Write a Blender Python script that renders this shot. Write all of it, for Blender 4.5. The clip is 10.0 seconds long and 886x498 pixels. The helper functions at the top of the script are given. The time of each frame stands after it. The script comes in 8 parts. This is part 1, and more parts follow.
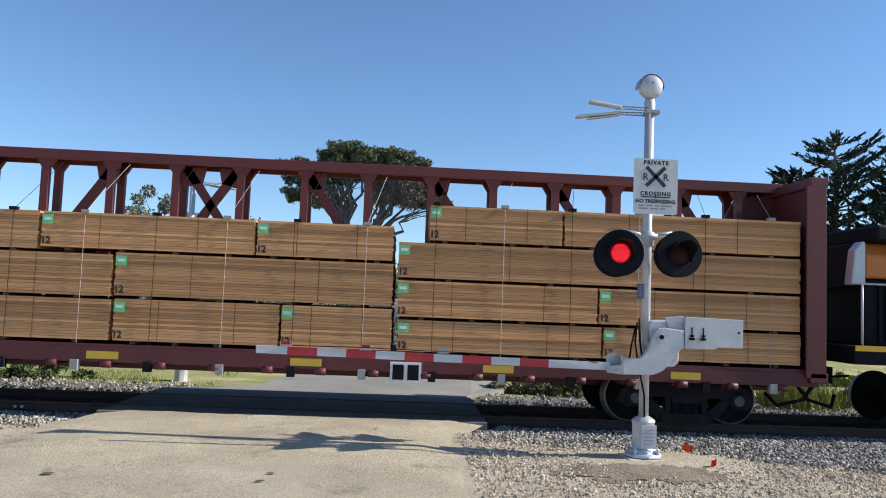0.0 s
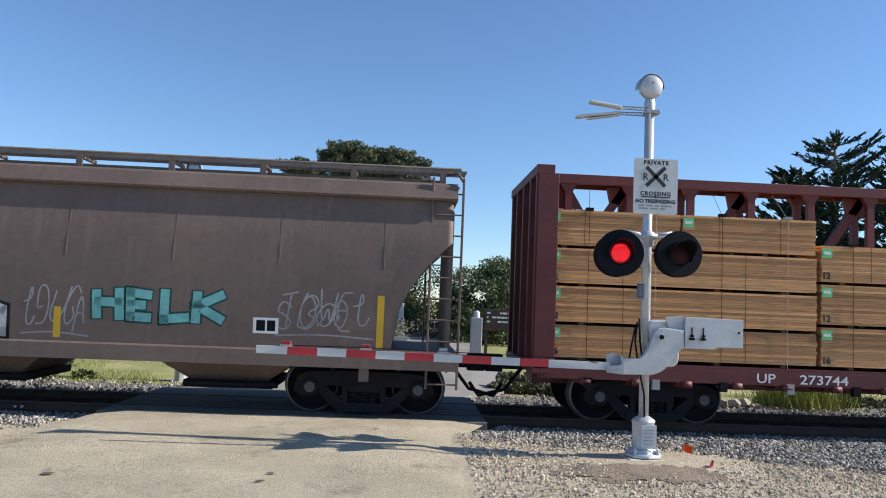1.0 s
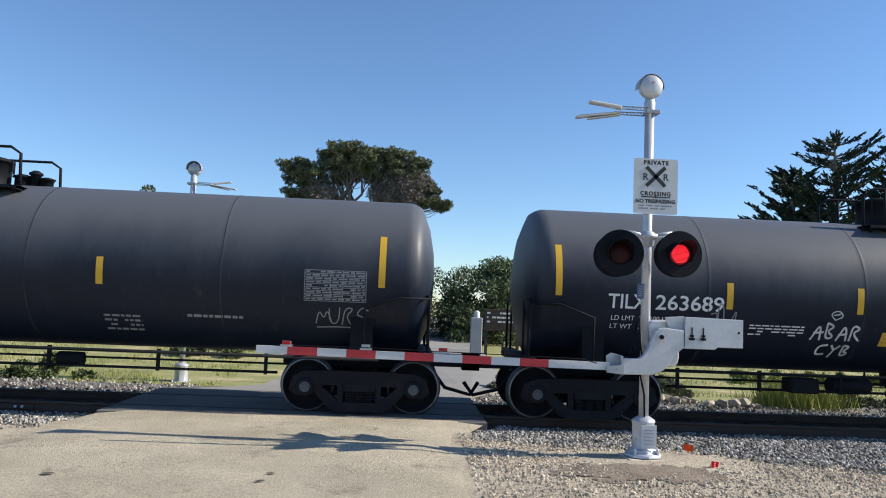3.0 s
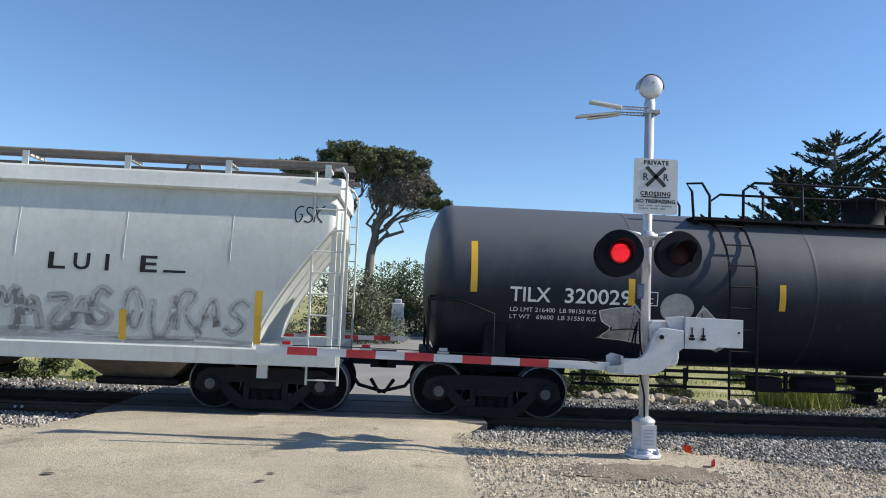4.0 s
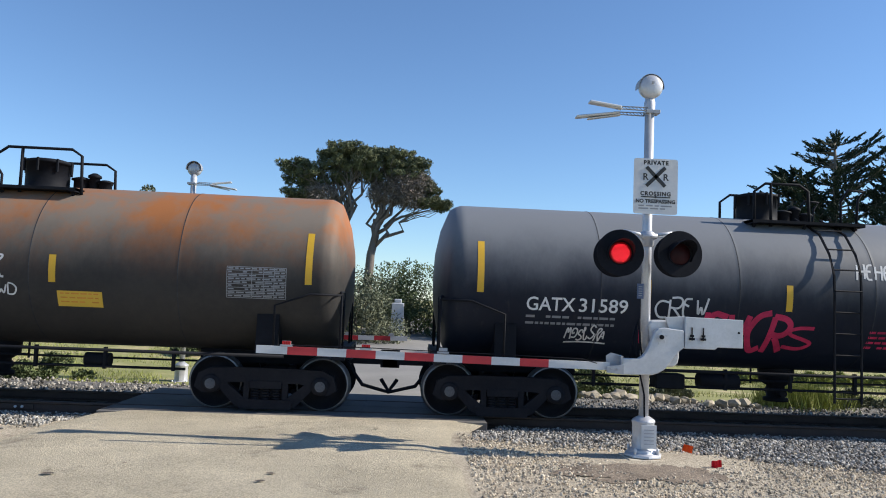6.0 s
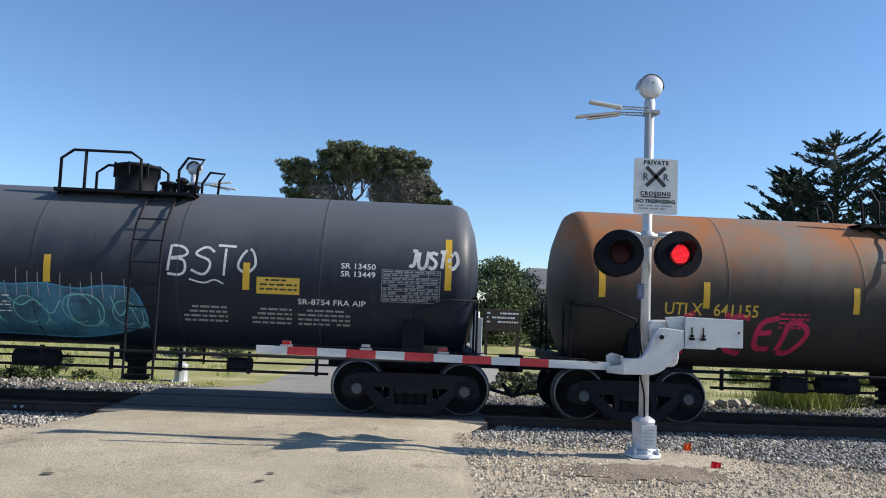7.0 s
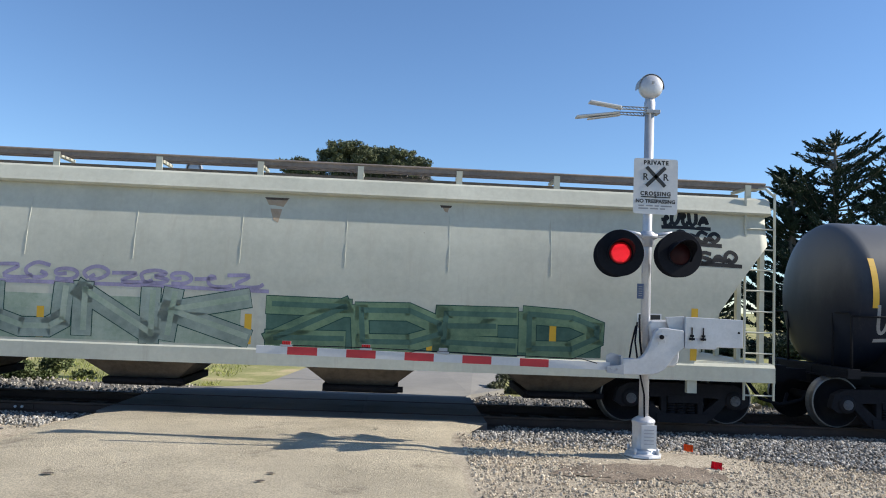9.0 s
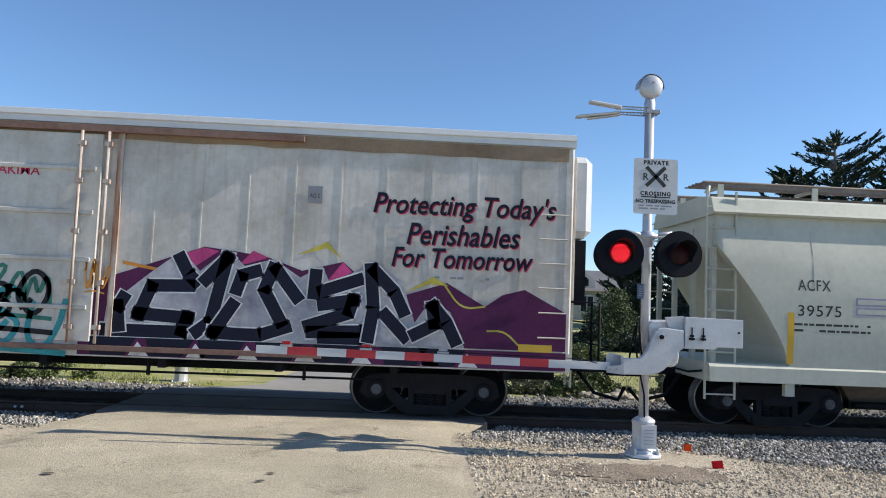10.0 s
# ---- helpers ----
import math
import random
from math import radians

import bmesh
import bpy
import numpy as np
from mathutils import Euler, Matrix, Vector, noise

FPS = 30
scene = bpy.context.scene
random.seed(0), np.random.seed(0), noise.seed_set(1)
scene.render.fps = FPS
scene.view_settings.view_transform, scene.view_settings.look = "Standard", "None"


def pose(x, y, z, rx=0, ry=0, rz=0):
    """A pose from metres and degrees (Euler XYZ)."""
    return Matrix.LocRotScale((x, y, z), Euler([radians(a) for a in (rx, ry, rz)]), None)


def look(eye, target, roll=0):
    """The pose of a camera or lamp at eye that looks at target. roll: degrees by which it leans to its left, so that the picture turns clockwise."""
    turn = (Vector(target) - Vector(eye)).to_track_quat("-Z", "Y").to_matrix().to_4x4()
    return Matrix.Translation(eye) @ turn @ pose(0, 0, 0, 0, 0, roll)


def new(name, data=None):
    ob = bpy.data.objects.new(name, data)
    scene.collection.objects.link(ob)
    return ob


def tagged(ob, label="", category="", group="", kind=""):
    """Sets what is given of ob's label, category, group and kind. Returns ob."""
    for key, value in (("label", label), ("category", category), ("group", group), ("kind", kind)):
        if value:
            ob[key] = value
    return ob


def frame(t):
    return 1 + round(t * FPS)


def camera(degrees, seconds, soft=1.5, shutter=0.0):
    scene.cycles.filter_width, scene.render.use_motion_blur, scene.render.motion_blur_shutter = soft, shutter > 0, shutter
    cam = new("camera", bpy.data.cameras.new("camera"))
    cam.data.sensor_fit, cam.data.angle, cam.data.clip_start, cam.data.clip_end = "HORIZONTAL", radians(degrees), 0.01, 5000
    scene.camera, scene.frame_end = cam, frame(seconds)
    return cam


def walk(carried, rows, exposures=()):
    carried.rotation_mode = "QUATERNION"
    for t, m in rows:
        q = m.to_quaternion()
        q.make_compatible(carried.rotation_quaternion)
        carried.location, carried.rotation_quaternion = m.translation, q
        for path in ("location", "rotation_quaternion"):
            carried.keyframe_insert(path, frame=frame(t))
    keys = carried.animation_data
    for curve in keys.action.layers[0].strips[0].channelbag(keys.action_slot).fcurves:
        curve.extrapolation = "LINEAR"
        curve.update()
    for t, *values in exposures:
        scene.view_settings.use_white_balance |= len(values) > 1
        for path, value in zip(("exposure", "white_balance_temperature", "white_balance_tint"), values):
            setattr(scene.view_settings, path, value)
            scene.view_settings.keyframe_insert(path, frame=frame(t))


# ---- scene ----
# World: x along the track (the train runs to +x), y away from the camera, z = 0 at the rail tops.
RAIL_Y = 12.65                  # near rail
TRACK_Y = 13.37                 # track centre line
SPEED = 16.1                    # train, metres a second

cam = camera(62.34, 10.0, soft=1.0)
EYE = (0.0, 0.0, 1.91)
AIM = (math.sin(0.0481) * math.cos(0.0723), math.cos(0.0481) * math.cos(0.0723), math.sin(0.0723))
STAND = look(EYE, [e + 10 * a for e, a in zip(EYE, AIM)], roll=2.304)
walk(cam, [(0.0, STAND), (10.0, STAND)])

# ---- light: low sun along the track, clear sky ----
SUN_EL, SUN_AZ = radians(33.3), radians(3.5)
to_sun = Vector((math.cos(SUN_EL) * math.cos(SUN_AZ), -math.cos(SUN_EL) * math.sin(SUN_AZ), math.sin(SUN_EL)))
world = bpy.data.worlds.new("sky")
scene.world = world
world.use_nodes = True
wn = world.node_tree
sky = wn.nodes.new("ShaderNodeTexSky")
sky.sky_type, sky.sun_disc = "NISHITA", False
sky.sun_elevation, sky.sun_rotation = SUN_EL, radians(90) + SUN_AZ
sky.altitude, sky.air_density, sky.dust_density, sky.ozone_density = 300, 1.0, 0.0, 3.0
tint = wn.nodes.new("ShaderNodeMix")
tint.data_type, tint.blend_type = "RGBA", "MULTIPLY"
tint.inputs[0].default_value, tint.inputs[7].default_value = 1.0, (0.86, 1.0, 1.15, 1)     # clear marine air
wn.links.new(sky.outputs[0], tint.inputs[6])
wn.links.new(tint.outputs[2], wn.nodes["Background"].inputs[0])
wn.nodes["Background"].inputs[1].default_value = 0.106
sun = new("sun", bpy.data.lights.new("sun", "SUN"))
sun.data.energy, sun.data.angle, sun.data.color = 5.0, radians(0.53), (1.0, 0.93, 0.82)
sun.matrix_world = look(to_sun * 60, (0, 0, 0))
scene.view_settings.exposure = 0.42


# ---- materials ----
def ramp(nt, fac, stops):
    r = nt.nodes.new("ShaderNodeValToRGB")
    while len(r.color_ramp.elements) < len(stops):
        r.color_ramp.elements.new(0.5)
    for e, (p, c) in zip(r.color_ramp.elements, stops):
        e.position, e.color = p, (*c, 1)
    nt.links.new(fac, r.inputs[0])
    return r.outputs[0]


def noise_tex(nt, coord, scale, detail=4, rough=0.6, stretch=(1, 1, 1)):
    m = nt.nodes.new("ShaderNodeMapping")
    m.inputs["Scale"].default_value = stretch
    nt.links.new(coord, m.inputs[0])
    n = nt.nodes.new("ShaderNodeTexNoise")
    n.inputs["Scale"].default_value, n.inputs["Detail"].default_value, n.inputs["Roughness"].default_value = scale, detail, rough
    nt.links.new(m.outputs[0], n.inputs["Vector"])
    return n.outputs["Fac"]


def mix(nt, fac, a, b, mode="MIX"):
    x = nt.nodes.new("ShaderNodeMix")
    x.data_type, x.blend_type = "RGBA", mode
    if isinstance(fac, float):
        x.inputs[0].default_value = fac
    else:
        nt.links.new(fac, x.inputs[0])
    for s, i in ((a, 6), (b, 7)):
        if isinstance(s, tuple):
            x.inputs[i].default_value = (*s, 1)
        else:
            nt.links.new(s, x.inputs[i])
    return x.outputs[2]


def surface(name, a, b, rough=0.7, metal=0.0, big=0.6, fine=12.0, bump=0.15, relief=None, streak=None, streak_amt=(0.55, 0.75),
            spots=None, spot_scale=6.0, spot_at=(0.62, 0.7), space="Object", stretch=(1, 1, 1), island=0.0, obj=0.0, trans=0.0, dust=None, rust=None, spec=0.5, speck=None):
    """Colour from a to b at two scales, with optional streaks running down, spots of another colour, and relief."""
    m = bpy.data.materials.new(name)
    m.use_nodes = True
    nt = m.node_tree
    p = nt.nodes["Principled BSDF"]
    c = nt.nodes.new("ShaderNodeTexCoord").outputs[space]
    n1, n2 = noise_tex(nt, c, big, 5, 0.65, stretch), noise_tex(nt, c, fine, 4, 0.7, stretch)
    mx = nt.nodes.new("ShaderNodeMath")
    mx.operation = "MULTIPLY_ADD"
    nt.links.new(n2, mx.inputs[0])
    mx.inputs[1].default_value = 0.5
    nt.links.new(n1, mx.inputs[2])
    col = ramp(nt, mx.outputs[0], [(0.5, a), (1.0, b)])
    if streak:
        s = noise_tex(nt, c, 3.0, 6, 0.7, (2.2, 2.2, 0.16))
        f = ramp(nt, s, [(streak_amt[0], (0, 0, 0)), (streak_amt[1], (1, 1, 1))])
        col = mix(nt, f, col, streak)
    if spots:
        s = noise_tex(nt, c, spot_scale, 6, 0.75)
        f = ramp(nt, s, [(spot_at[0], (0, 0, 0)), (spot_at[1], (1, 1, 1))])
        col = mix(nt, f, col, spots)
    if speck:           # grit: single light and dark grains
        g = ramp(nt, noise_tex(nt, c, speck[0], 2, 0.6), [(0.36, (speck[1],) * 3), (0.64, (speck[2],) * 3)])
        col = mix(nt, 1.0, col, g, "MULTIPLY")
    if dust:            # dust film with the sunlit look of the upper shell painted in, with a ragged lower edge
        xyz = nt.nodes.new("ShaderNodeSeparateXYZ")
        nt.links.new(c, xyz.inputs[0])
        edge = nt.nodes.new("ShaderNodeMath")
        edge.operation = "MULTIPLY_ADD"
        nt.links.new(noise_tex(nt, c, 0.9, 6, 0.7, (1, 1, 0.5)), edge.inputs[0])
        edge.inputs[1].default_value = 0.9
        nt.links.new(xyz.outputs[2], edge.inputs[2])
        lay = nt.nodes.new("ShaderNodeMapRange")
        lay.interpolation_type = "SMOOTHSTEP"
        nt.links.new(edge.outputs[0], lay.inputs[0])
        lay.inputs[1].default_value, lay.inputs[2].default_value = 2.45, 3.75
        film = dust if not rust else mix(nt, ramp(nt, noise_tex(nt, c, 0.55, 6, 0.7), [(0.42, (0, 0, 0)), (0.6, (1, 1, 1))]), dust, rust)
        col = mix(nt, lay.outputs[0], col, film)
    for amount, node, out in ((island, "ShaderNodeNewGeometry", "Random Per Island"), (obj, "ShaderNodeObjectInfo", "Random")):
        if amount:
            g = nt.nodes.new(node).outputs[out]
            lo, hi = 1 - amount, 1 + amount
            f = ramp(nt, g, [(0, (lo / 2, lo / 2, lo / 2)), (1, (hi / 2, hi / 2, hi / 2))])
            col = mix(nt, 1.0, col, f, "MULTIPLY")
            col = mix(nt, 1.0, col, (2.0, 2.0, 2.0), "MULTIPLY")
    nt.links.new(col, p.inputs["Base Color"])
    p.inputs["Metallic"].default_value = metal
    p.inputs["Specular IOR Level"].default_value = spec
    rr = nt.nodes.new("ShaderNodeMapRange")
    nt.links.new(n1, rr.inputs[0])
    rr.inputs[3].default_value, rr.inputs[4].default_value = max(0.05, rough - 0.12), min(1, rough + 0.12)
    nt.links.new(rr.outputs[0], p.inputs["Roughness"])
    if bump:
        bp = nt.nodes.new("ShaderNodeBump")
        bp.inputs["Strength"].default_value, bp.inputs["Distance"].default_value = bump, relief or 0.01
        nt.links.new(n2, bp.inputs["Height"])
        nt.links.new(bp.outputs[0], p.inputs["Normal"])
    if trans:
        p.inputs["Transmission Weight"].default_value = trans
    return m


def glow(name, colour, strength):
    m = bpy.data.materials.new(name)
    m.use_nodes = True
    p = m.node_tree.nodes["Principled BSDF"]
    p.inputs["Base Color"].default_value = (*colour, 1)
    p.inputs["Emission Color"].default_value = (*colour, 1)
    p.inputs["Emission Strength"].default_value = strength
    return m


def reflective(name, a, rough=0.5):
    return surface(name, a, tuple(min(1, x * 1.1 + 0.01) for x in a), rough, 0, 2.0, 60, 0.03)


M = {}
M["asphalt"] = surface("asphalt", (0.38, 0.327, 0.235), (0.66, 0.577, 0.43), 0.95, 0, 0.7, 70, 1.0, 0.03, speck=(55, 0.74, 1.25), spots=(0.25, 0.205, 0.15), spot_scale=0.9, spot_at=(0.58, 0.72))
M["asphalt_far"] = surface("asphalt_grey", (0.2, 0.193, 0.18), (0.3, 0.287, 0.265), 0.95, 0, 0.5, 60, 0.4, 0.01)
M["dirt"] = surface("sandy_dirt", (0.37, 0.31, 0.225), (0.6, 0.52, 0.4), 1.0, 0, 0.6, 25, 0.8, 0.03, speck=(50, 0.6, 1.15), spots=(0.17, 0.125, 0.09), spot_scale=1.1, spot_at=(0.55, 0.7))
M["ballast_bed"] = surface("ballast_fines", (0.1, 0.095, 0.088), (0.22, 0.21, 0.2), 1.0, 0, 1.0, 30, 0.8, 0.03)
M["stone"] = surface("ballast_stone", (0.17, 0.16, 0.145), (0.42, 0.39, 0.345), 0.9, 0, 2.0, 30, 0.3, 0.005, island=0.85)
M["pebble"] = surface("pale_pebbles", (0.36, 0.3, 0.22), (0.62, 0.54, 0.42), 0.95, 0, 2.0, 30, 0.3, 0.005, island=0.6)
M["rail"] = surface("rusty_rail", (0.045, 0.03, 0.024), (0.1, 0.065, 0.05), 0.8, 0.2, 2.0, 30, 0.3)
M["railtop"] = surface("polished_rail_head", (0.3, 0.29, 0.28), (0.42, 0.41, 0.4), 0.3, 0.9, 2.0, 30, 0.05)
M["tie"] = surface("creosoted_wood", (0.035, 0.026, 0.02), (0.09, 0.07, 0.055), 0.9, 0, 2.0, 14, 0.5, 0.01, stretch=(4, 1, 4), obj=0.3)
M["panel"] = surface("crossing_panel", (0.1, 0.095, 0.09), (0.17, 0.16, 0.15), 0.9, 0, 1.0, 40, 0.3)
# tank paints: colour pales up the shell for sunlight as well as dust
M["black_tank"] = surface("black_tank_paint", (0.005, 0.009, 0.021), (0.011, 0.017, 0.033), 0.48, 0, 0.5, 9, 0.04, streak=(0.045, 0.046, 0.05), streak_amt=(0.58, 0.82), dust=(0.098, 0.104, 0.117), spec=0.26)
M["dusty_tank"] = surface("top_lit_dusty_grey_paint", (0.005, 0.009, 0.02), (0.011, 0.016, 0.031), 0.52, 0, 0.5, 9, 0.04, streak=(0.04, 0.042, 0.046), streak_amt=(0.58, 0.85), dust=(0.175, 0.184, 0.2), spec=0.26)
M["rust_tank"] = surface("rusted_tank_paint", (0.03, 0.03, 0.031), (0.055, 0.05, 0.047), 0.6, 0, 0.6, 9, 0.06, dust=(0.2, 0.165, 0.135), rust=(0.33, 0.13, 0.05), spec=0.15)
M["dark_steel"] = surface("grimy_black_steel", (0.005, 0.006, 0.01), (0.013, 0.014, 0.018), 0.7, 0, 2.0, 20, 0.15, spec=0.15)
M["truck"] = surface("dusty_cast_steel", (0.009, 0.0095, 0.014), (0.022, 0.022, 0.026), 0.8, 0, 2.5, 25, 0.2, spec=0.15)
M["wheel"] = surface("wheel_steel", (0.006, 0.0065, 0.01), (0.015, 0.015, 0.018), 0.75, 0, 3, 25, 0.15, spec=0.15)
M["tread"] = surface("polished_wheel_rim", (0.14, 0.14, 0.145), (0.26, 0.26, 0.265), 0.45, 0.7, 3, 25, 0.05)
M["brown"] = surface("weathered_brown_paint", (0.11, 0.077, 0.066), (0.18, 0.128, 0.108), 0.6, 0, 0.5, 10, 0.06, streak=(0.2, 0.15, 0.13), streak_amt=(0.55, 0.8), spots=(0.12, 0.07, 0.05), spot_scale=1.3, spot_at=(0.62, 0.75))
M["patch"] = surface("primer_patch_paint", (0.165, 0.15, 0.147), (0.275, 0.255, 0.255), 0.6, 0, 0.6, 10, 0.05, streak=(0.2, 0.15, 0.13))
M["white_car"] = surface("weathered_white_paint", (0.44, 0.46, 0.44), (0.6, 0.62, 0.59), 0.55, 0, 0.5, 9, 0.05, streak=(0.42, 0.4, 0.36), streak_amt=(0.55, 0.85), spots=(0.14, 0.12, 0.085), spot_scale=7.0, spot_at=(0.69, 0.73))
M["cream_car"] = surface("weathered_cream_paint", (0.42, 0.42, 0.35), (0.58, 0.58, 0.49), 0.55, 0, 0.5, 9, 0.05, streak=(0.42, 0.4, 0.33), streak_amt=(0.55, 0.85), spots=(0.2, 0.16, 0.1), spot_scale=5.0, spot_at=(0.69, 0.75))
M["roof_grate"] = surface("running_board_steel", (0.16, 0.14, 0.125), (0.3, 0.25, 0.22), 0.7, 0.4, 2, 20, 0.1)
M["redcar"] = surface("oxide_red_paint", (0.08, 0.015, 0.018), (0.135, 0.028, 0.03), 0.55, 0, 0.6, 9, 0.06, streak=(0.08, 0.026, 0.025), streak_amt=(0.56, 0.8))
M["lumber"] = surface("stacked_lumber", (0.42, 0.2, 0.085), (0.7, 0.385, 0.175), 0.8, 0, 0.9, 14, 0.25, 0.006, stretch=(0.15, 1, 9), obj=0.1, island=0.26)
M["lumber_gap"] = surface("shaded_board_joint", (0.09, 0.05, 0.028), (0.15, 0.085, 0.045), 0.9, 0, 2, 10, 0.1)
M["reefer"] = surface("weathered_white_reefer_paint", (0.4, 0.37, 0.325), (0.7, 0.675, 0.63), 0.5, 0, 0.9, 7, 0.05, streak=(0.44, 0.37, 0.3), streak_amt=(0.5, 0.8), spots=(0.4, 0.27, 0.17), spot_scale=1.2, spot_at=(0.62, 0.76))
M["reefer_top"] = surface("white_roof_sheet", (0.62, 0.62, 0.62), (0.76, 0.76, 0.75), 0.45, 0.1, 0.6, 9, 0.05)
M["orange"] = surface("orange_locomotive_paint", (0.5, 0.15, 0.03), (0.62, 0.2, 0.04), 0.5, 0, 0.6, 9, 0.05)
M["galv"] = surface("galvanised_aluminium", (0.44, 0.45, 0.48), (0.6, 0.61, 0.64), 0.42, 0.35, 2.5, 30, 0.05)
M["galv_grey"] = surface("grey_aluminium", (0.3, 0.315, 0.345), (0.4, 0.415, 0.445), 0.5, 0.25, 2.5, 30, 0.05)
M["white"] = surface("white_sheeting", (0.5, 0.51, 0.53), (0.62, 0.63, 0.64), 0.5, 0, 2, 30, 0.03)
M["red"] = surface("red_sheeting", (0.42, 0.02, 0.03), (0.52, 0.035, 0.045), 0.5, 0, 2, 30, 0.03)
M["black"] = surface("matt_black_paint", (0.004, 0.005, 0.009), (0.011, 0.012, 0.017), 0.6, 0, 2, 30, 0.05, spec=0.12)
M["ink"] = reflective("black_lettering", (0.012, 0.012, 0.013))
M["yellow"] = reflective("yellow_reflective_sheeting", (0.62, 0.36, 0.02))
M["ylabel"] = reflective("yellow_placard", (0.6, 0.38, 0.04))
M["letter"] = reflective("white_lettering", (0.72, 0.72, 0.72))
M["faint"] = reflective("worn_grey_lettering", (0.22, 0.23, 0.25))
M["green_tag"] = reflective("green_paper_label", (0.16, 0.55, 0.2))
M["lamp_on"] = glow("lit_red_leds", (0.4, 0.001, 0.003), 0.05)
M["lamp_core"] = glow("bright_red_leds", (1.0, 0.035, 0.06), 0.9)
M["lamp_off"] = surface("unlit_red_lens", (0.016, 0.002, 0.004), (0.03, 0.004, 0.006), 0.55, 0, 4, 60, 0.1, spec=0.2)
M["bark"] = surface("grey_bark", (0.1, 0.085, 0.07), (0.22, 0.19, 0.165), 0.95, 0, 2, 14, 0.6, 0.03, stretch=(3, 3, 0.5))
M["pine"] = surface("pine_needles", (0.065, 0.08, 0.04), (0.16, 0.175, 0.085), 0.8, 0, 0.7, 5, 0, island=0.4)
M["twig"] = surface("dry_twigs", (0.14, 0.12, 0.1), (0.26, 0.23, 0.2), 0.9, 0, 1, 9, 0, island=0.3)
M["cypress"] = surface("cypress_foliage", (0.012, 0.026, 0.016), (0.034, 0.058, 0.032), 0.8, 0, 0.7, 5, 0, island=0.4)
M["shrub"] = surface("shrub_leaves", (0.05, 0.075, 0.025), (0.12, 0.15, 0.06), 0.8, 0, 0.7, 5, 0, island=0.4)
M["olive"] = surface("grey_green_leaves", (0.08, 0.095, 0.055), (0.17, 0.18, 0.11), 0.8, 0, 0.7, 5, 0, island=0.4)
M["grass"] = surface("grass_blades", (0.16, 0.2, 0.045), (0.34, 0.36, 0.1), 0.85, 0, 0.7, 5, 0, island=0.4)
M["lawn"] = surface("dry_lawn", (0.19, 0.2, 0.065), (0.37, 0.36, 0.15), 1.0, 0, 0.5, 14, 0.5, 0.05, spots=(0.5, 0.4, 0.24), spot_scale=0.5, spot_at=(0.52, 0.66))
M["rock"] = surface("landscape_rock", (0.32, 0.27, 0.2), (0.5, 0.45, 0.36), 0.9, 0, 2, 12, 0.5, 0.02, obj=0.25)
M["wall_house"] = surface("pale_house_wall", (0.4, 0.39, 0.37), (0.5, 0.49, 0.46), 0.9, 0, 0.6, 10, 0.1)
M["roof_house"] = surface("grey_shingles", (0.1, 0.1, 0.11), (0.17, 0.17, 0.18), 0.9, 0, 1, 12, 0.2)
M["flag_o"] = reflective("orange_flag_plastic", (0.8, 0.13, 0.02))
M["flag_r"] = reflective("pink_red_flag_plastic", (0.8, 0.02, 0.06))
M["plaque"] = reflective("blue_plate", (0.05, 0.08, 0.16))
M["wire"] = reflective("steel_wire", (0.3, 0.3, 0.3))
M["bay"] = surface("dirty_hopper_bay", (0.07, 0.055, 0.045), (0.2, 0.165, 0.135), 0.85, 0, 1.6, 12, 0.1)
M["hub"] = surface("worn_bearing_cap", (0.045, 0.05, 0.06), (0.12, 0.125, 0.14), 0.6, 0, 6, 30, 0.1)
M["rust_rod"] = surface("rust_streaked_cream_steel", (0.42, 0.36, 0.3), (0.6, 0.54, 0.48), 0.7, 0, 1.5, 12, 0.05, streak=(0.25, 0.11, 0.06), streak_amt=(0.42, 0.6))
M["rust_track"] = surface("rusty_door_track", (0.13, 0.06, 0.045), (0.3, 0.19, 0.15), 0.85, 0, 1.2, 14, 0.1)
M["soil"] = surface("damp_brown_soil", (0.17, 0.13, 0.095), (0.33, 0.265, 0.2), 1.0, 0, 1.6, 22, 0.9, 0.03, speck=(45, 0.6, 1.2))
M["seam_grime"] = surface("grimy_weld_seam", (0.012, 0.014, 0.019), (0.07, 0.072, 0.078), 0.8, 0, 0.9, 9, 0.1, spec=0.2)
M["glass"] = surface("dark_window_glass", (0.02, 0.025, 0.03), (0.03, 0.035, 0.04), 0.1, 0, 1, 5, 0)


# ---- mesh helpers ----
def box(bm, c, s, rot=None, mi=0):
    """A box of centre c and full size s, turned by rot (a 3x3 matrix) if given."""
    vs = []
    for dx in (-0.5, 0.5):
        for dy in (-0.5, 0.5):
            for dz in (-0.5, 0.5):
                v = Vector((dx * s[0], dy * s[1], dz * s[2]))
                vs.append(bm.verts.new((rot @ v if rot else v) + Vector(c)))
    for q in ((0, 1, 3, 2), (4, 6, 7, 5), (0, 4, 5, 1), (2, 3, 7, 6), (0, 2, 6, 4), (1, 5, 7, 3)):
        bm.faces.new([vs[i] for i in q]).material_index = mi


def basis(d):
    d = Vector(d).normalized()
    a = d.cross(Vector((0, 0, 1)) if abs(d.z) < 0.95 else Vector((1, 0, 0))).normalized()
    return a, d.cross(a).normalized()


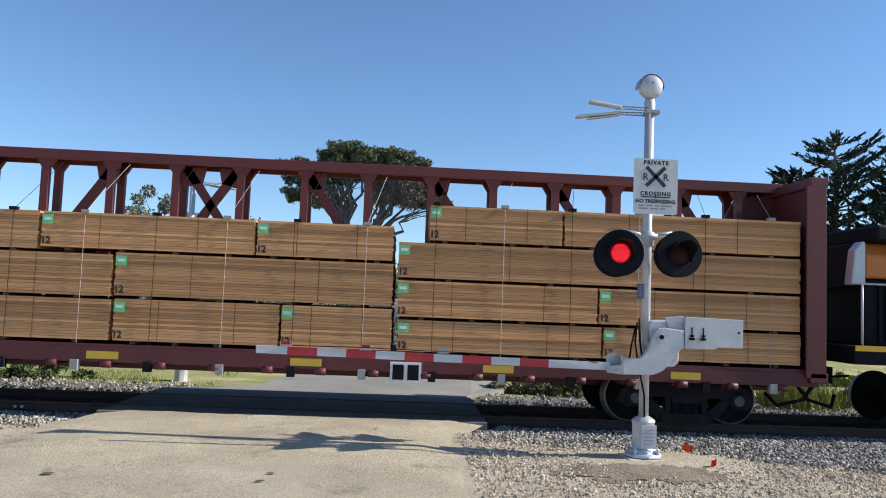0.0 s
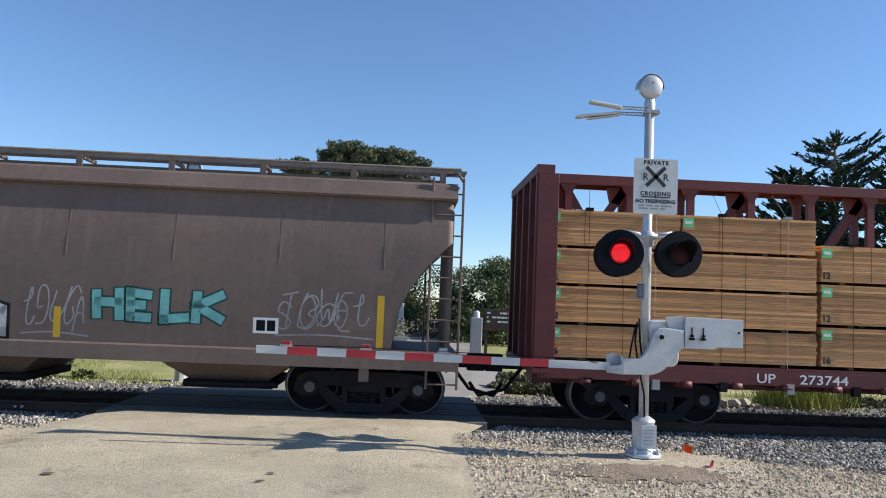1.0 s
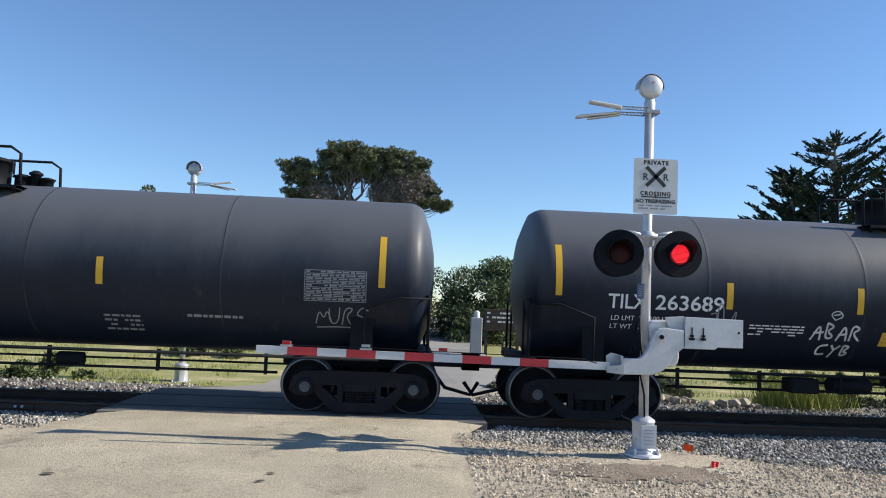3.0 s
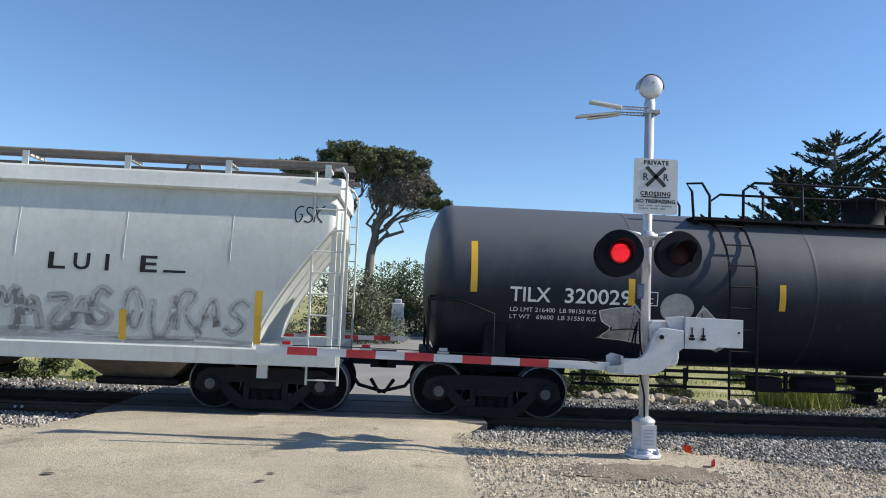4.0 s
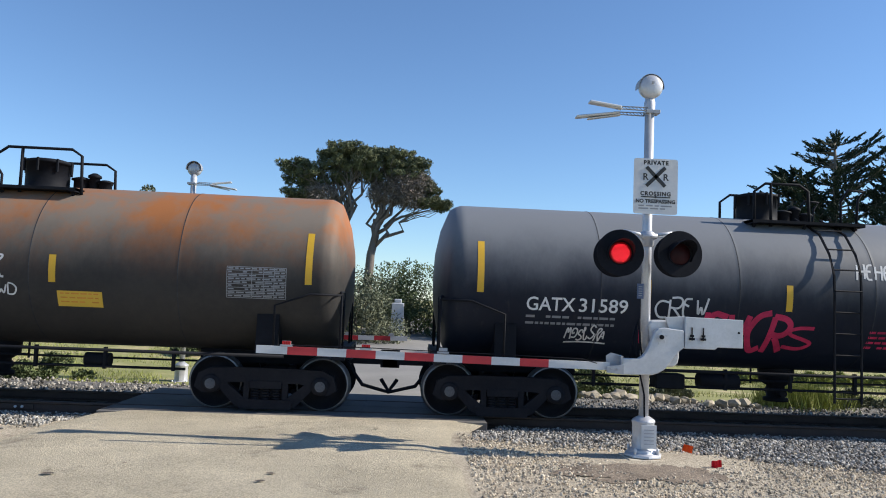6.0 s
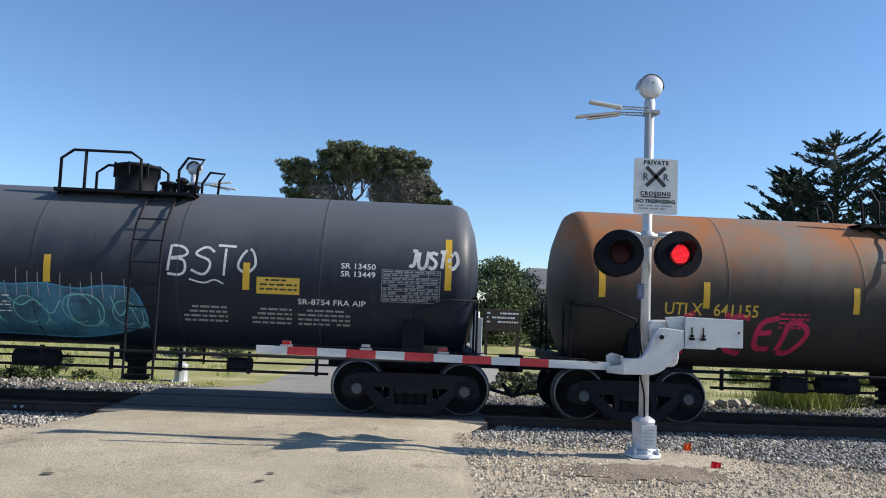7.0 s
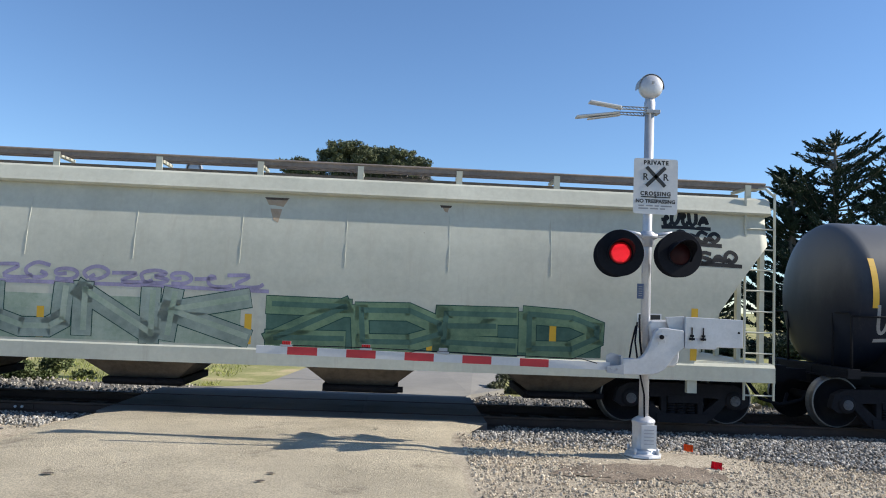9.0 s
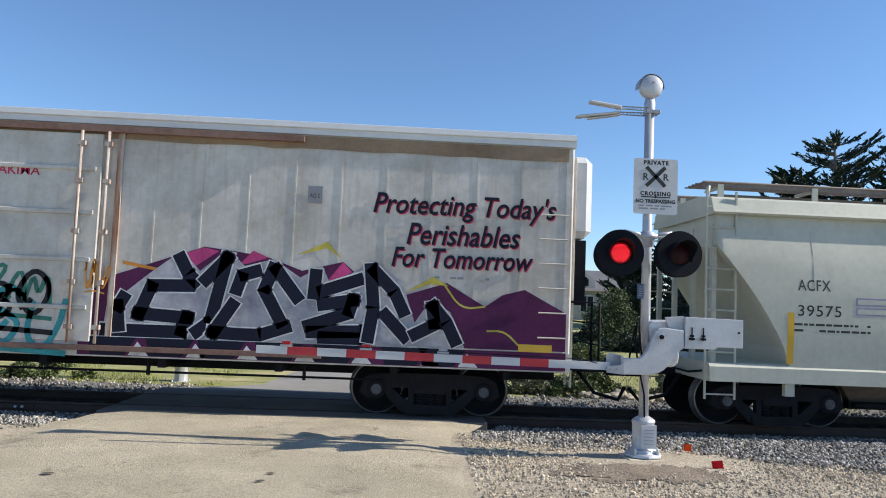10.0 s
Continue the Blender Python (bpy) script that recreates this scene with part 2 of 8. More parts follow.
def tube(bm, pts, r, n=6, closed=False, mi=0):
    """A round bar along points; r is one radius or one for each point."""
    pts = [Vector(p) for p in pts]
    rings = []
    for i, p in enumerate(pts):
        d = (pts[min(i + 1, len(pts) - 1)] - pts[max(i - 1, 0)])
        a, b = basis(d)
        if rings and a.dot(last) < 0:
            a, b = -a, -b
        last = a
        rr = r[i] if isinstance(r, (list, tuple)) else r
        rings.append([bm.verts.new(p + (a * math.cos(t) + b * math.sin(t)) * rr) for t in (2 * math.pi * k / n for k in range(n))])
    for u, w in zip(rings, rings[1:]):
        for k in range(n):
            f = bm.faces.new((u[k], u[(k + 1) % n], w[(k + 1) % n], w[k]))
            f.smooth, f.material_index = n > 5, mi
    for ring in (rings[0], rings[-1]):
        bm.faces.new(ring if ring is rings[-1] else ring[::-1]).material_index = mi


def lathe(bm, prof, n=24, m=Matrix(), mi=0, smooth=True):
    """Turns (radius, height) pairs round the z axis of m."""
    rings = []
    for r, h in prof:
        if r < 1e-5:
            rings.append([bm.verts.new(m @ Vector((0, 0, h)))])
        else:
            rings.append([bm.verts.new(m @ Vector((r * math.cos(2 * math.pi * k / n), r * math.sin(2 * math.pi * k / n), h))) for k in range(n)])
    for u, w in zip(rings, rings[1:]):
        for k in range(n):
            a, b, c, d = u[k % len(u)], u[(k + 1) % len(u)], w[(k + 1) % len(w)], w[k % len(w)]
            vs = list(dict.fromkeys((a, b, c, d)))
            if len(vs) > 2:
                f = bm.faces.new(vs)
                f.smooth, f.material_index = smooth, mi


def prism(bm, poly, y0, y1, mi=0, plane="xz"):
    """An outline in a plane, thickened along the third axis from y0 to y1."""
    def at(p, d):
        return {"xz": (p[0], d, p[1]), "xy": (p[0], p[1], d), "yz": (d, p[0], p[1])}[plane]
    a = [bm.verts.new(at(p, y0)) for p in poly]
    b = [bm.verts.new(at(p, y1)) for p in poly]
    bm.faces.new(a).material_index = mi
    bm.faces.new(b[::-1]).material_index = mi
    for i in range(len(poly)):
        j = (i + 1) % len(poly)
        bm.faces.new((a[i], b[i], b[j], a[j])).material_index = mi


def finish(name, bm, mats, bevel=0.0, smooth=None):
    bmesh.ops.recalc_face_normals(bm, faces=bm.faces)
    if bevel:
        bmesh.ops.bevel(bm, geom=[e for e in bm.edges if len(e.link_faces) == 2 and e.calc_face_angle(0) > 0.6], offset=bevel, segments=1, affect="EDGES", clamp_overlap=True)
    me = bpy.data.meshes.new(name)
    bm.to_mesh(me)
    bm.free()
    for k in mats if isinstance(mats, (list, tuple)) else [mats]:
        me.materials.append(M[k] if isinstance(k, str) else k)
    if smooth:
        for p in me.polygons:
            p.use_smooth = True
    return me


def part(name, bm, mats, parent=None, label="", bevel=0.0, at=None):
    """Links a bmesh as one mesh object under a thing or a part."""
    ob = new(name, finish(name, bm, mats, bevel))
    if at is not None:
        ob.matrix_basis = at
    if parent:
        ob.parent = parent
    return tagged(ob, label)


def part_of(name, me, parent, at=None, label=""):
    ob = new(name, me)
    if at is not None:
        ob.matrix_basis = at
    ob.parent = parent
    return tagged(ob, label)


def thing(name, at, label, category, group="", kind=""):
    ob = new(name)
    ob.empty_display_size = 0.3
    ob.matrix_basis = at
    return tagged(ob, label, category, group, kind)


def raw(name, verts, faces, mats, smooth=False):
    me = bpy.data.meshes.new(name)
    me.from_pydata(verts, [], faces)
    for k in mats if isinstance(mats, (list, tuple)) else [mats]:
        me.materials.append(M[k])
    if smooth:
        me.polygons.foreach_set("use_smooth", [True] * len(me.polygons))
    me.update()
    return me


B = bmesh.new


# ---- lettering and spray paint ----
def text_verts(s, size, bold=0.0, shear=0.0, spacing=1.0, align="LEFT"):
    """Flat mesh of a line of text: vertices (u, v) from the start of its base line, and its faces."""
    cu = bpy.data.curves.new("line", "FONT")
    cu.body, cu.size, cu.offset, cu.shear, cu.space_character, cu.align_x = s, size, bold, shear, spacing, align
    cu.resolution_u = 3
    ob = bpy.data.objects.new("line", cu)
    me = bpy.data.meshes.new_from_object(ob)
    vs, fs = [(v.co.x, v.co.y) for v in me.vertices], [tuple(p.vertices) for p in me.polygons]
    bpy.data.objects.remove(ob)
    bpy.data.curves.remove(cu)
    bpy.data.meshes.remove(me)
    return vs, fs


def laid(name, uv, fs, x, z, skin, mat, parent, lift=0.006, label="", lean=0.0, wave=0.0):
    """Lays a flat outline on a car's near side; skin(z) gives the side's y there."""
    bm = B()
    bv = [bm.verts.new((u, v, 0)) for u, v in uv]
    for f in fs:
        try:
            bm.faces.new([bv[i] for i in f])
        except ValueError:
            pass
    lo, hi = min(v for u, v in uv), max(v for u, v in uv)
    k = math.ceil(lo / 0.09)
    while k * 0.09 < hi and hi - lo > 0.12 and len(fs) < 1500:      # follow the bend of the side
        bmesh.ops.bisect_plane(bm, geom=bm.verts[:] + bm.edges[:] + bm.faces[:], plane_co=(0, k * 0.09, 0), plane_no=(0, 1, 0))
        k += 1
    for q in bm.verts:
        u, v, _ = q.co
        zz = z + v + wave * math.sin(u * 2.3)
        q.co = (x + u + lean * v, skin(zz) - 0.0012 - 0.25 * lift, zz)
    me = bpy.data.meshes.new(name)
    bm.to_mesh(me)
    bm.free()
    me.materials.append(M[mat])
    ob = new(name, me)
    ob.parent = parent
    return tagged(ob, label)


def lettering(s, x, z, size, skin, mat, parent, bold=0.0, shear=0.0, spacing=1.0, lift=0.006, name="lettering", lean=0.0, wave=0.0, label=""):
    uv, fs = text_verts(s, size, bold, shear, spacing)
    return laid(name, uv, fs, x, z, skin, mat, parent, lift, label, lean, wave)


def fitted(s, x0, x1, z0, z1, skin, mat, parent, bold=0.0, spacing=1.0, lift=0.006, name="lettering", label="", lean=0.0, shear=0.0, grow=0.0):
    """A line of text set to fill a box on the side."""
    plain, _ = text_verts(s, 1.0, 0.0, shear, spacing)
    uv, fs = text_verts(s, 1.0, bold, shear, spacing)
    a, b = min(u for u, v in plain), max(u for u, v in plain)
    c, d = min(v for u, v in plain), max(v for u, v in plain)
    uv = [((u - a) / (b - a) * (x1 - x0), (v - c) / (d - c) * (z1 - z0)) for u, v in uv]
    return laid(name, uv, fs, x0, z0, skin, mat, parent, lift, label, lean)


def strokes(lines, x, z, skin, mat, parent, w, lift=0.007, name="spray_tag", label="", smooth=True):
    uv, fs = ribbon(lines, w) if smooth else hard_ribbon(lines, w)
    return laid(name, uv, fs, x, z, skin, mat, parent, lift, label)


def hard_ribbon(lines, w):
    """Straight strips with square ends and mitred overlaps."""
    uv, fs = [], []
    for ln in lines:
        p = [Vector(q) for q in ln]
        closed = (p[0] - p[-1]).length < 1e-6

        def reach(i):
            """How far a strip runs on past a corner: as far as the outer mitre, at a free end a little."""
            if 0 < i < len(p) - 1:
                q, r = p[i] - p[i - 1], p[i + 1] - p[i]
            elif closed:
                q, r = p[-1] - p[-2], p[1] - p[0]
            else:
                return 0.3 * w
            return w * 0.5 * min(1.0, math.tan(min(1.6, q.angle(r, 0.0)) / 2))
        for i, (a, b) in enumerate(zip(p, p[1:])):
            d = (b - a).normalized()
            n = Vector((-d.y, d.x)) * w / 2
            m = max(2, int((b - a).length / 0.3) + 1)
            k0 = len(uv)
            a, b = a - d * reach(i), b + d * reach(i + 1)
            for j in range(m + 1):
                q = a.lerp(b, j / m)
                uv += [tuple(q + n), tuple(q - n)]
                if j:
                    k = k0 + 2 * j
                    fs.append((k - 2, k - 1, k + 1, k))
    return uv, fs


def wild(x0, x1, z0, z1, n, skin, fill, edge, parent, seed, w=0.2, rim=0.1, label="", flat=False):
    """Angular sprayed lettering that cannot be read: stems, diagonals and bars, outlined."""
    rnd = random.Random(seed)
    lines, st = [], (x1 - x0) / n
    for k in range(n):
        u = k * st
        b, t = z0 + rnd.uniform(0, 0.06), z1 - (0.0 if flat else rnd.uniform(0, 0.3) * (z1 - z0))
        kind = rnd.randint(5, 8)
        a, c = u + st * 0.18, u + st * 0.82
        if kind == 0:
            lines += [[(a, b), (a, t)], [(a, t), (c, b)], [(c, b), (c, t)]]
        elif kind == 1:
            lines += [[(c, t), (a, t), (a, (b + t) / 2), (c, (b + t) / 2), (c, b), (a, b)]]
        elif kind == 2:
            lines += [[(a, b), (a, t)], [(c, t), (a, (b + t) / 2), (c, b)]]
        elif kind == 5:
            lines += [[(a, b), (a, t), (c, t - 0.1), (c, b), (a, b)], [(a, (b + t) / 2), (a + st * 0.3, (b + t) / 2)]]
        elif kind == 6:
            lines += [[(a - st * 0.1, t), (c, t), (c - st * 0.2, b), (a, b + 0.1)], [(a, (b + t) / 2), (c, (b + t) / 2 + 0.1)]]
        elif kind == 7:
            lines += [[(a, t), (a, b), (c, b)], [(c + st * 0.1, t), (a + st * 0.25, (b + t) / 2), (c, (b + t) / 2 - 0.08), (c, b)]]
        elif kind == 8:
            lines += [[(a, b), (a + st * 0.1, t), (c - st * 0.15, (b + t) / 2 + 0.1), (c, t), (c, b)], [(a, b + 0.2), (c, b + 0.25)]]
        elif kind == 3:
            lines += [[(a, b), ((a + c) / 2, t), (c, b)], [(a + st * 0.15, (b + t) / 2), (c - st * 0.15, (b + t) / 2)]]
        else:
            lines += [[(c, t), (a, t), (a, b), (c, b)], [(a, (b + t) / 2), (c - st * 0.1, (b + t) / 2)]]
    laid("spray_outline", *hard_ribbon(lines, w + rim), x0, 0, skin, edge, parent, 0.008)
    laid("spray_fill", *hard_ribbon(lines, w), x0, 0, skin, fill, parent, 0.012, label)


def bars(x, z, w, h, rows, skin, mat, parent, seed=1, fill=0.55, name="lettering", lift=0.006):
    """Rows of small plain bars, for writing too small to read."""
    rnd = random.Random(seed)
    uv, fs = [], []
    for r in range(rows):
        u, v0, v1 = 0.0, -h * (r + fill * 0.8) / rows, -h * r / rows
        while u < w:
            L = min(w - u, rnd.uniform(0.05, 0.16))
            if rnd.random() < 0.88:
                i = len(uv)
                uv += [(u, v0), (u + L, v0), (u + L, v1), (u, v1)]
                fs.append((i, i + 1, i + 2, i + 3))
            u += L + 0.025
    return tagged(laid(name, uv, fs, x, z, skin, mat, parent, lift), kind="stuff")


def plate(x0, x1, z0, z1, skin, mat, parent, name="placard", lift=0.008, label=""):
    """A thin sheet bent to the side between two heights."""
    n = 6
    uv, fs = [], []
    for i in range(n + 1):
        uv += [(0, (z1 - z0) * i / n), (x1 - x0, (z1 - z0) * i / n)]
        if i:
            fs.append((2 * i - 2, 2 * i - 1, 2 * i + 1, 2 * i))
    return laid(name, uv, fs, x0, z0, skin, mat, parent, lift, label)


def ribbon(lines, w):
    """Flat strips of width w along polylines (u, v), each smoothed."""
    uv, fs = [], []
    for ln in lines:
        p = [Vector(q) for q in ln]
        for _ in range(2):
            q = [p[0]]
            for a, b in zip(p, p[1:]):
                q += [a * 0.75 + b * 0.25, a * 0.25 + b * 0.75]
            p = q + [p[-1]]
        base = len(uv)
        for i, q in enumerate(p):
            d = (p[min(i + 1, len(p) - 1)] - p[max(i - 1, 0)])
            d = d.normalized() if d.length > 1e-6 else Vector((1, 0))
            n = Vector((-d.y, d.x)) * w / 2
            uv += [tuple(q + n), tuple(q - n)]
            if i:
                k = base + 2 * i
                fs.append((k - 2, k - 1, k + 1, k))
    return uv, fs


GLYPHS = [[(0.1, 0.1), (0, 0.8), (0.5, 1), (0.9, 0.7), (0.3, 0.5), (0.95, 0.3), (0.6, 0), (0.1, 0.1)], [(0.9, 0.85), (0.4, 1.05), (0.05, 0.65), (0.5, 0.5), (0.95, 0.3), (0.5, -0.05), (0, 0.15)],
          [(0.5, 0.5), (0.1, 0.4), (0.1, 0.95), (0.7, 1), (0.95, 0.5), (0.7, 0), (0.1, 0.05)], [(-0.05, 0), (0.2, 1), (0.5, 0.25), (0.75, 1.05), (1.05, 0)], [(0, 1), (0.05, 0.1), (0.6, -0.05), (0.9, 0.4), (0.9, 1.1)],
          [(0.95, 0.8), (0.4, 1.05), (-0.05, 0.5), (0.4, -0.05), (0.95, 0.2), (0.6, 0.45)], [(0.1, 0), (0.15, 1), (0.95, 0.95), (0.3, 0.5), (1.05, -0.1)], [(0, 0.9), (1, 1), (0.1, 0.1), (1.1, 0.05), (1.3, 0.3)],
          [(0.2, 0.1), (-0.05, 0.5), (0.4, 1.05), (0.95, 0.6), (0.6, 0), (0.2, 0.1), (0.4, 0.4)], [(0.0, -0.1), (0.5, 1.1), (0.95, -0.05), (0.7, 0.4), (0.1, 0.35)], [(-0.1, 0.6), (0.6, 0.7), (0.3, 1.1), (0.3, 0.1), (0.8, 0.0), (1.0, 0.3)]]


def scrawl(x, z, w, h, loops, width, skin, mat, parent, seed, lift=0.007, name="spray_tag", label=""):
    """An unreadable sprayed tag: looping strokes side by side in a field w by h."""
    rnd = random.Random(seed)
    lines, st = [], w / loops
    for k in range(loops):
        sx, sz, dz, sl = st * rnd.uniform(0.85, 1.2), h * rnd.uniform(0.7, 1.05), h * rnd.uniform(-0.05, 0.2), rnd.uniform(-0.05, 0.25) * h
        lines.append([(st * k + a * sx + sl * b, dz + b * sz + rnd.uniform(-0.04, 0.04) * h) for a, b in rnd.choice(GLYPHS)])
    if loops > 3:
        lines.append([(0, -0.12 * h), (w * 0.5, -0.05 * h), (w * 1.05, -0.14 * h)])
    uv, fs = ribbon(lines, width)
    return laid(name, uv, fs, x, z, skin, mat, parent, lift, label)


for k, a in dict(sp_teal=(0.05, 0.3, 0.32), sp_green=(0.05, 0.2, 0.15), sp_dkgreen=(0.02, 0.07, 0.06), sp_blue=(0.06, 0.24, 0.4), sp_red=(0.5, 0.03, 0.09), sp_white=(0.6, 0.6, 0.6),
                 sp_black=(0.02, 0.02, 0.022), sp_purple=(0.12, 0.06, 0.3), sp_plum=(0.085, 0.014, 0.065), sp_pink=(0.5, 0.06, 0.2), sp_yellow=(0.5, 0.42, 0.08), sp_orange=(0.6, 0.25, 0.05),
                 sp_aqua=(0.16, 0.42, 0.42), sp_lilac=(0.3, 0.27, 0.4), sp_grey=(0.3, 0.3, 0.31), sp_navy=(0.006, 0.008, 0.024), sp_mint=(0.22, 0.36, 0.3), sp_olive=(0.25, 0.27, 0.1)).items():
    M[k] = surface("sprayed_" + k[3:], tuple(v * 0.68 for v in a), tuple(min(1, v * 1.35) for v in a), 0.6, 0, 2.2, 14, 0.02, spec=0.25)


# hand-sprayed letters: strokes on a 9 by 10 grid, two digits a point
SPRAY = {"A": "004980 1464", "B": "0009 0969876505 0565826000", "C": "793906033070", "D": "0009 095986835000", "E": "79090070 0555", "F": "000979 0555", "G": "79390603307084 5484", "H": "0009 8089 0585",
         "I": "4049", "J": "69624011 3989", "K": "0009 890580", "L": "090080", "M": "0009448980", "N": "00098089", "O": "390603305083865939", "P": "0009 0969876404", "R": "0009 0969876404 3480", "S": "8849181674825001",
         "T": "0989 4940", "U": "090230608289", "V": "094089", "W": "0920466089", "X": "0980 0089", "Y": "0945 8940", "Z": "09890080", ".": "4041", "'": "4749", "2": "083989760080"}


def spray_lines(word, w, h, seed=0, slant=0.0, wild_amt=0.05, gap=1.22, climb=0.0):
    """Strokes of a word that fills w by h, each letter a little uneven."""
    rnd = random.Random(seed)
    st = w / (len(word) - 1 + 1 / gap)
    lines = []
    for i, ch in enumerate(word):
        if ch == " ":
            continue
        cw, chh, dz = st / gap * rnd.uniform(0.92, 1.1), h * rnd.uniform(1 - wild_amt * 2, 1.0), h * rnd.uniform(0, wild_amt)
        for stroke in SPRAY[ch].split():
            ln = []
            for a, b in zip(stroke[::2], stroke[1::2]):
                u, v = int(a) / 8 + rnd.uniform(-1, 1) * wild_amt, int(b) / 9 + rnd.uniform(-1, 1) * wild_amt
                x = i * st + u * cw + slant * v * h
                ln.append((x, dz + v * chh + climb * x))
            lines.append(ln)
    return lines


def spray_word(word, x0, x1, z0, z1, width, skin, mat, parent, seed=0, slant=0.0, uneven=0.06, climb=0.0, label="", lift=0.007, smooth=True):
    """A tag written with one spray can."""
    return strokes(spray_lines(word, x1 - x0, z1 - z0, seed, slant, uneven, 1.22, climb), x0, z0, skin, mat, parent, width, lift, "spray_tag", label, smooth)


def chunky_word(word, x0, x1, z0, z1, width, skin, fill, edge, parent, seed=0, rim=0.07, label="", inner=None, gap=1.1):
    """Fat square-cut graffiti letters: a dark outline, the fill on it and a thin lighter line within, letter by letter."""
    st = (x1 - x0) / len(word)
    for i, ch in enumerate(word):
        lines = spray_lines(ch, st / gap - width * 0.8, z1 - z0 - width, seed + i, 0.0, 0.05)
        x = x0 + i * st + width * 0.5
        laid("spray_outline", *hard_ribbon(lines, width + rim), x, z0 + width / 2, skin, edge, parent, 0.007)
        laid("spray_fill", *hard_ribbon(lines, width), x, z0 + width / 2, skin, fill, parent, 0.012, label if i == 0 else "")
        if inner:
            laid("spray_shade", *hard_ribbon(lines, width * 0.3), x + 0.03, z0 + width / 2 + 0.02, skin, inner, parent, 0.016)


# ---- running gear, shared by all cars ----
WHEEL_R = 0.44


def wheelset_mesh():
    bm = B()
    for s in (-1, 1):
        y = s * 0.7175
        m = Matrix.Translation((0, y - s * 0.055, 0)) @ Matrix.Rotation(radians(-90 * s), 4, "X")
        prof = [(0.475, -0.02), (0.475, 0.01), (WHEEL_R + 0.004, 0.035), (WHEEL_R, 0.05), (WHEEL_R - 0.004, 0.13)]
        lathe(bm, prof, 40, m, 1)
        lathe(bm, [(WHEEL_R - 0.004, 0.13), (WHEEL_R - 0.026, 0.136)], 40, m, 1)
        lathe(bm, [(WHEEL_R - 0.026, 0.136), (0.375, 0.125), (0.36, 0.085), (0.2, 0.06), (0.14, 0.11), (0.125, 0.13), (0.0, 0.13)], 40, m, 0)
        lathe(bm, [(0.0, -0.02), (0.475, -0.02)], 40, m, 0)
    tube(bm, [(0, -0.98, 0), (0, 0.98, 0)], 0.085, 12)
    for s in (-1, 1):
        tube(bm, [(0, s * 0.9, 0), (0, s * 1.13, 0)], 0.125, 14)
        tube(bm, [(0, s * 1.13, 0), (0, s * 1.16, 0)], 0.085, 14, mi=2)
        for k in range(3):
            a = k * 2.094
            tube(bm, [(0.05 * math.cos(a), s * 1.15, 0.05 * math.sin(a)), (0.05 * math.cos(a), s * 1.18, 0.05 * math.sin(a))], 0.016, 6, mi=2)
    return finish("wheelset", bm, ["wheel", "tread", "hub"])


def side_frame_mesh():
    bm = B()
    # cast side frame: top member with pedestal jaws, diagonal legs, spring seat, closed in behind by the bolster end
    prism(bm, [(-1.1, 0.16), (-1.16, -0.06), (-1.02, -0.15), (-0.78, -0.13), (-0.7, 0.0), (-0.55, 0.03), (0.55, 0.03), (0.7, 0.0), (0.78, -0.13), (1.02, -0.15), (1.16, -0.06), (1.1, 0.16), (0.92, 0.25), (0.45, 0.27), (-0.45, 0.27), (-0.92, 0.25)], -0.07, 0.07)
    for s in (-1, 1):
        prism(bm, [(s * 0.86, 0.04), (s * 0.66, 0.04), (s * 0.32, -0.24), (s * 0.4, -0.38), (s * 0.5, -0.34)], -0.066, 0.066)
        prism(bm, [(s * 0.36, -0.26), (s * 0.27, -0.26), (s * 0.27, 0.05), (s * 0.36, 0.05)], -0.062, 0.062)
        lathe(bm, [(0.15, 0.0), (0.15, 0.09), (0.11, 0.11), (0.0, 0.11)], 16, Matrix.Translation((s * 0.889, 0, 0)) @ Matrix.Rotation(radians(90), 4, "X"))
    prism(bm, [(-0.42, -0.39), (0.42, -0.39), (0.45, -0.24), (-0.45, -0.24)], -0.09, 0.09)
    for k in (-0.17, 0.0, 0.17):          # coil springs
        for j in range(5):
            lathe(bm, [(0.05, -0.24 + j * 0.045), (0.078, -0.225 + j * 0.045), (0.05, -0.21 + j * 0.045)], 10, Matrix.Translation((k, 0, 0)))
    box(bm, (0, 0.0, 0.0), (0.52, 0.17, 0.12))
    box(bm, (0, 0.05, -0.12), (0.6, 0.03, 0.3))
    return finish("side_frame", bm, "truck", bevel=0.0)


def bolster_mesh():
    bm = B()
    box(bm, (0, 0, 0.12), (0.42, 1.8, 0.2))
    lathe(bm, [(0.2, 0.2), (0.2, 0.32), (0.0, 0.32)], 16)
    for s in (-1, 1):
        box(bm, (s * 0.42, 0, -0.12), (0.08, 1.7, 0.1))
        for y in (-0.72, 0.72):
            box(bm, (s * 0.47, y, -0.05), (0.06, 0.1, 0.3))
    return finish("truck", bm, "truck", bevel=0.01)


WHEELSET, SIDE_FRAME, BOLSTER = wheelset_mesh(), side_frame_mesh(), bolster_mesh()
CARS = []          # thing, place of its centre at 0 s, wheelsets


def add_trucks(car, xs, drop=0.0):
    sets = []
    for x in xs:
        t = part_of("truck", BOLSTER, car, pose(x, 0, WHEEL_R), "grimy cast-steel wheel truck")
        for s in (-1, 1):
            part_of("side_frame", SIDE_FRAME, t, pose(0, s * 1.03, 0))
        for dx in (-0.889, 0.889):
            w = part_of("wheelset", WHEELSET, t, pose(dx, 0, 0), "dark wheelset with polished rims")
            sets.append((w, dx))
    return sets


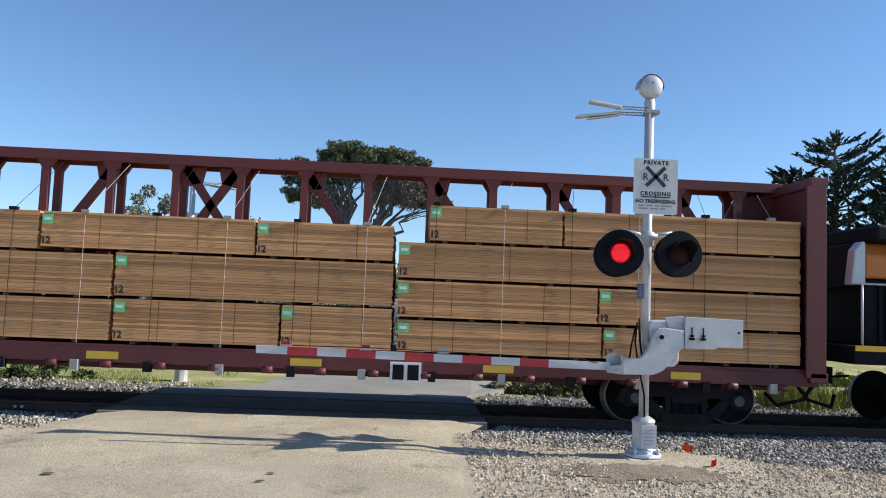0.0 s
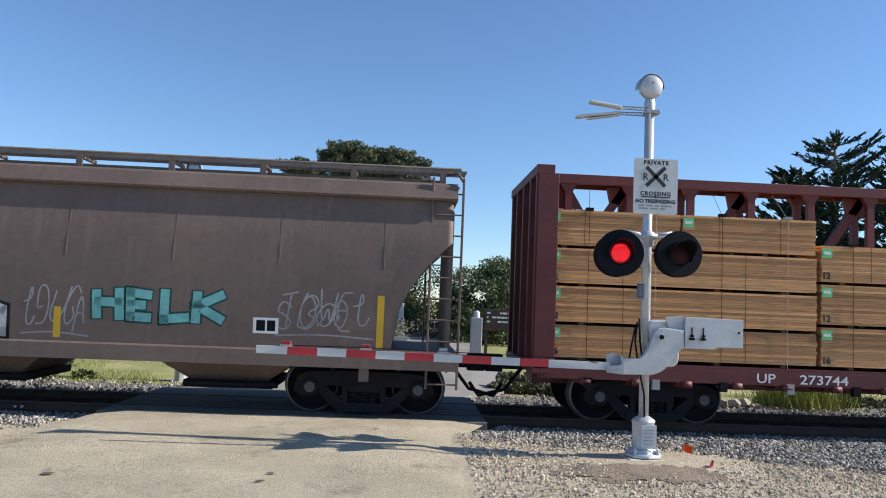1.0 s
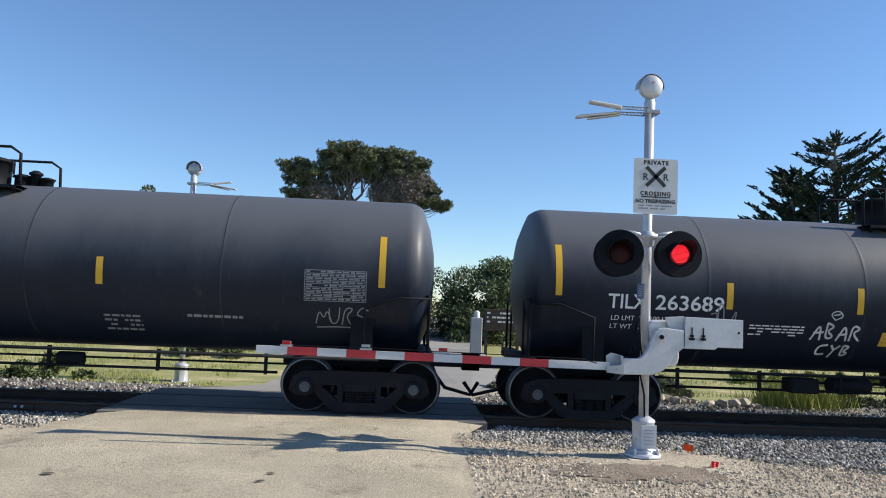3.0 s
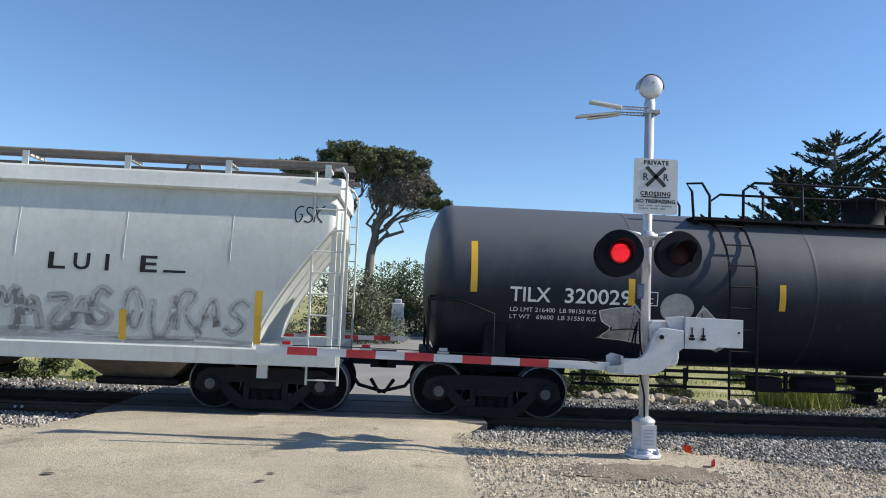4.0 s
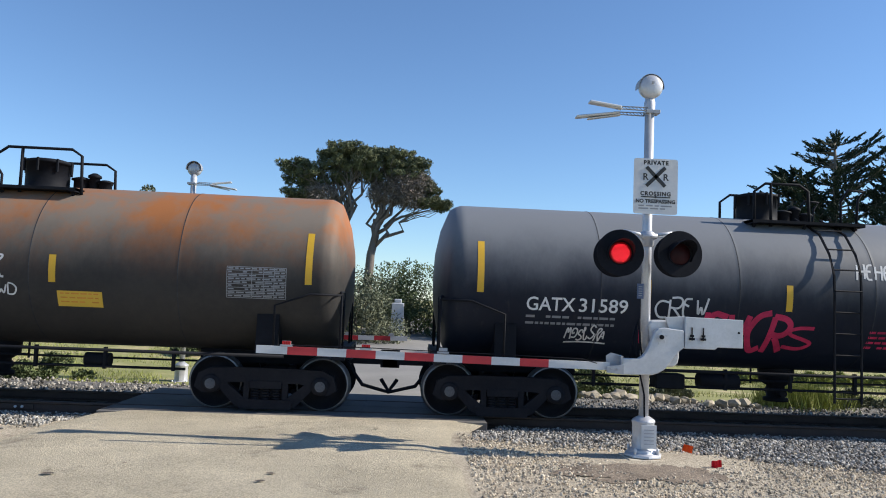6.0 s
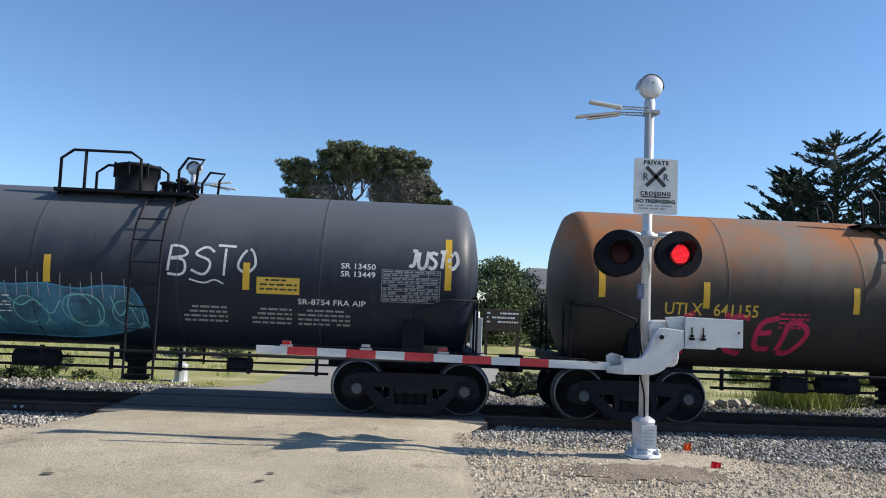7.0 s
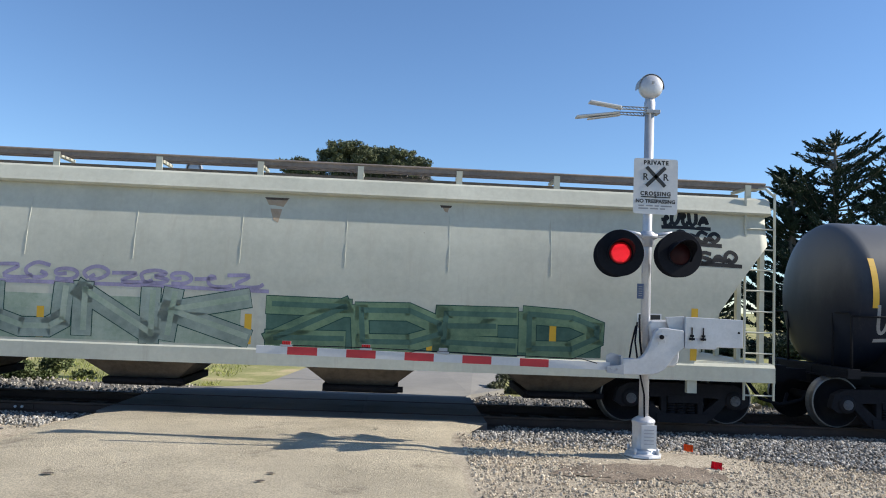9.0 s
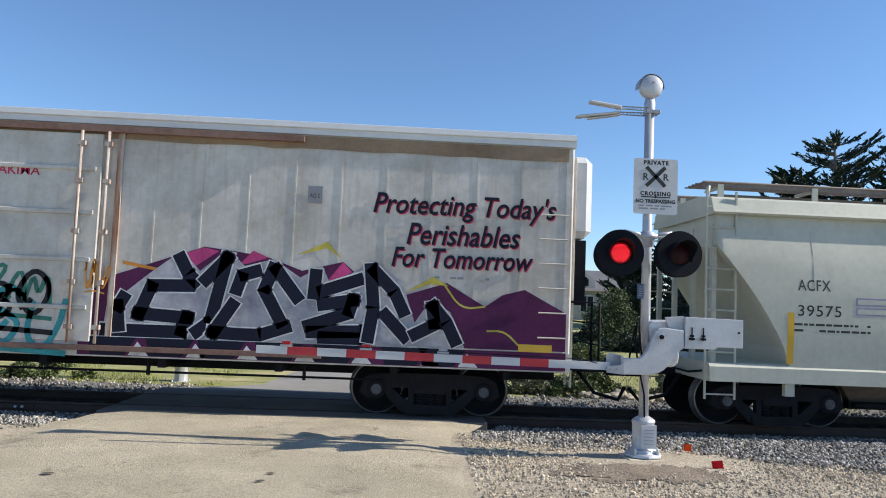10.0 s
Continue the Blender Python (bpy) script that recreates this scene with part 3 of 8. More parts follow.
def coupler(car, x, s):
    bm = B()
    box(bm, (x + s * 0.3, 0, 0.85), (0.9, 0.16, 0.2))
    box(bm, (x + s * 0.78, 0.05, 0.85), (0.3, 0.3, 0.3))
    tube(bm, [(x, -0.35, 0.8), (x + s * 0.3, -0.4, 0.42), (x + s * 0.75, -0.35, 0.3), (x + s * 0.9, -0.2, 0.5)], 0.035, 6)
    tube(bm, [(x, -1.3, 0.95), (x + s * 0.12, -1.0, 0.9), (x + s * 0.12, -0.2, 0.9)], 0.02, 5)
    part("coupler", bm, "dark_steel", car, "grimy steel coupler with air hose")


def ladder(name, car, x, y0, z0, z1, w, mat, step=0.33, off=None, rungs_only=False, side="x", label=""):
    """A ladder of two rails and rungs; off(z) bends it to a curved side."""
    bm = B()
    f = off or (lambda z: y0)
    n = max(2, int((z1 - z0) / step))
    zs = [z0 + (z1 - z0) * i / n for i in range(n + 1)]

    def at(u, z):
        return (x + u, f(z), z) if side == "x" else (x, f(z) + u, z)
    if not rungs_only:
        for u in (-w / 2, w / 2):
            tube(bm, [at(u, z) for z in zs], 0.022, 5)
    for z in zs[:-1] if not rungs_only else zs:
        tube(bm, [at(-w / 2, z + 0.08), at(w / 2, z + 0.08)], 0.014, 5)
    return part(name, bm, mat, car, label)


def rail_loop(bm, pts, posts, r=0.02, foot=None):
    tube(bm, pts, r, 6)
    for p, z in posts:
        tube(bm, [p, (p[0], p[1], z)], r, 6)


# ---- tank cars ----
TANK_R, TANK_Z = 1.38, 2.30


def tank_skin(r=TANK_R, zc=TANK_Z):
    return lambda z: -math.sqrt(max(0.01, r * r - (z - zc) ** 2))


def tank_car(x0, half, trucks, mat, label, dome=0.0, ladder_x=0.6, walkway=(-0.9, 1.2), stripes=(), fence=(-0.9, 0.45), hook=(1.0, 1), cap_h=0.4):
    car = thing("tank_car", pose(x0, TRACK_Y, 0), label, "tank car", "train cars")
    skin = tank_skin()
    bm = B()
    m = Matrix.Rotation(radians(90), 4, "Y")
    head, kn = 0.4, 0.1
    dish = [(0, -half - head), (0.5, -half - head * 0.93), (0.9, -half - head * 0.74), (1.15, -half - head * 0.5), (TANK_R - kn * 0.9, -half - 0.14), (TANK_R - kn * 0.35, -half - 0.05), (TANK_R - 0.01, -half + 0.02), (TANK_R, -half + 0.06), (TANK_R, -half + 0.12)]
    prof = list(dish)
    seams = [-half + 2 * half * i / 5 for i in range(6)]
    for sx in seams[1:-1]:
        prof += [(TANK_R, sx - 0.06), (TANK_R, sx - 0.03), (TANK_R + 0.0022, sx - 0.01), (TANK_R + 0.0022, sx + 0.01), (TANK_R, sx + 0.03), (TANK_R, sx + 0.06)]
    prof += [(r, -h) for r, h in dish[::-1]]
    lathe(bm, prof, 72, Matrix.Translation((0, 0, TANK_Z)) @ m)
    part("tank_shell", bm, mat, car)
    # underframe: centre sill stubs, end sills, saddles, side pipe
    for s in (-1, 1):
        bm = B()
        box(bm, (s * (half - 0.9), 0, 0.86), (2.6, 0.5, 0.3))
        box(bm, (s * (half + 0.28), 0, 0.98), (0.22, 2.7, 0.16))
        prism(bm, [(-1.25, 0.95), (1.25, 0.95), (1.2, 1.6), (0.8, 1.2), (0, 1.02), (-0.8, 1.2), (-1.2, 1.6)], s * trucks - 0.18, s * trucks + 0.18, plane="yz")
        box(bm, (s * (half - 0.2), -1.15, 0.98), (1.2, 0.35, 0.06))
        box(bm, (s * (half - 0.2), 1.15, 0.98), (1.2, 0.35, 0.06))
        part("end_sill", bm, "dark_steel", car)
        bm = B()
        xx = s * (half + 0.3)
        tube(bm, [(xx, -1.3, 1.0), (xx, -1.3, 1.95), (xx - s * 0.02, -1.22, 2.0), (xx, 1.22, 2.0), (xx, 1.3, 1.95), (xx, 1.3, 1.0)], 0.022, 6)
        tube(bm, [(xx, -0.75, 1.0), (xx, -0.75, 2.0)], 0.02, 6)
        tube(bm, [(xx, 0.75, 1.0), (xx, 0.75, 2.0)], 0.02, 6)
        tube(bm, [(s * (half - 0.75), -1.42, 1.0), (s * (half - 0.75), -1.46, 1.75), (s * (half - 0.2), -1.42, 1.95), (xx, -1.3, 1.95)], 0.02, 6)
        part("end_handrail", bm, "dark_steel", car)
        coupler(car, s * (half + 0.35), s)
    bm = B()
    for y in (-1.32, 1.32):
        tube(bm, [(-trucks - 0.3, y, 0.93), (trucks + 0.3, y, 0.93)], 0.03, 6)
    tube(bm, [(-trucks + 1.4, -0.8, 0.62), (trucks - 1.4, -0.8, 0.62)], 0.025, 6)
    tube(bm, [(-trucks + 1.2, -0.5, 0.74), (trucks - 1.2, -0.5, 0.74)], 0.02, 6)
    for k in range(7):
        x = -trucks + 1.6 + (2 * trucks - 3.2) * k / 6
        box(bm, (x, -0.8, 0.76), (0.05, 0.06, 0.36))
    part("side_pipe", bm, "dark_steel", car)
    bm = B()
    lathe(bm, [(0.32, 0.98), (0.3, 0.7), (0.16, 0.62), (0.16, 0.42), (0.22, 0.4), (0.22, 0.34), (0.0, 0.34)], 16, Matrix.Translation((0.15, 0, 0)))
    tube(bm, [(0.15, -0.3, 0.5), (0.15, 0.3, 0.5)], 0.07, 8)
    part("outlet_valve", bm, "dark_steel", car)
    bm = B()
    box(bm, (-2.2, -0.85, 0.72), (0.5, 0.35, 0.25))
    part("brake_valve", bm, "dark_steel", car, bevel=0.02)
    for a, b, r in ((-1.6, -0.9, 0.14), (1.9, 2.3, 0.12)):
        bm = B()
        tube(bm, [(a, -0.7, 0.72), (b, -0.7, 0.72)], r, 12)
        part("air_reservoir", bm, "dark_steel", car)
    # top platform with manway
    w0, w1 = walkway
    top = TANK_Z + TANK_R
    bm = B()
    for y in (-0.95, 0.95):
        box(bm, ((w0 + w1) / 2, y * 0.75, top - 0.13), (w1 - w0, 0.42, 0.05))
    for x in (w0 + 0.05, w1 - 0.05):
        for s in (-1, 1):
            box(bm, (x, s * 0.72, top - 0.14), (0.1, 0.4, 0.06))
    for x in (w0 + 0.1, (w0 + w1) / 2, w1 - 0.1):
        for y in (-0.8, 0.8):
            tube(bm, [(x, y, top - 0.13), (x, y * 0.85, top - 0.32)], 0.03, 5)
    part("platform", bm, "dark_steel", car, "black steel walkway grating")
    for side in (-1, 1):
        bm = B()
        y = side * 0.72
        (a, b), (c, d) = fence, hook
        rail_loop(bm, [(a, y, top - 0.2), (a, y, top + 0.42), (a + 0.2, y, top + 0.57), (b - 0.2, y, top + 0.57), (b - 0.03, y, top + 0.46), (b, y, top - 0.2)], [((a + (b - a) * k, y, top + 0.57), top - 0.2) for k in (0.3,)], 0.026)
        part("handrail", bm, "dark_steel", car)
        bm = B()
        rail_loop(bm, [(c, y, top - 0.25), (c, y, top + 0.3), (c + d * 0.14, y, top + 0.52), (c + d * 0.42, y, top + 0.5), (c + d * 0.32, y, top + 0.36), (c + d * 0.28, y, top - 0.2)], [], 0.024)
        part("grab_hoop", bm, "dark_steel", car)
    bm = B()
    lathe(bm, [(0.4, -0.1), (0.36, -0.06), (0.36, cap_h), (0.4, cap_h), (0.4, cap_h + 0.05), (0.3, cap_h + 0.08), (0.0, cap_h + 0.09)], 24, Matrix.Translation((dome, 0, top)))
    man = part("manway", bm, "dark_steel", car, "round black manway with bolted lid")
    for k in range(8):
        a = k * math.pi / 4
        bm = B()
        tube(bm, [(dome + 0.4 * math.cos(a), 0.4 * math.sin(a), top + cap_h - 0.16), (dome + 0.4 * math.cos(a), 0.4 * math.sin(a), top + cap_h + 0.07)], 0.022, 5)
        part("bolt", bm, "dark_steel", man)
    bm = B()
    for dx, r, h in ((0.55, 0.13, 0.22), (0.78, 0.09, 0.3), (0.98, 0.11, 0.18)):
        lathe(bm, [(r, -0.05), (r, h * 0.7), (r * 1.3, h * 0.72), (r * 1.3, h * 0.85), (r * 0.5, h), (0, h)], 12, Matrix.Translation((dome + dx, 0.1, top)))
    tube(bm, [(dome + 0.45, 0.1, top + 0.12), (dome + 1.1, 0.1, top + 0.12)], 0.04, 6)
    part("valve_fittings", bm, "dark_steel", car)
    for side in (-1, 1):
        ladder("ladder", car, ladder_x, 0, 0.5, top + 0.02, 0.46, "dark_steel", 0.33, off=lambda z, s=side: s * (0.12 - skin(max(z, TANK_Z))) if z > TANK_Z else s * (TANK_R + 0.1))
    # reflective stripes
    for i, sx in enumerate(stripes):
        tall = i in (0, len(stripes) - 1)
        plate(sx - 0.055, sx + 0.055, 2.1 if tall else 1.98, 2.95 if tall else 2.42, skin, "yellow", car, "reflective_stripe", label="yellow reflective stripe")
    for i, sx in enumerate(seams[1:-1]):      # weld seams that catch dirt, with a short vertical lap weld between them
        bm = B()
        lathe(bm, [(TANK_R + 0.0025, sx - 0.009), (TANK_R + 0.0045, sx), (TANK_R + 0.0025, sx + 0.009)], 72, Matrix.Translation((0, 0, TANK_Z)) @ m)
        part("weld_seam", bm, "seam_grime", car)
    CARS.append((car, x0, add_trucks(car, (-trucks, trucks))))
    return car, skin


# ---- covered hopper cars ----
def hopper_skin(z):
    pts = [(0.8, 1.5), (1.05, 1.52), (1.6, 1.56), (2.3, 1.57), (2.8, 1.53), (3.15, 1.46), (3.35, 1.41), (3.58, 1.37), (4.5, 1.36)]
    for (za, ya), (zb, yb) in zip(pts, pts[1:]):
        if z <= zb:
            return -(ya + (yb - ya) * max(0, z - za) / (zb - za))
    return -1.36


def hopper_car(x0, half, trucks, mat, label, bays=(-5.2, -1.8, 1.8, 5.2), cut="slope", panels=0.1, patch=None, stripes=()):
    car = thing("hopper_car", pose(x0, TRACK_Y, 0), label, "hopper car", "train cars")
    zlow, cutlen, rise, power = (1.02, 1.25, 2.03, 0.75) if cut == "slope" else (1.02, 0.95, 1.85, 0.45)

    def low(x):
        d = half - 0.12 - abs(x)
        if d >= cutlen:
            return zlow
        u = 1 - max(0.0, d) / cutlen
        return zlow + rise * u ** power
    xs = sorted({round(s * (half - 0.12 - cutlen * k / 10), 4) for s in (-1, 1) for k in range(11)} | {round(-half + 2 + (2 * half - 4) * k / 30, 4) for k in range(31)})
    bm = B()
    nz = 14
    grid = {}
    for s in (-1, 1):
        for i, x in enumerate(xs):
            for j in range(nz + 1):
                z = low(x) + (3.6 - low(x)) * j / nz
                grid[s, i, j] = bm.verts.new((x, -s * hopper_skin(z), z))
        for i in range(len(xs) - 1):
            for j in range(nz):
                f = bm.faces.new((grid[s, i, j], grid[s, i + 1, j], grid[s, i + 1, j + 1], grid[s, i, j + 1]))
                f.smooth = True
    low_edge = {(s, i): bm.verts.new(grid[s, i, 0].co) for s in (-1, 1) for i in range(len(xs))}
    for i in range(len(xs) - 1):     # underside and slope sheets
        bm.faces.new((low_edge[1, i], low_edge[-1, i], low_edge[-1, i + 1], low_edge[1, i + 1]))
    for i in (0, len(xs) - 1):
        bm.faces.new([grid[1, i, j] for j in range(nz + 1)] + [grid[-1, i, j] for j in range(nz, -1, -1)])
    part("body", bm, mat, car)
    for k in range(-4, 5):
        x = panels + 1.67 * k
        if abs(x) > half - 0.9:
            continue
        for s in (-1, 1):
            bm = B()
            tube(bm, [(x, -s * hopper_skin(z), z) for z in (2.4, 2.7, 3.0, 3.2, 3.34)], 0.007, 5)
            part("seam", bm, mat, car)
    bm = B()      # top chord and roof
    L = half - 0.06
    sec = [(-1.36, 3.56), (-1.47, 3.57), (-1.50, 3.60), (-1.48, 3.64), (-1.40, 3.83), (-1.34, 3.87), (-0.9, 3.93), (0.9, 3.93), (1.34, 3.87), (1.40, 3.83), (1.48, 3.64), (1.50, 3.60), (1.47, 3.57), (1.36, 3.56)]
    prism(bm, sec, -L, L, plane="yz")
    part("roof", bm, mat, car)
    bm = B()      # hatch covers down the middle
    for k in range(10):
        x = -L + 0.9 + (2 * L - 1.8) * k / 9
        lathe(bm, [(0.36, 3.9), (0.36, 3.97), (0.28, 4.0), (0, 4.01)], 14, Matrix.Translation((x, 0, 0)))
    part("hatch_cover", bm, "roof_grate", car)
    for s in (-1, 1):
        bm = B()
        y = s * 0.86
        for dy in (-0.24, -0.08, 0.08, 0.24):
            box(bm, (0, y + dy, 4.12), (2 * half + 0.2, 0.05, 0.02))
        for k in range(int(2 * half / 0.14)):
            box(bm, (-half + 0.14 * k, y, 4.135), (0.03, 0.56, 0.018))
        tube(bm, [(-half, y - 0.3, 4.15), (half, y - 0.3, 4.15)], 0.02, 5)
        box(bm, (0, y - 0.29, 4.105), (2 * half, 0.02, 0.07))
        box(bm, (0, y + 0.1, 3.96), (2 * half - 0.6, 0.03, 0.1))
        part("running_board", bm, "roof_grate", car, "rusty steel roof walkway grating")
        for k in range(11):
            x = -L + 0.25 + (2 * L - 0.5) * k / 10
            bm = B()
            box(bm, (x, y - 0.31, 3.98), (0.1, 0.03, 0.28))
            box(bm, (x, y, 4.07), (0.06, 0.6, 0.05))
            part("walkway_post", bm, mat, car)
    for s in (-1, 1):
        bm = B()
        prism(bm, [(s * 1.55, 0.8), (s * 1.55, 1.04), (s * 1.5, 1.09), (s * 1.36, 1.09), (s * 1.36, 1.05), (s * 1.48, 1.0), (s * 1.48, 0.8)], -half, half, plane="yz")
        part("side_sill", bm, mat, car)
    bm = B()
    box(bm, (0, 0, 0.9), (2 * half, 0.5, 0.3))
    part("centre_sill", bm, "dark_steel", car)
    for s in (-1, 1):
        bm = B()
        prism(bm, [(s * (half + 0.02), 0.8), (s * (half + 0.02), 1.1), (s * (half - 1.4), 1.1), (s * (half - 1.4), 1.06), (s * (half - 0.12), 1.06), (s * (half - 0.12), 0.8)], -1.48, 1.48)
        part("end_platform", bm, mat, car)
        for y in (-1.3, -0.45, 0.45, 1.3):
            bm = B()
            box(bm, (s * (half - 0.14), y, 2.25), (0.08, 0.1, 2.3))
            part("end_post", bm, mat, car)
        for y in (-1.43, 1.43):
            ladder("ladder", car, s * (half + 0.04) - s * 0.26, y, 0.5, 3.95, 0.5, mat, 0.34)
            bm = B()
            tube(bm, [(s * (half + 0.02), y, 3.9), (s * (half - 0.06), y * 0.9, 4.05), (s * (half - 0.2), y * 0.62, 4.1)], 0.025, 6)
            part("grab_iron", bm, mat, car)
        bm = B()
        box(bm, (s * (trucks), -1.45, 0.7), (0.16, 0.1, 0.22))
        part("jacking_pad", bm, mat, car)
        coupler(car, s * (half + 0.02), s)
    for cx in bays:
        w = 1.2 if len(bays) == 4 else 1.4
        bm = B()
        a = [bm.verts.new(v) for v in ((cx - w, -1.35, 1.02), (cx + w, -1.35, 1.02), (cx + w, 1.35, 1.02), (cx - w, 1.35, 1.02))]
        b = [bm.verts.new(v) for v in ((cx - w * 0.45, -0.75, 0.45), (cx + w * 0.45, -0.75, 0.45), (cx + w * 0.45, 0.75, 0.45), (cx - w * 0.45, 0.75, 0.45))]
        for i in range(4):
            bm.faces.new((a[i], a[(i + 1) % 4], b[(i + 1) % 4], b[i]))
        bm.faces.new(b)
        bm.faces.new(a[::-1])
        part("hopper_bay", bm, "bay" if mat != "brown" else "brown", car)
        bm = B()
        box(bm, (cx, 0, 0.4), (w * 1.05, 1.7, 0.12))
        tube(bm, [(cx - w * 0.5, -0.95, 0.42), (cx + w * 0.6, -0.95, 0.42)], 0.05, 8)
        tube(bm, [(cx + w * 0.2, -1.05, 0.42), (cx + w * 0.2, 1.05, 0.42)], 0.035, 8)
        part("outlet_gate", bm, "truck", car)
    for sx in stripes:
        plate(sx - 0.055, sx + 0.055, 1.12, 1.12 + (0.85 if abs(sx) > half - 3 else 0.48), hopper_skin, "yellow", car, "reflective_stripe", label="yellow reflective stripe")
    if patch:
        plate(patch[0], patch[1], 1.06, 3.34, hopper_skin, "patch", car, "repaint_patch", 0.003, "pale grey repainted panel")
    CARS.append((car, x0, add_trucks(car, (-trucks, trucks))))
    return car


# ---- centre-beam flat car and its load ----
def centrebeam_car(x0, half, t_left, t_right):
    car = thing("centrebeam_flat_car", pose(x0, TRACK_Y, 0), "oxide-red centre-beam flat car loaded with strapped lumber", "flat car", "train cars")
    for s in (-1, 1):
        bm = B()
        x = s * (half - 0.16)
        box(bm, (x, 0, 2.52), (0.1, 2.9, 3.4))
        head = part("bulkhead", bm, "redcar", car, "oxide-red ribbed steel end bulkhead", bevel=0.01)
        for y in (-1.38, -0.75, 0.0, 0.75, 1.38):
            bm = B()
            box(bm, (x + s * 0.11, y, 2.5), (0.12, 0.12, 3.3))
            part("rib", bm, "redcar", head, bevel=0.008)
        for z in (0.9, 4.17):
            bm = B()
            box(bm, (x + s * 0.03, 0, z), (0.3, 3.0, 0.16))
            part("cross_beam", bm, "redcar", head, bevel=0.008)
        for y in (-1.475, 1.475):
            bm = B()
            box(bm, (x - s * 0.02, y, 2.5), (0.34, 0.05, 3.2))
            part("corner_plate", bm, "redcar", head, bevel=0.006)
        bm = B()
        prism(bm, [(x, 3.2), (x - s * 1.0, 3.2), (x - s * 0.95, 3.7), (x - s * 0.7, 4.12), (x, 4.12)], -0.06, 0.06)
        part("gusset", bm, "redcar", car)
        coupler(car, s * half, s)
    bm = B()
    prism(bm, [(-0.31, 4.15), (-0.31, 4.33), (0.31, 4.33), (0.31, 4.15), (0.25, 4.15), (0.25, 4.25), (-0.25, 4.25), (-0.25, 4.15)], -half + 0.15, half - 0.15, plane="yz")
    part("top_chord", bm, "redcar", car, bevel=0.01)
    for k in range(18):
        x = -0.09 + 1.133 * (k - 8.5)
        bm = B()
        for y in (-0.24, 0.24):
            box(bm, (x, y, 2.6), (0.13, 0.1, 3.16))
            prism(bm, [(x - 0.16, 4.15), (x + 0.16, 4.15), (x + 0.065, 4.0), (x - 0.065, 4.0)], y - 0.045, y + 0.045)
        part("post", bm, "redcar", car)
    braces = [(-0.09 + d * (0.5665 + 1.133 * k), d) for d in (-1, 1) for k in (1, 3, 5, 7)] + [(-0.57, 1), (0.39, -1)]
    for x, d in braces:
        bm = B()
        a, b = Vector((x, 0, 4.17)), Vector((x + d * 1.05, 0, 2.65))
        r = (b - a).to_track_quat("Z", "Y").to_matrix()
        box(bm, (a + b) / 2, (0.1, 0.15, (b - a).length), r)
        prism(bm, [(x - d * 0.02, 4.16), (x + d * 0.36, 4.16), (x + d * 0.3, 3.88), (x - d * 0.02, 3.8)], -0.05, 0.05)
        part("diagonal_brace", bm, "redcar", car)
    bm = B()
    box(bm, (0, 0, 0.98), (2 * half - 0.3, 2.8, 0.1))
    for y in (-1.38, 1.38):
        box(bm, (0, y, 0.86), (2 * half - 0.2, 0.1, 0.22))
    box(bm, (0, 0, 0.75), (2 * half - 0.4, 0.6, 0.4))
    for k in range(24):
        x = -half + 0.8 + (2 * half - 1.6) * k / 23
        box(bm, (x, 0, 0.8), (0.1, 2.6, 0.26))
        for y in (-1.42, 1.42):
            tube(bm, [(x, y, 0.72), (x + 0.16, y, 0.72)], 0.06, 8)
    part("deck", bm, "redcar", car, bevel=0.0)
    # lumber packs: (layer bottom, layer top, ends of the packs along it)
    layers = [(1.04, 1.62, (-10.24, -5.68)), (1.62, 2.26, (-10.25, -5.68)), (2.26, 2.89, (-10.27, -5.68)), (2.89, 3.53, (-10.29, -8.03, -5.7)),
              (1.04, 1.74, (-5.64, -1.19)), (1.74, 2.46, (-5.64, -1.21)), (2.46, 3.12, (-5.64, -2.41)), (1.04, 1.76, (-1.17, 1.49, 3.31)), (1.76, 2.5, (-1.19, 3.3)), (2.5, 3.12, (-2.39, 1.03, 3.28)),
              (1.04, 1.6, (3.37, 6.77, 10.14)), (1.6, 2.24, (3.34, 6.69, 10.13)), (2.24, 2.87, (3.34, 10.13)), (2.87, 3.5, (3.83, 6.07, 10.13))]
    rnd = random.Random(5)
    for z0, z1, ends in layers:
        for p, q in zip(ends, ends[1:]):
            for side in (-1, 1):
                bm = B()
                courses = max(8, round((z1 - z0 - 0.05) / 0.042))
                h = (z1 - z0 - 0.05) / courses
                for c in range(courses):
                    e0, e1 = rnd.uniform(0, 0.02), rnd.uniform(0, 0.02)
                    yo = rnd.uniform(0, 0.02)
                    box(bm, ((p + e0 + q - e1) / 2, side * (0.86 - yo / 2), z0 + 0.05 + h * (c + 0.5)), (q - p - e0 - e1 - 0.02, 1.02 - yo, h * 0.93), mi=0)
                for k in range(4):
                    x = p + (q - p) * (k + 0.5) / 4
                    box(bm, (x, side * 0.84, z0 + 0.022), (0.09, 0.98, 0.044), mi=1)
                tagged(part("lumber_pack", bm, ["lumber", "lumber_gap"], car, "strapped pack of sawn boards"), kind="stuff")
            for k in range(2):      # thin steel bands round the pack
                x = p + (q - p) * (k + 0.6) / 2.2
                plate(x - 0.005, x + 0.005, z0 + 0.06, z1 - 0.005, lambda z: -1.373, "lumber_gap", car, "steel_band", 0.004)
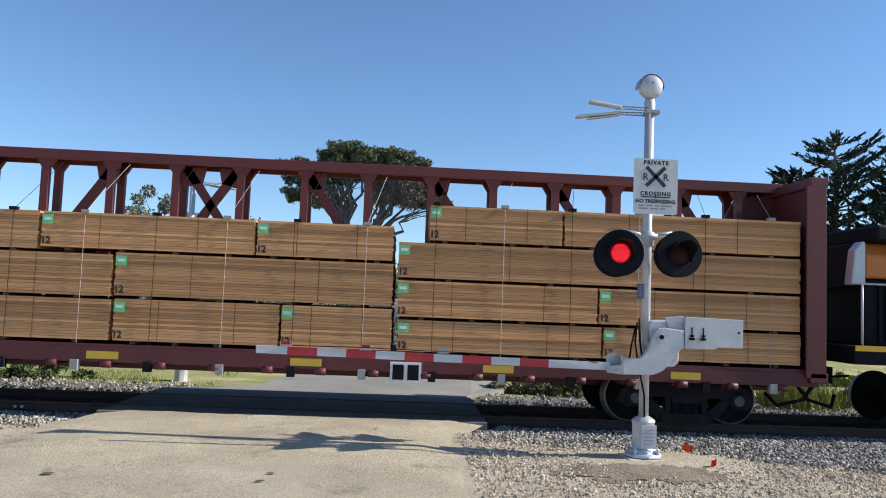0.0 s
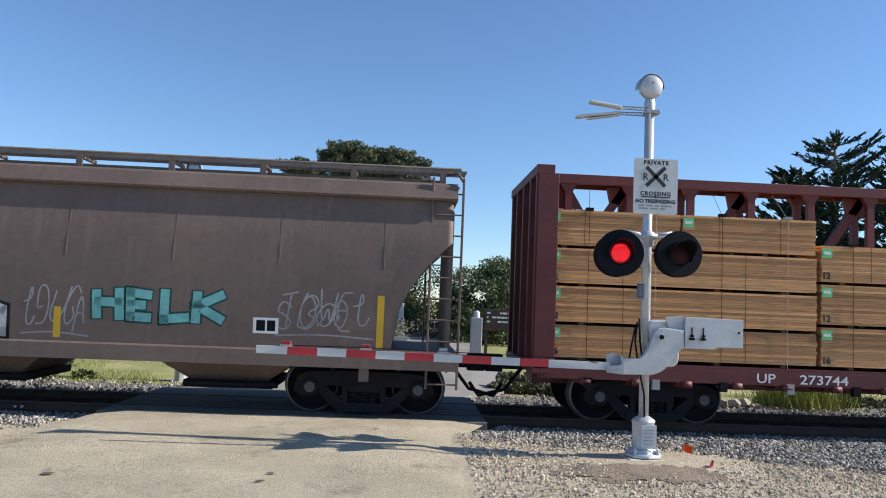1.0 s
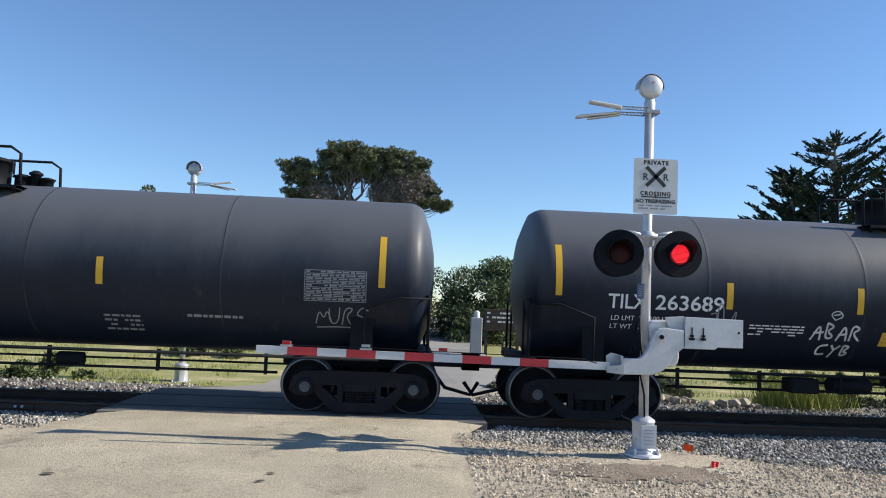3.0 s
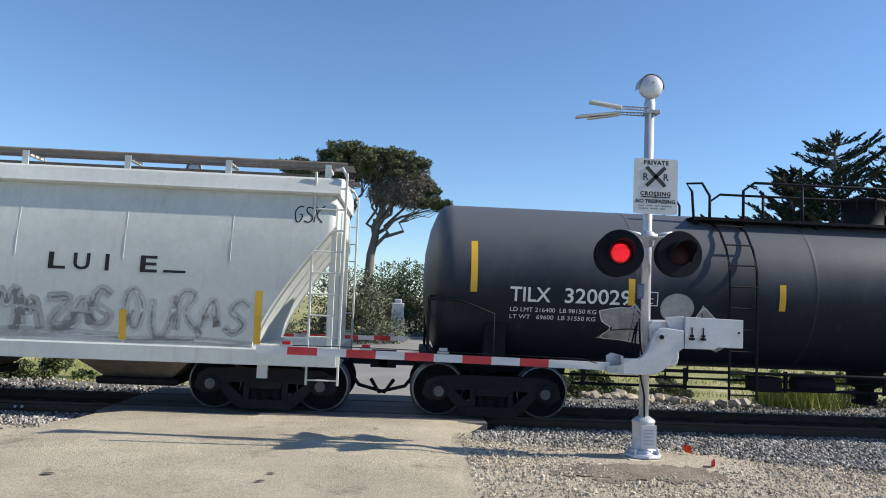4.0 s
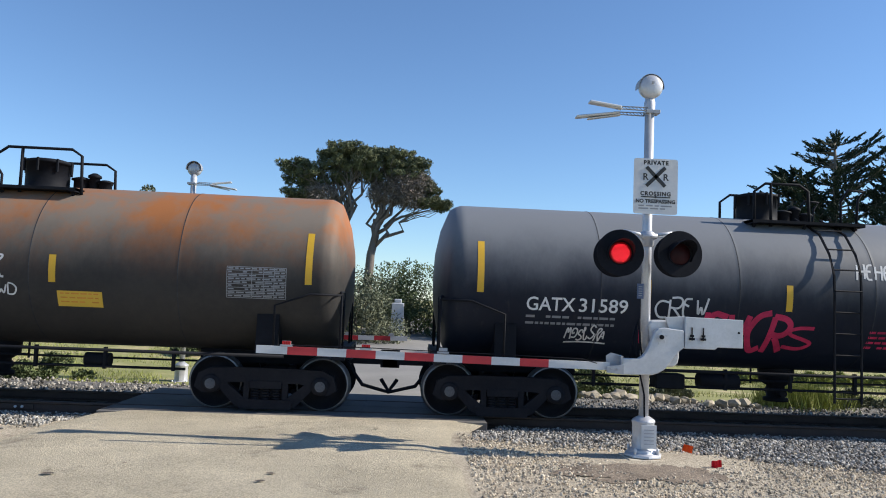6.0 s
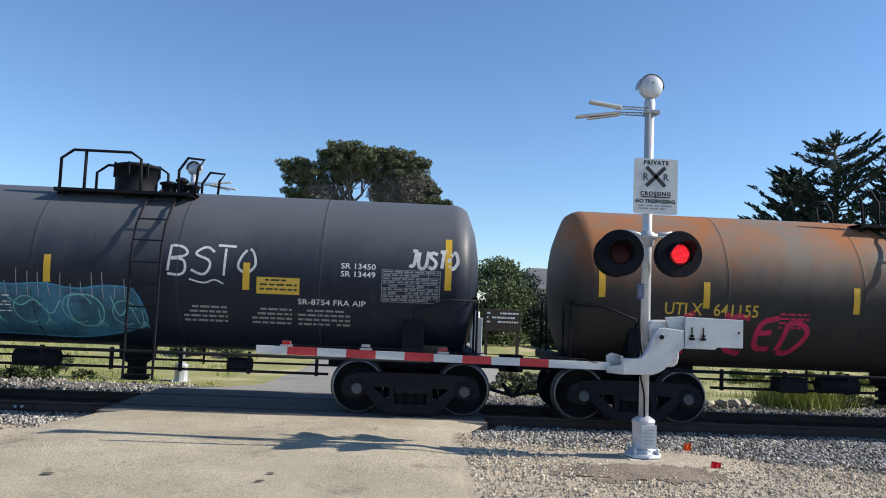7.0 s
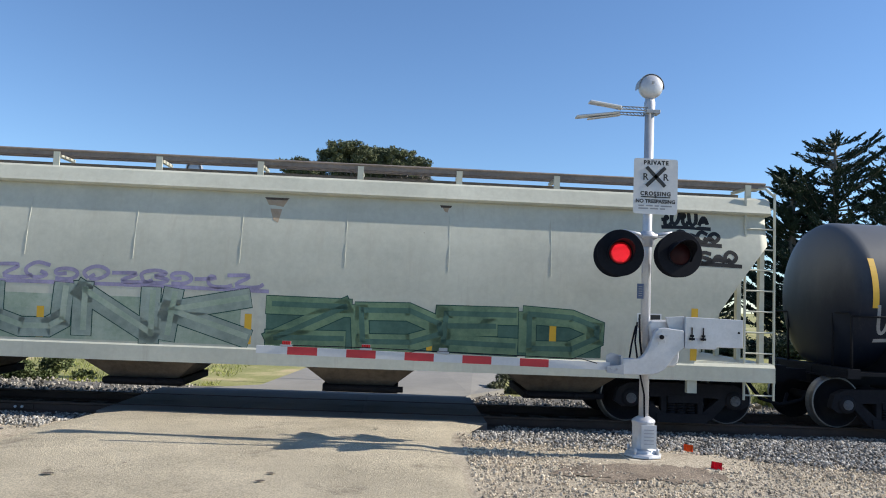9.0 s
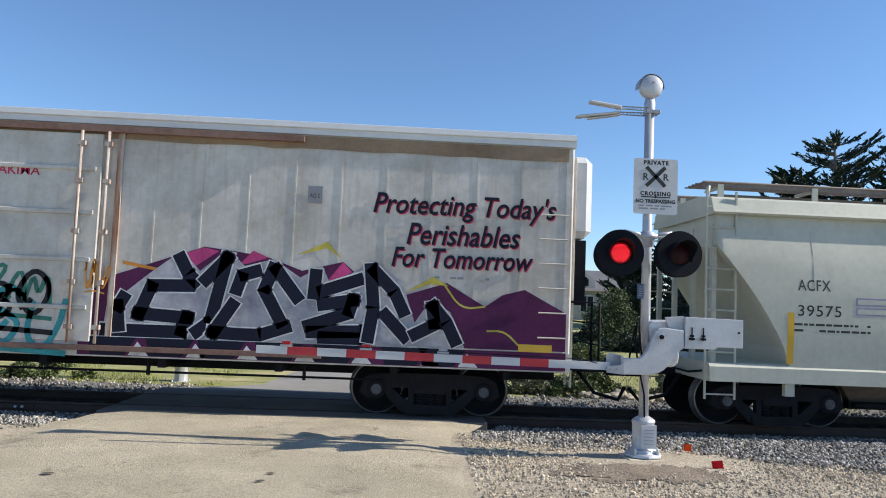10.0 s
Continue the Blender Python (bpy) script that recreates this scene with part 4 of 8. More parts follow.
            if z1 < 3.0 or rnd.random() < 0.7:
                plate(p + 0.02, p + 0.2, z1 - 0.21, z1 - 0.05, lambda z: -1.375, "green_tag", car, "paper_tag", label="green paper label")
                plate(p + 0.05, p + 0.17, z1 - 0.15, z1 - 0.1, lambda z: -1.375, "letter", car, "paper_tag", 0.02)
                lettering("16" if p < -5 and rnd.random() < 0.5 else "12", p + 0.02, z0 + 0.1, 0.15, lambda z: -1.375, "ink", car, 0.006)
    for k in range(18):      # steel straps and winch cables
        x = -half + 0.9 + (2 * half - 1.8) * k / 17
        zt = max(t for b, t, e in layers if e[0] - 0.1 <= x <= e[-1] + 0.1)
        bm = B()
        for dx in (0,):
            tube(bm, [(x + 0.25, -0.34, 4.1), (x, -1.36, zt + 0.02), (x, -1.385, zt - 0.05), (x, -1.385, 0.9)], 0.0045, 4)
        box(bm, (x, -1.37, zt + 0.02), (0.12, 0.09, 0.05))
        box(bm, (x + 0.02, -1.42, 0.7), (0.12, 0.1, 0.16))
        part("tie_down_cable", bm, "wire" if k % 2 else "dark_steel", car)
    CARS.append((car, x0, add_trucks(car, (t_left, t_right))))
    return car


# ---- refrigerated box car ----
def reefer_car(x0, half, trucks):
    car = thing("refrigerated_boxcar", pose(x0, TRACK_Y, 0), "dirty white refrigerated boxcar with slogan and purple black graffiti", "boxcar", "train cars")
    z0, z1, w = 0.84, 4.56, 1.5
    bm = B()
    box(bm, (0, 0, (z0 + z1) / 2), (2 * half, 2 * w, z1 - z0))
    part("body", bm, "reefer", car, bevel=0.03)
    bm = B()
    prism(bm, [(-w - 0.03, z1 - 0.02), (-w - 0.03, z1 + 0.07), (-w - 0.06, z1 + 0.09), (-w - 0.05, z1 + 0.18), (-w + 0.1, z1 + 0.22), (0, z1 + 0.29), (w - 0.1, z1 + 0.22), (w + 0.05, z1 + 0.18), (w + 0.03, z1 - 0.02)], -half - 0.02, half + 0.02, plane="yz")
    for k in range(int(2 * half / 1.2)):
        box(bm, (-half + 0.6 + 1.2 * k, 0, z1 + 0.13), (0.05, 2 * w - 0.3, 0.07))
    part("roof", bm, "reefer_top", car, "white sheet-metal roof")
    bm = B()
    for s in (-1, 1):
        box(bm, (0, s * (w + 0.02), 1.0), (2 * half, 0.05, 0.3))
        for k in range(11):
            x = half - 0.12 - k * 0.74
            box(bm, (x, s * (w + 0.003), 2.7), (0.03, 0.01, 3.3))
            box(bm, (-x, s * (w + 0.003), 2.7), (0.03, 0.01, 3.3))
    part("side_post", bm, "reefer", car)
    # plug door with rods
    bm = B()
    box(bm, (0, -w - 0.03, 2.72), (3.36, 0.07, 3.3))
    for z in (1.6, 2.35, 3.1, 3.8):
        box(bm, (0, -w - 0.08, z), (3.2, 0.04, 0.07))
    door = part("door", bm, "reefer", car, bevel=0.01)
    for x in (-1.79, -1.37, 1.37, 1.79):
        bm = B()
        tube(bm, [(x, -w - 0.13, 1.05), (x, -w - 0.13, 4.4)], 0.025, 8)
        for z in (1.3, 2.0, 2.8, 3.6, 4.2):
            box(bm, (x, -w - 0.12, z), (0.12, 0.07, 0.07))
        part("lock_rod", bm, "rust_rod", door)
    bm = B()
    box(bm, (0.06, -w - 0.06, 4.45), (9.6, 0.12, 0.1))
    box(bm, (1.0, -w - 0.06, 0.98), (8.6, 0.1, 0.08))
    part("door_track", bm, "rust_track", car)
    for x in (-1.95, 1.95):
        bm = B()
        box(bm, (x, -w - 0.02, 2.75), (0.09, 0.05, 3.3))
        part("door_post", bm, "rust_rod", car)
    for s in (-1, 1):
        ladder("ladder", car, s * (half - 0.0) + s * 0.05, -1.15, 0.6, 4.4, 0.42, "reefer", 0.36, side="y")
        bm = B()
        for z in (1.0, 1.4, 1.8, 2.2, 2.6, 3.0, 3.4):
            tube(bm, [(s * (half - 0.55), -w - 0.07, z), (s * (half - 0.1), -w - 0.07, z)], 0.013, 5)
        part("grab_iron", bm, "reefer", car)
        bm = B()
        tube(bm, [(s * (half + 0.5), -1.4, 0.9), (s * (half + 0.5), -1.4, 2.0), (s * (half + 0.02), -1.4, 2.0)], 0.022, 6)
        tube(bm, [(s * (half + 0.5), -0.9, 0.9), (s * (half + 0.5), -0.9, 2.0), (s * (half + 0.02), -0.9, 2.0)], 0.022, 6)
        box(bm, (s * (half + 0.27), 0, 0.92), (0.5, 2.9, 0.06))
        for z in (1.3, 1.65):
            tube(bm, [(s * (half + 0.5), -1.4, z), (s * (half + 0.5), 1.4, z)], 0.016, 5)
        part("end_platform", bm, "dark_steel", car)
        coupler(car, s * (half + 0.4), s)
    bm = B()      # cooling unit on the leading end
    box(bm, (half + 0.2, 0.0, 3.78), (0.4, 2.4, 1.4))
    unit = part("cooling_unit", bm, "white", car, "white cooling unit with black louvres", bevel=0.12)
    bm = B()
    box(bm, (half + 0.16, 0.0, 2.5), (0.32, 2.2, 1.1))
    tube(bm, [(half + 0.3, -0.7, 2.1), (half + 0.42, -0.7, 2.4), (half + 0.42, 0.6, 2.6)], 0.05, 8)
    part("engine_box", bm, "dark_steel", unit, "grimy black engine housing under the cooling unit", bevel=0.03)
    bm = B()
    box(bm, (half + 0.4, 0.0, 3.75), (0.02, 1.9, 1.0))
    part("grille", bm, "black", unit, bevel=0.02)
    for k in range(8):
        bm = B()
        box(bm, (half + 0.415, 0.0, 3.35 + 0.115 * k), (0.02, 1.9, 0.045))
        part("grille_slat", bm, "dark_steel", unit)
    bm = B()
    box(bm, (0, 0, 0.75), (2 * half, 0.6, 0.3))
    for k in range(10):
        box(bm, (-half + 1 + (2 * half - 2) * k / 9, 0, 0.76), (0.12, 2.8, 0.14))
    tube(bm, [(-2, -0.8, 0.6), (-0.6, -0.8, 0.6)], 0.2, 12)
    tube(bm, [(-half + 3, -1.2, 0.6), (half - 3, -1.2, 0.6)], 0.02, 5)
    for x in (-5, -2.5, 2.5, 5):
        box(bm, (x, -1.2, 0.7), (0.05, 0.05, 0.3))
    part("underframe", bm, "dark_steel", car)
    CARS.append((car, x0, add_trucks(car, (-trucks, trucks))))
    return car


# ---- locomotive that pulls the first car ----
def locomotive(x0, half):
    car = thing("locomotive", pose(x0, TRACK_Y, 0), "orange diesel locomotive with black roof and yellow sill stripe", "locomotive", "train cars")
    bm = B()
    prism(bm, [(-1.1, 2.62), (-1.1, 3.0), (-0.85, 3.25), (0.85, 3.25), (1.1, 3.0), (1.1, 2.62)], -half + 0.42, half - 4, plane="yz")
    part("hood", bm, "orange", car, bevel=0.03)
    bm = B()
    prism(bm, [(-half + 0.17, 2.5), (-half + 0.24, 3.1), (-half + 0.36, 3.25), (-half + 0.43, 3.25), (-half + 0.43, 2.5)], -1.09, -0.86)
    part("corner_post", bm, "galv", car, "pale grey corner of the hood", bevel=0.02)
    bm = B()
    box(bm, (-half + 0.38, 0.1, 2.85), (0.1, 1.9, 0.76))
    part("hood_end", bm, "black", car, bevel=0.01)
    bm = B()
    box(bm, (-2.0 + 0.25, 0, 2.03), (2 * half - 4.5, 1.9, 1.16))
    part("lower_hood", bm, "black", car, bevel=0.02)
    for k in range(14):
        bm = B()
        box(bm, (-half + 0.75 + 0.14 * k, -0.97, 2.03), (0.04, 0.05, 1.0))
        part("louvre", bm, "dark_steel", car)
    bm = B()
    box(bm, (-half + 1.5, 0, 3.4), (1.9, 2.4, 0.3))
    part("radiator", bm, "dark_steel", car, bevel=0.05)
    bm = B()
    prism(bm, [(-1.45, 1.6), (-1.5, 3.6), (-1.2, 4.2), (1.2, 4.2), (1.5, 3.6), (1.45, 1.6)], half - 4, half - 1.5, plane="yz")
    part("cab", bm, "orange", car, bevel=0.03)
    bm = B()
    box(bm, (0, 0, 1.3), (2 * half, 2.9, 0.3))
    part("frame", bm, "black", car, bevel=0.01)
    bm = B()
    box(bm, (0, -1.47, 1.42), (2 * half, 0.02, 0.09))
    part("sill_stripe", bm, "yellow", car)
    bm = B()
    box(bm, (0, 0, 0.8), (6, 2.6, 0.8))
    part("fuel_tank", bm, "black", car, bevel=0.08)
    for k in range(9):
        x = -half + 0.15 + (2 * half - 0.3) * k / 8
        bm = B()
        tube(bm, [(x, -1.42, 1.45), (x, -1.42, 2.5)], 0.02, 6)
        part("handrail_post", bm, "galv", car)
    bm = B()
    tube(bm, [(-half + 0.15, -1.42, 2.5), (half - 0.15, -1.42, 2.5)], 0.02, 6)
    part("handrail", bm, "galv", car)
    coupler(car, -half, -1)
    CARS.append((car, x0, add_trucks(car, (-half + 2.6, half - 2.6))))
    return car


# ---- ground, road, track ----
def ground_z(x, y):
    """Height of the open ground: level with the road, a little lower by the track, gently uneven."""
    z = -0.06 + 0.03 * noise.noise(Vector((x * 0.35, y * 0.35, 0)))
    if y > 20:
        z += min(2.2, (y - 20) * 0.035)
    return z


def sheet(name, x0, x1, y0, y1, step, zf, mat):
    nx, ny = max(1, round((x1 - x0) / step)), max(1, round((y1 - y0) / step))
    vs = [(x0 + (x1 - x0) * i / nx, y0 + (y1 - y0) * j / ny, 0) for j in range(ny + 1) for i in range(nx + 1)]
    vs = [(x, y, zf(x, y)) for x, y, _ in vs]
    fs = [(j * (nx + 1) + i, j * (nx + 1) + i + 1, (j + 1) * (nx + 1) + i + 1, (j + 1) * (nx + 1) + i) for j in range(ny) for i in range(nx)]
    return new(name, raw(name, vs, fs, mat, True))


# one ground sheet to the horizon, finer near the crossing
xs = [-900, -300, -120, -60] + [-40 + i for i in range(81)] + [60, 120, 300, 900]
ys = [-300, -80, -30] + [-10 + i for i in range(51)] + [50, 60, 80, 120, 300, 900]
vs = [(x, y, (ground_z(x, y) - 0.06 - (0.3 if 10.5 < y < 15.5 else 0)) if abs(x) < 100 and -20 < y < 100 else (-0.12 if y < 20 else 2.0)) for y in ys for x in xs]
n = len(xs)
fs = [(j * n + i, j * n + i + 1, (j + 1) * n + i + 1, (j + 1) * n + i) for j in range(len(ys) - 1) for i in range(n - 1)]
ground = tagged(new("ground", raw("ground", vs, fs, "lawn", True)), "dry grassy ground with bare sandy patches", "ground", kind="structure")
def dirt_z(x, y):
    return -0.055 + 0.05 * math.exp(-((x - 3.4) ** 2 * 0.9 + (y - 9.55) ** 2 * 2.2)) + 0.035 * noise.noise(Vector((x * 0.7, y * 0.7, 3))) + 0.012 * noise.noise(Vector((x * 4, y * 4, 5)))


def in_soil(x, y):
    """Within the damp bare patch before the signal, whose edge is ragged."""
    return math.hypot((x - 2.85) / 1.05, (y - 8.78) / 0.42) + 0.5 * noise.noise(Vector((x * 2.3, y * 2.3, 1))) + 0.45 * noise.noise(Vector((x * 11, y * 11, 1))) < 0.95


dirt = tagged(sheet("dirt_shoulder", -14, 14, -12, 11.2, 0.25, dirt_z, "dirt"), "sandy dirt shoulder beside the road", "shoulder", kind="structure")
vs, fs = [], []
for j in range(34):      # damp soil lies as a thin crust on the shoulder
    for i in range(70):
        x, y = 1.5 + 0.04 * i, 8.1 + 0.04 * j
        if in_soil(x, y):
            k = len(vs)
            vs += [(a, b, dirt_z(a, b) + 0.011) for a, b in ((x, y), (x + 0.04, y), (x + 0.04, y + 0.04), (x, y + 0.04))]
            fs.append((k, k + 1, k + 2, k + 3))
tagged(new("soil_patch", raw("soil_patch", vs, fs, "soil", True)), "damp brown bare soil patch before the signal", "soil", kind="structure")
ROAD_L, ROAD_R = -5.0, 0.9


def road_mesh():
    rnd = random.Random(2)
    vs, fs = [], []
    ys = [-40, -20, -8, -2] + [0.5 + 0.5 * i for i in range(24)]
    for y in ys:
        le = ROAD_L + 0.08 * noise.noise(Vector((0, y * 0.9, 0))) + 0.15 * max(0, y - 10.5)
        ri = ROAD_R - 0.15 + 0.1 * noise.noise(Vector((7, y * 1.4, 0))) + 0.38 * max(0, y - 10.4)
        for i in range(13):
            x = le + (ri - le) * i / 12
            z = -0.004 + 0.012 * noise.noise(Vector((x * 0.6, y * 0.6, 9)))
            if i in (0, 12):
                z -= 0.05
            vs.append((x, y, z))
    for j in range(len(ys) - 1):
        for i in range(12):
            a = j * 13 + i
            fs.append((a, a + 1, a + 14, a + 13))
    return raw("road", vs, fs, "asphalt", True)


road = tagged(new("road", road_mesh()), "sun-bleached worn asphalt road leading to the crossing", "road", kind="structure")
road.location.z = 0.006
far = [(-4.2, 14.95), (1.25, 14.95), (1.45, 15.5), (2.3, 16.6), (2.7, 20), (2.9, 30), (3.5, 45), (-1.5, 45), (-2.2, 30), (-2.6, 20), (-3.0, 16)]
bm = B()
prism(bm, far[::-1], -0.2, 0.0, plane="xy")
far_road = part("road_beyond", bm, "asphalt_far")
far_road.location.z = 0.0
tagged(far_road, "grey asphalt road going on beyond the track", "road", kind="structure")
# slope of the far road follows the ground
for v in far_road.data.vertices:
    v.co.z += min(2.2, max(0, v.co.y - 20) * 0.035)

def bed_z(x, y):
    d = abs(y - TRACK_Y)
    return -0.19 + 0.15 * min(1, max(0, d - 1.5) / 1.0) + 0.02 * noise.noise(Vector((x * 2, y * 2, 0))) - 0.14 * max(0, d - 2.4)


bed = tagged(sheet("ballast_bed", -70, 70, 10.6, 16.2, 0.35, lambda x, y: bed_z(x, y) - (0.0 if y > 11 else 0.05), "ballast_bed"),
             "grey crushed-stone track bed", "track bed", kind="structure")

# rails
RAIL = [(-0.075, -0.17), (0.075, -0.17), (0.075, -0.155), (0.012, -0.14), (0.012, -0.045), (0.036, -0.03), (0.036, -0.004), (0.03, 0.0), (-0.03, 0.0), (-0.036, -0.004), (-0.036, -0.03), (-0.012, -0.045), (-0.012, -0.14), (-0.075, -0.155)]
for y in (RAIL_Y, RAIL_Y + 1.435):
    bm = B()
    prism(bm, [(a + y, b) for a, b in RAIL], -120, 120, plane="yz")
    for f in bm.faces:
        if f.normal.z > 0.9 and f.calc_center_median().z > -0.01:
            f.material_index = 1
    tagged(part("rail", bm, ["rail", "railtop"]), "rusty steel rail with polished head", "rail", "rails")
bm = B()
box(bm, (-6.55, RAIL_Y - 0.03, -0.09), (0.95, 0.025, 0.08))
joint = tagged(part("joint_bar", bm, "rail"), "bolted steel joint bar on the rail", "joint bar")
for x in (-6.86, -6.74, -6.36, -6.25):
    bm = B()
    tube(bm, [(x, RAIL_Y - 0.065, -0.09), (x, RAIL_Y - 0.04, -0.09)], 0.022, 8)
    part("bolt", bm, "white", joint, "bright bolt head")
bm = B()
box(bm, (0, 0, 0), (0.23, 2.6, 0.18))
tie_me = finish("crosstie", bm, "tie", bevel=0.012)
rnd = random.Random(3)
track = thing("crossties", pose(0, TRACK_Y, 0), "weathered wooden crossties under the rails", "track", kind="structure")
for k in range(150):
    x = -40 + k * 0.55
    if ROAD_L + 0.2 < x < 1.2:
        continue
    o = part_of("crosstie", tie_me, track, pose(x + rnd.uniform(-0.03, 0.03), rnd.uniform(-0.05, 0.05), -0.262, 0, 0, rnd.uniform(-1, 1)))
    o.name = "crosstie"
# crossing panels
panels = thing("crossing_panels", pose(0, 0, 0), "dark rubber and concrete crossing panels between the rails", "crossing", kind="structure")
for y0, y1 in ((RAIL_Y - 0.72, RAIL_Y - 0.05), (RAIL_Y + 0.06, RAIL_Y + 0.7), (RAIL_Y + 0.72, RAIL_Y + 1.37), (RAIL_Y + 1.49, RAIL_Y + 2.4)):
    for k in range(3):
        bm = B()
        box(bm, (-3.75 + 2.06 * k, (y0 + y1) / 2, -0.09), (2.056, y1 - y0, 0.17))
        part("panel", bm, "panel", panels, bevel=0.004)


# ---- loose stones ----
def ico():
    t = (1 + 5 ** 0.5) / 2
    v = np.array([(-1, t, 0), (1, t, 0), (-1, -t, 0), (1, -t, 0), (0, -1, t), (0, 1, t), (0, -1, -t), (0, 1, -t), (t, 0, -1), (t, 0, 1), (-t, 0, -1), (-t, 0, 1)], float)
    f = [(0, 11, 5), (0, 5, 1), (0, 1, 7), (0, 7, 10), (0, 10, 11), (1, 5, 9), (5, 11, 4), (11, 10, 2), (10, 7, 6), (7, 1, 8), (3, 9, 4), (3, 4, 2), (3, 2, 6), (3, 6, 8), (3, 8, 9), (4, 9, 5), (2, 4, 11), (6, 2, 10), (8, 6, 7), (9, 8, 1)]
    return v / np.linalg.norm(v[0]), np.array(f)


def pebbles(name, pts, sizes, mat, seed):
    """Angular stones at the given points."""
    rs = np.random.RandomState(seed)
    v0, f0 = ico()
    n = len(pts)
    q = rs.normal(size=(n, 4))
    q /= np.linalg.norm(q, axis=1)[:, None]
    w, x, y, z = q.T
    R = np.stack([1 - 2 * (y * y + z * z), 2 * (x * y - z * w), 2 * (x * z + y * w), 2 * (x * y + z * w), 1 - 2 * (x * x + z * z), 2 * (y * z - x * w), 2 * (x * z - y * w), 2 * (y * z + x * w), 1 - 2 * (x * x + y * y)], 1).reshape(n, 3, 3)
    sc = rs.uniform(0.55, 1.15, (n, 1, 3)) * np.asarray(sizes)[:, None, None]
    v = np.einsum("nij,nkj->nki", R, v0[None] * sc * rs.uniform(0.75, 1.2, (n, 12, 1))) + np.asarray(pts)[:, None, :]
    f = f0[None] + (np.arange(n) * 12)[:, None, None]
    me = bpy.data.meshes.new(name)
    me.from_pydata(v.reshape(-1, 3).tolist(), [], f.reshape(-1, 3).tolist())
    me.materials.append(M[mat])
    return new(name, me)


def ballast_edge(x):
    """How near to the camera the grey stones reach, at x."""
    return 10.75 - 0.5 * min(1, max(0, x - 1.0) / 1.5) - 0.42 * max(0, x - 3.8)


rs = np.random.RandomState(4)
pts, sizes = [], []
for k in range(78000):
    x, y = rs.uniform(-9, 11.5), rs.uniform(7.6, 12.55)
    if ROAD_L - 0.02 - 0.5 * max(0, 10.8 - y) < x < 1.0 + 0.4 * max(0, y - 10.9) or y < ballast_edge(x) + rs.normal() * 0.12:
        continue
    z = max(bed_z(x, y) if y > 10.6 else -1, -0.045 if y < 11.3 else -1) + rs.uniform(-0.01, 0.035)
    pts.append((x, y, z))
    sizes.append(rs.uniform(0.014, 0.031))
tagged(pebbles("ballast_stones", pts, sizes, "stone", 1), "grey angular crushed-stone ballast", "ballast", kind="stuff")
pts, sizes = [], []
for k in range(9000):
    x, y = rs.uniform(-16, 18), rs.uniform(14.3, 16.1)
    if -4.4 < x < 1.25 + 0.7 * max(0, y - 15.1):
        continue
    pts.append((x, y, -0.12 + rs.uniform(-0.02, 0.05) + 0.05 * min(1, max(0, y - 15))))
    sizes.append(rs.uniform(0.018, 0.036))
tagged(pebbles("far_ballast_stones", pts, sizes, "stone", 2), "grey crushed-stone ballast beyond the track", "ballast", kind="stuff")
pts, sizes = [], []
for k in range(52000):
    x, y = rs.uniform(0.5, 9), rs.uniform(5.5, 11)
    d = math.hypot(x - 2.6, (y - 9.0) * 1.5)
    if x < ROAD_R - 0.05 or rs.rand() > (0.55 + 0.4 * (noise.noise(Vector((x * 0.8, y * 0.8, 0))) > 0.0)) or y > ballast_edge(x) + 0.3 or (in_soil(x, y) and rs.rand() < 0.6):
        continue
    pts.append((x, y, -0.045 + 0.035 * noise.noise(Vector((x * 0.7, y * 0.7, 3))) + rs.uniform(-0.012, 0.012)))
    sizes.append(abs(rs.normal()) * 0.008 + 0.006)
tagged(pebbles("shoulder_pebbles", pts, sizes, "pebble", 3), "pale loose pebbles scattered on the dirt", "gravel", kind="stuff")


# ---- crossing signals ----
SWITCH = (0.3, 0.9, 1.5, 2.1, 2.7, 3.4, 4.0, 4.6, 5.3, 5.9, 6.5, 7.1, 7.7, 8.3, 9.0, 9.6)
BOARDS = []        # turning lamp boards: object, its place in its head, whether it starts lit


def lamp_board_mesh():
    """LED board on an added swivel, whose turning stands in for flashing: red LEDs on one face, a blank dark lens on
    the other.
    """
    bm = B()
    mf = Matrix.Rotation(radians(90), 4, "X")
    lathe(bm, [(0.0, 0.018), (0.13, 0.016), (0.142, 0.006)], 28, mf, 0)
    lathe(bm, [(0.142, 0.006), (0.142, -0.006)], 28, mf, 1)
    lathe(bm, [(0.142, -0.006), (0.13, -0.016), (0.0, -0.03)], 28, mf, 1)
    for i in range(-7, 8):
        for j in range(-7, 8):
            x, z = 0.0175 * (i + 0.5 * (j % 2)), 0.0155 * j
            if x * x + z * z < 0.0145:
                lathe(bm, [(0.0062, 0.015), (0.0048, 0.024), (0, 0.026)], 6, Matrix.Translation((x, 0, z)) @ mf, 2)
    return finish("lamp_board", bm, ["lamp_on", "lamp_off", "lamp_core"])


BOARD = lamp_board_mesh()


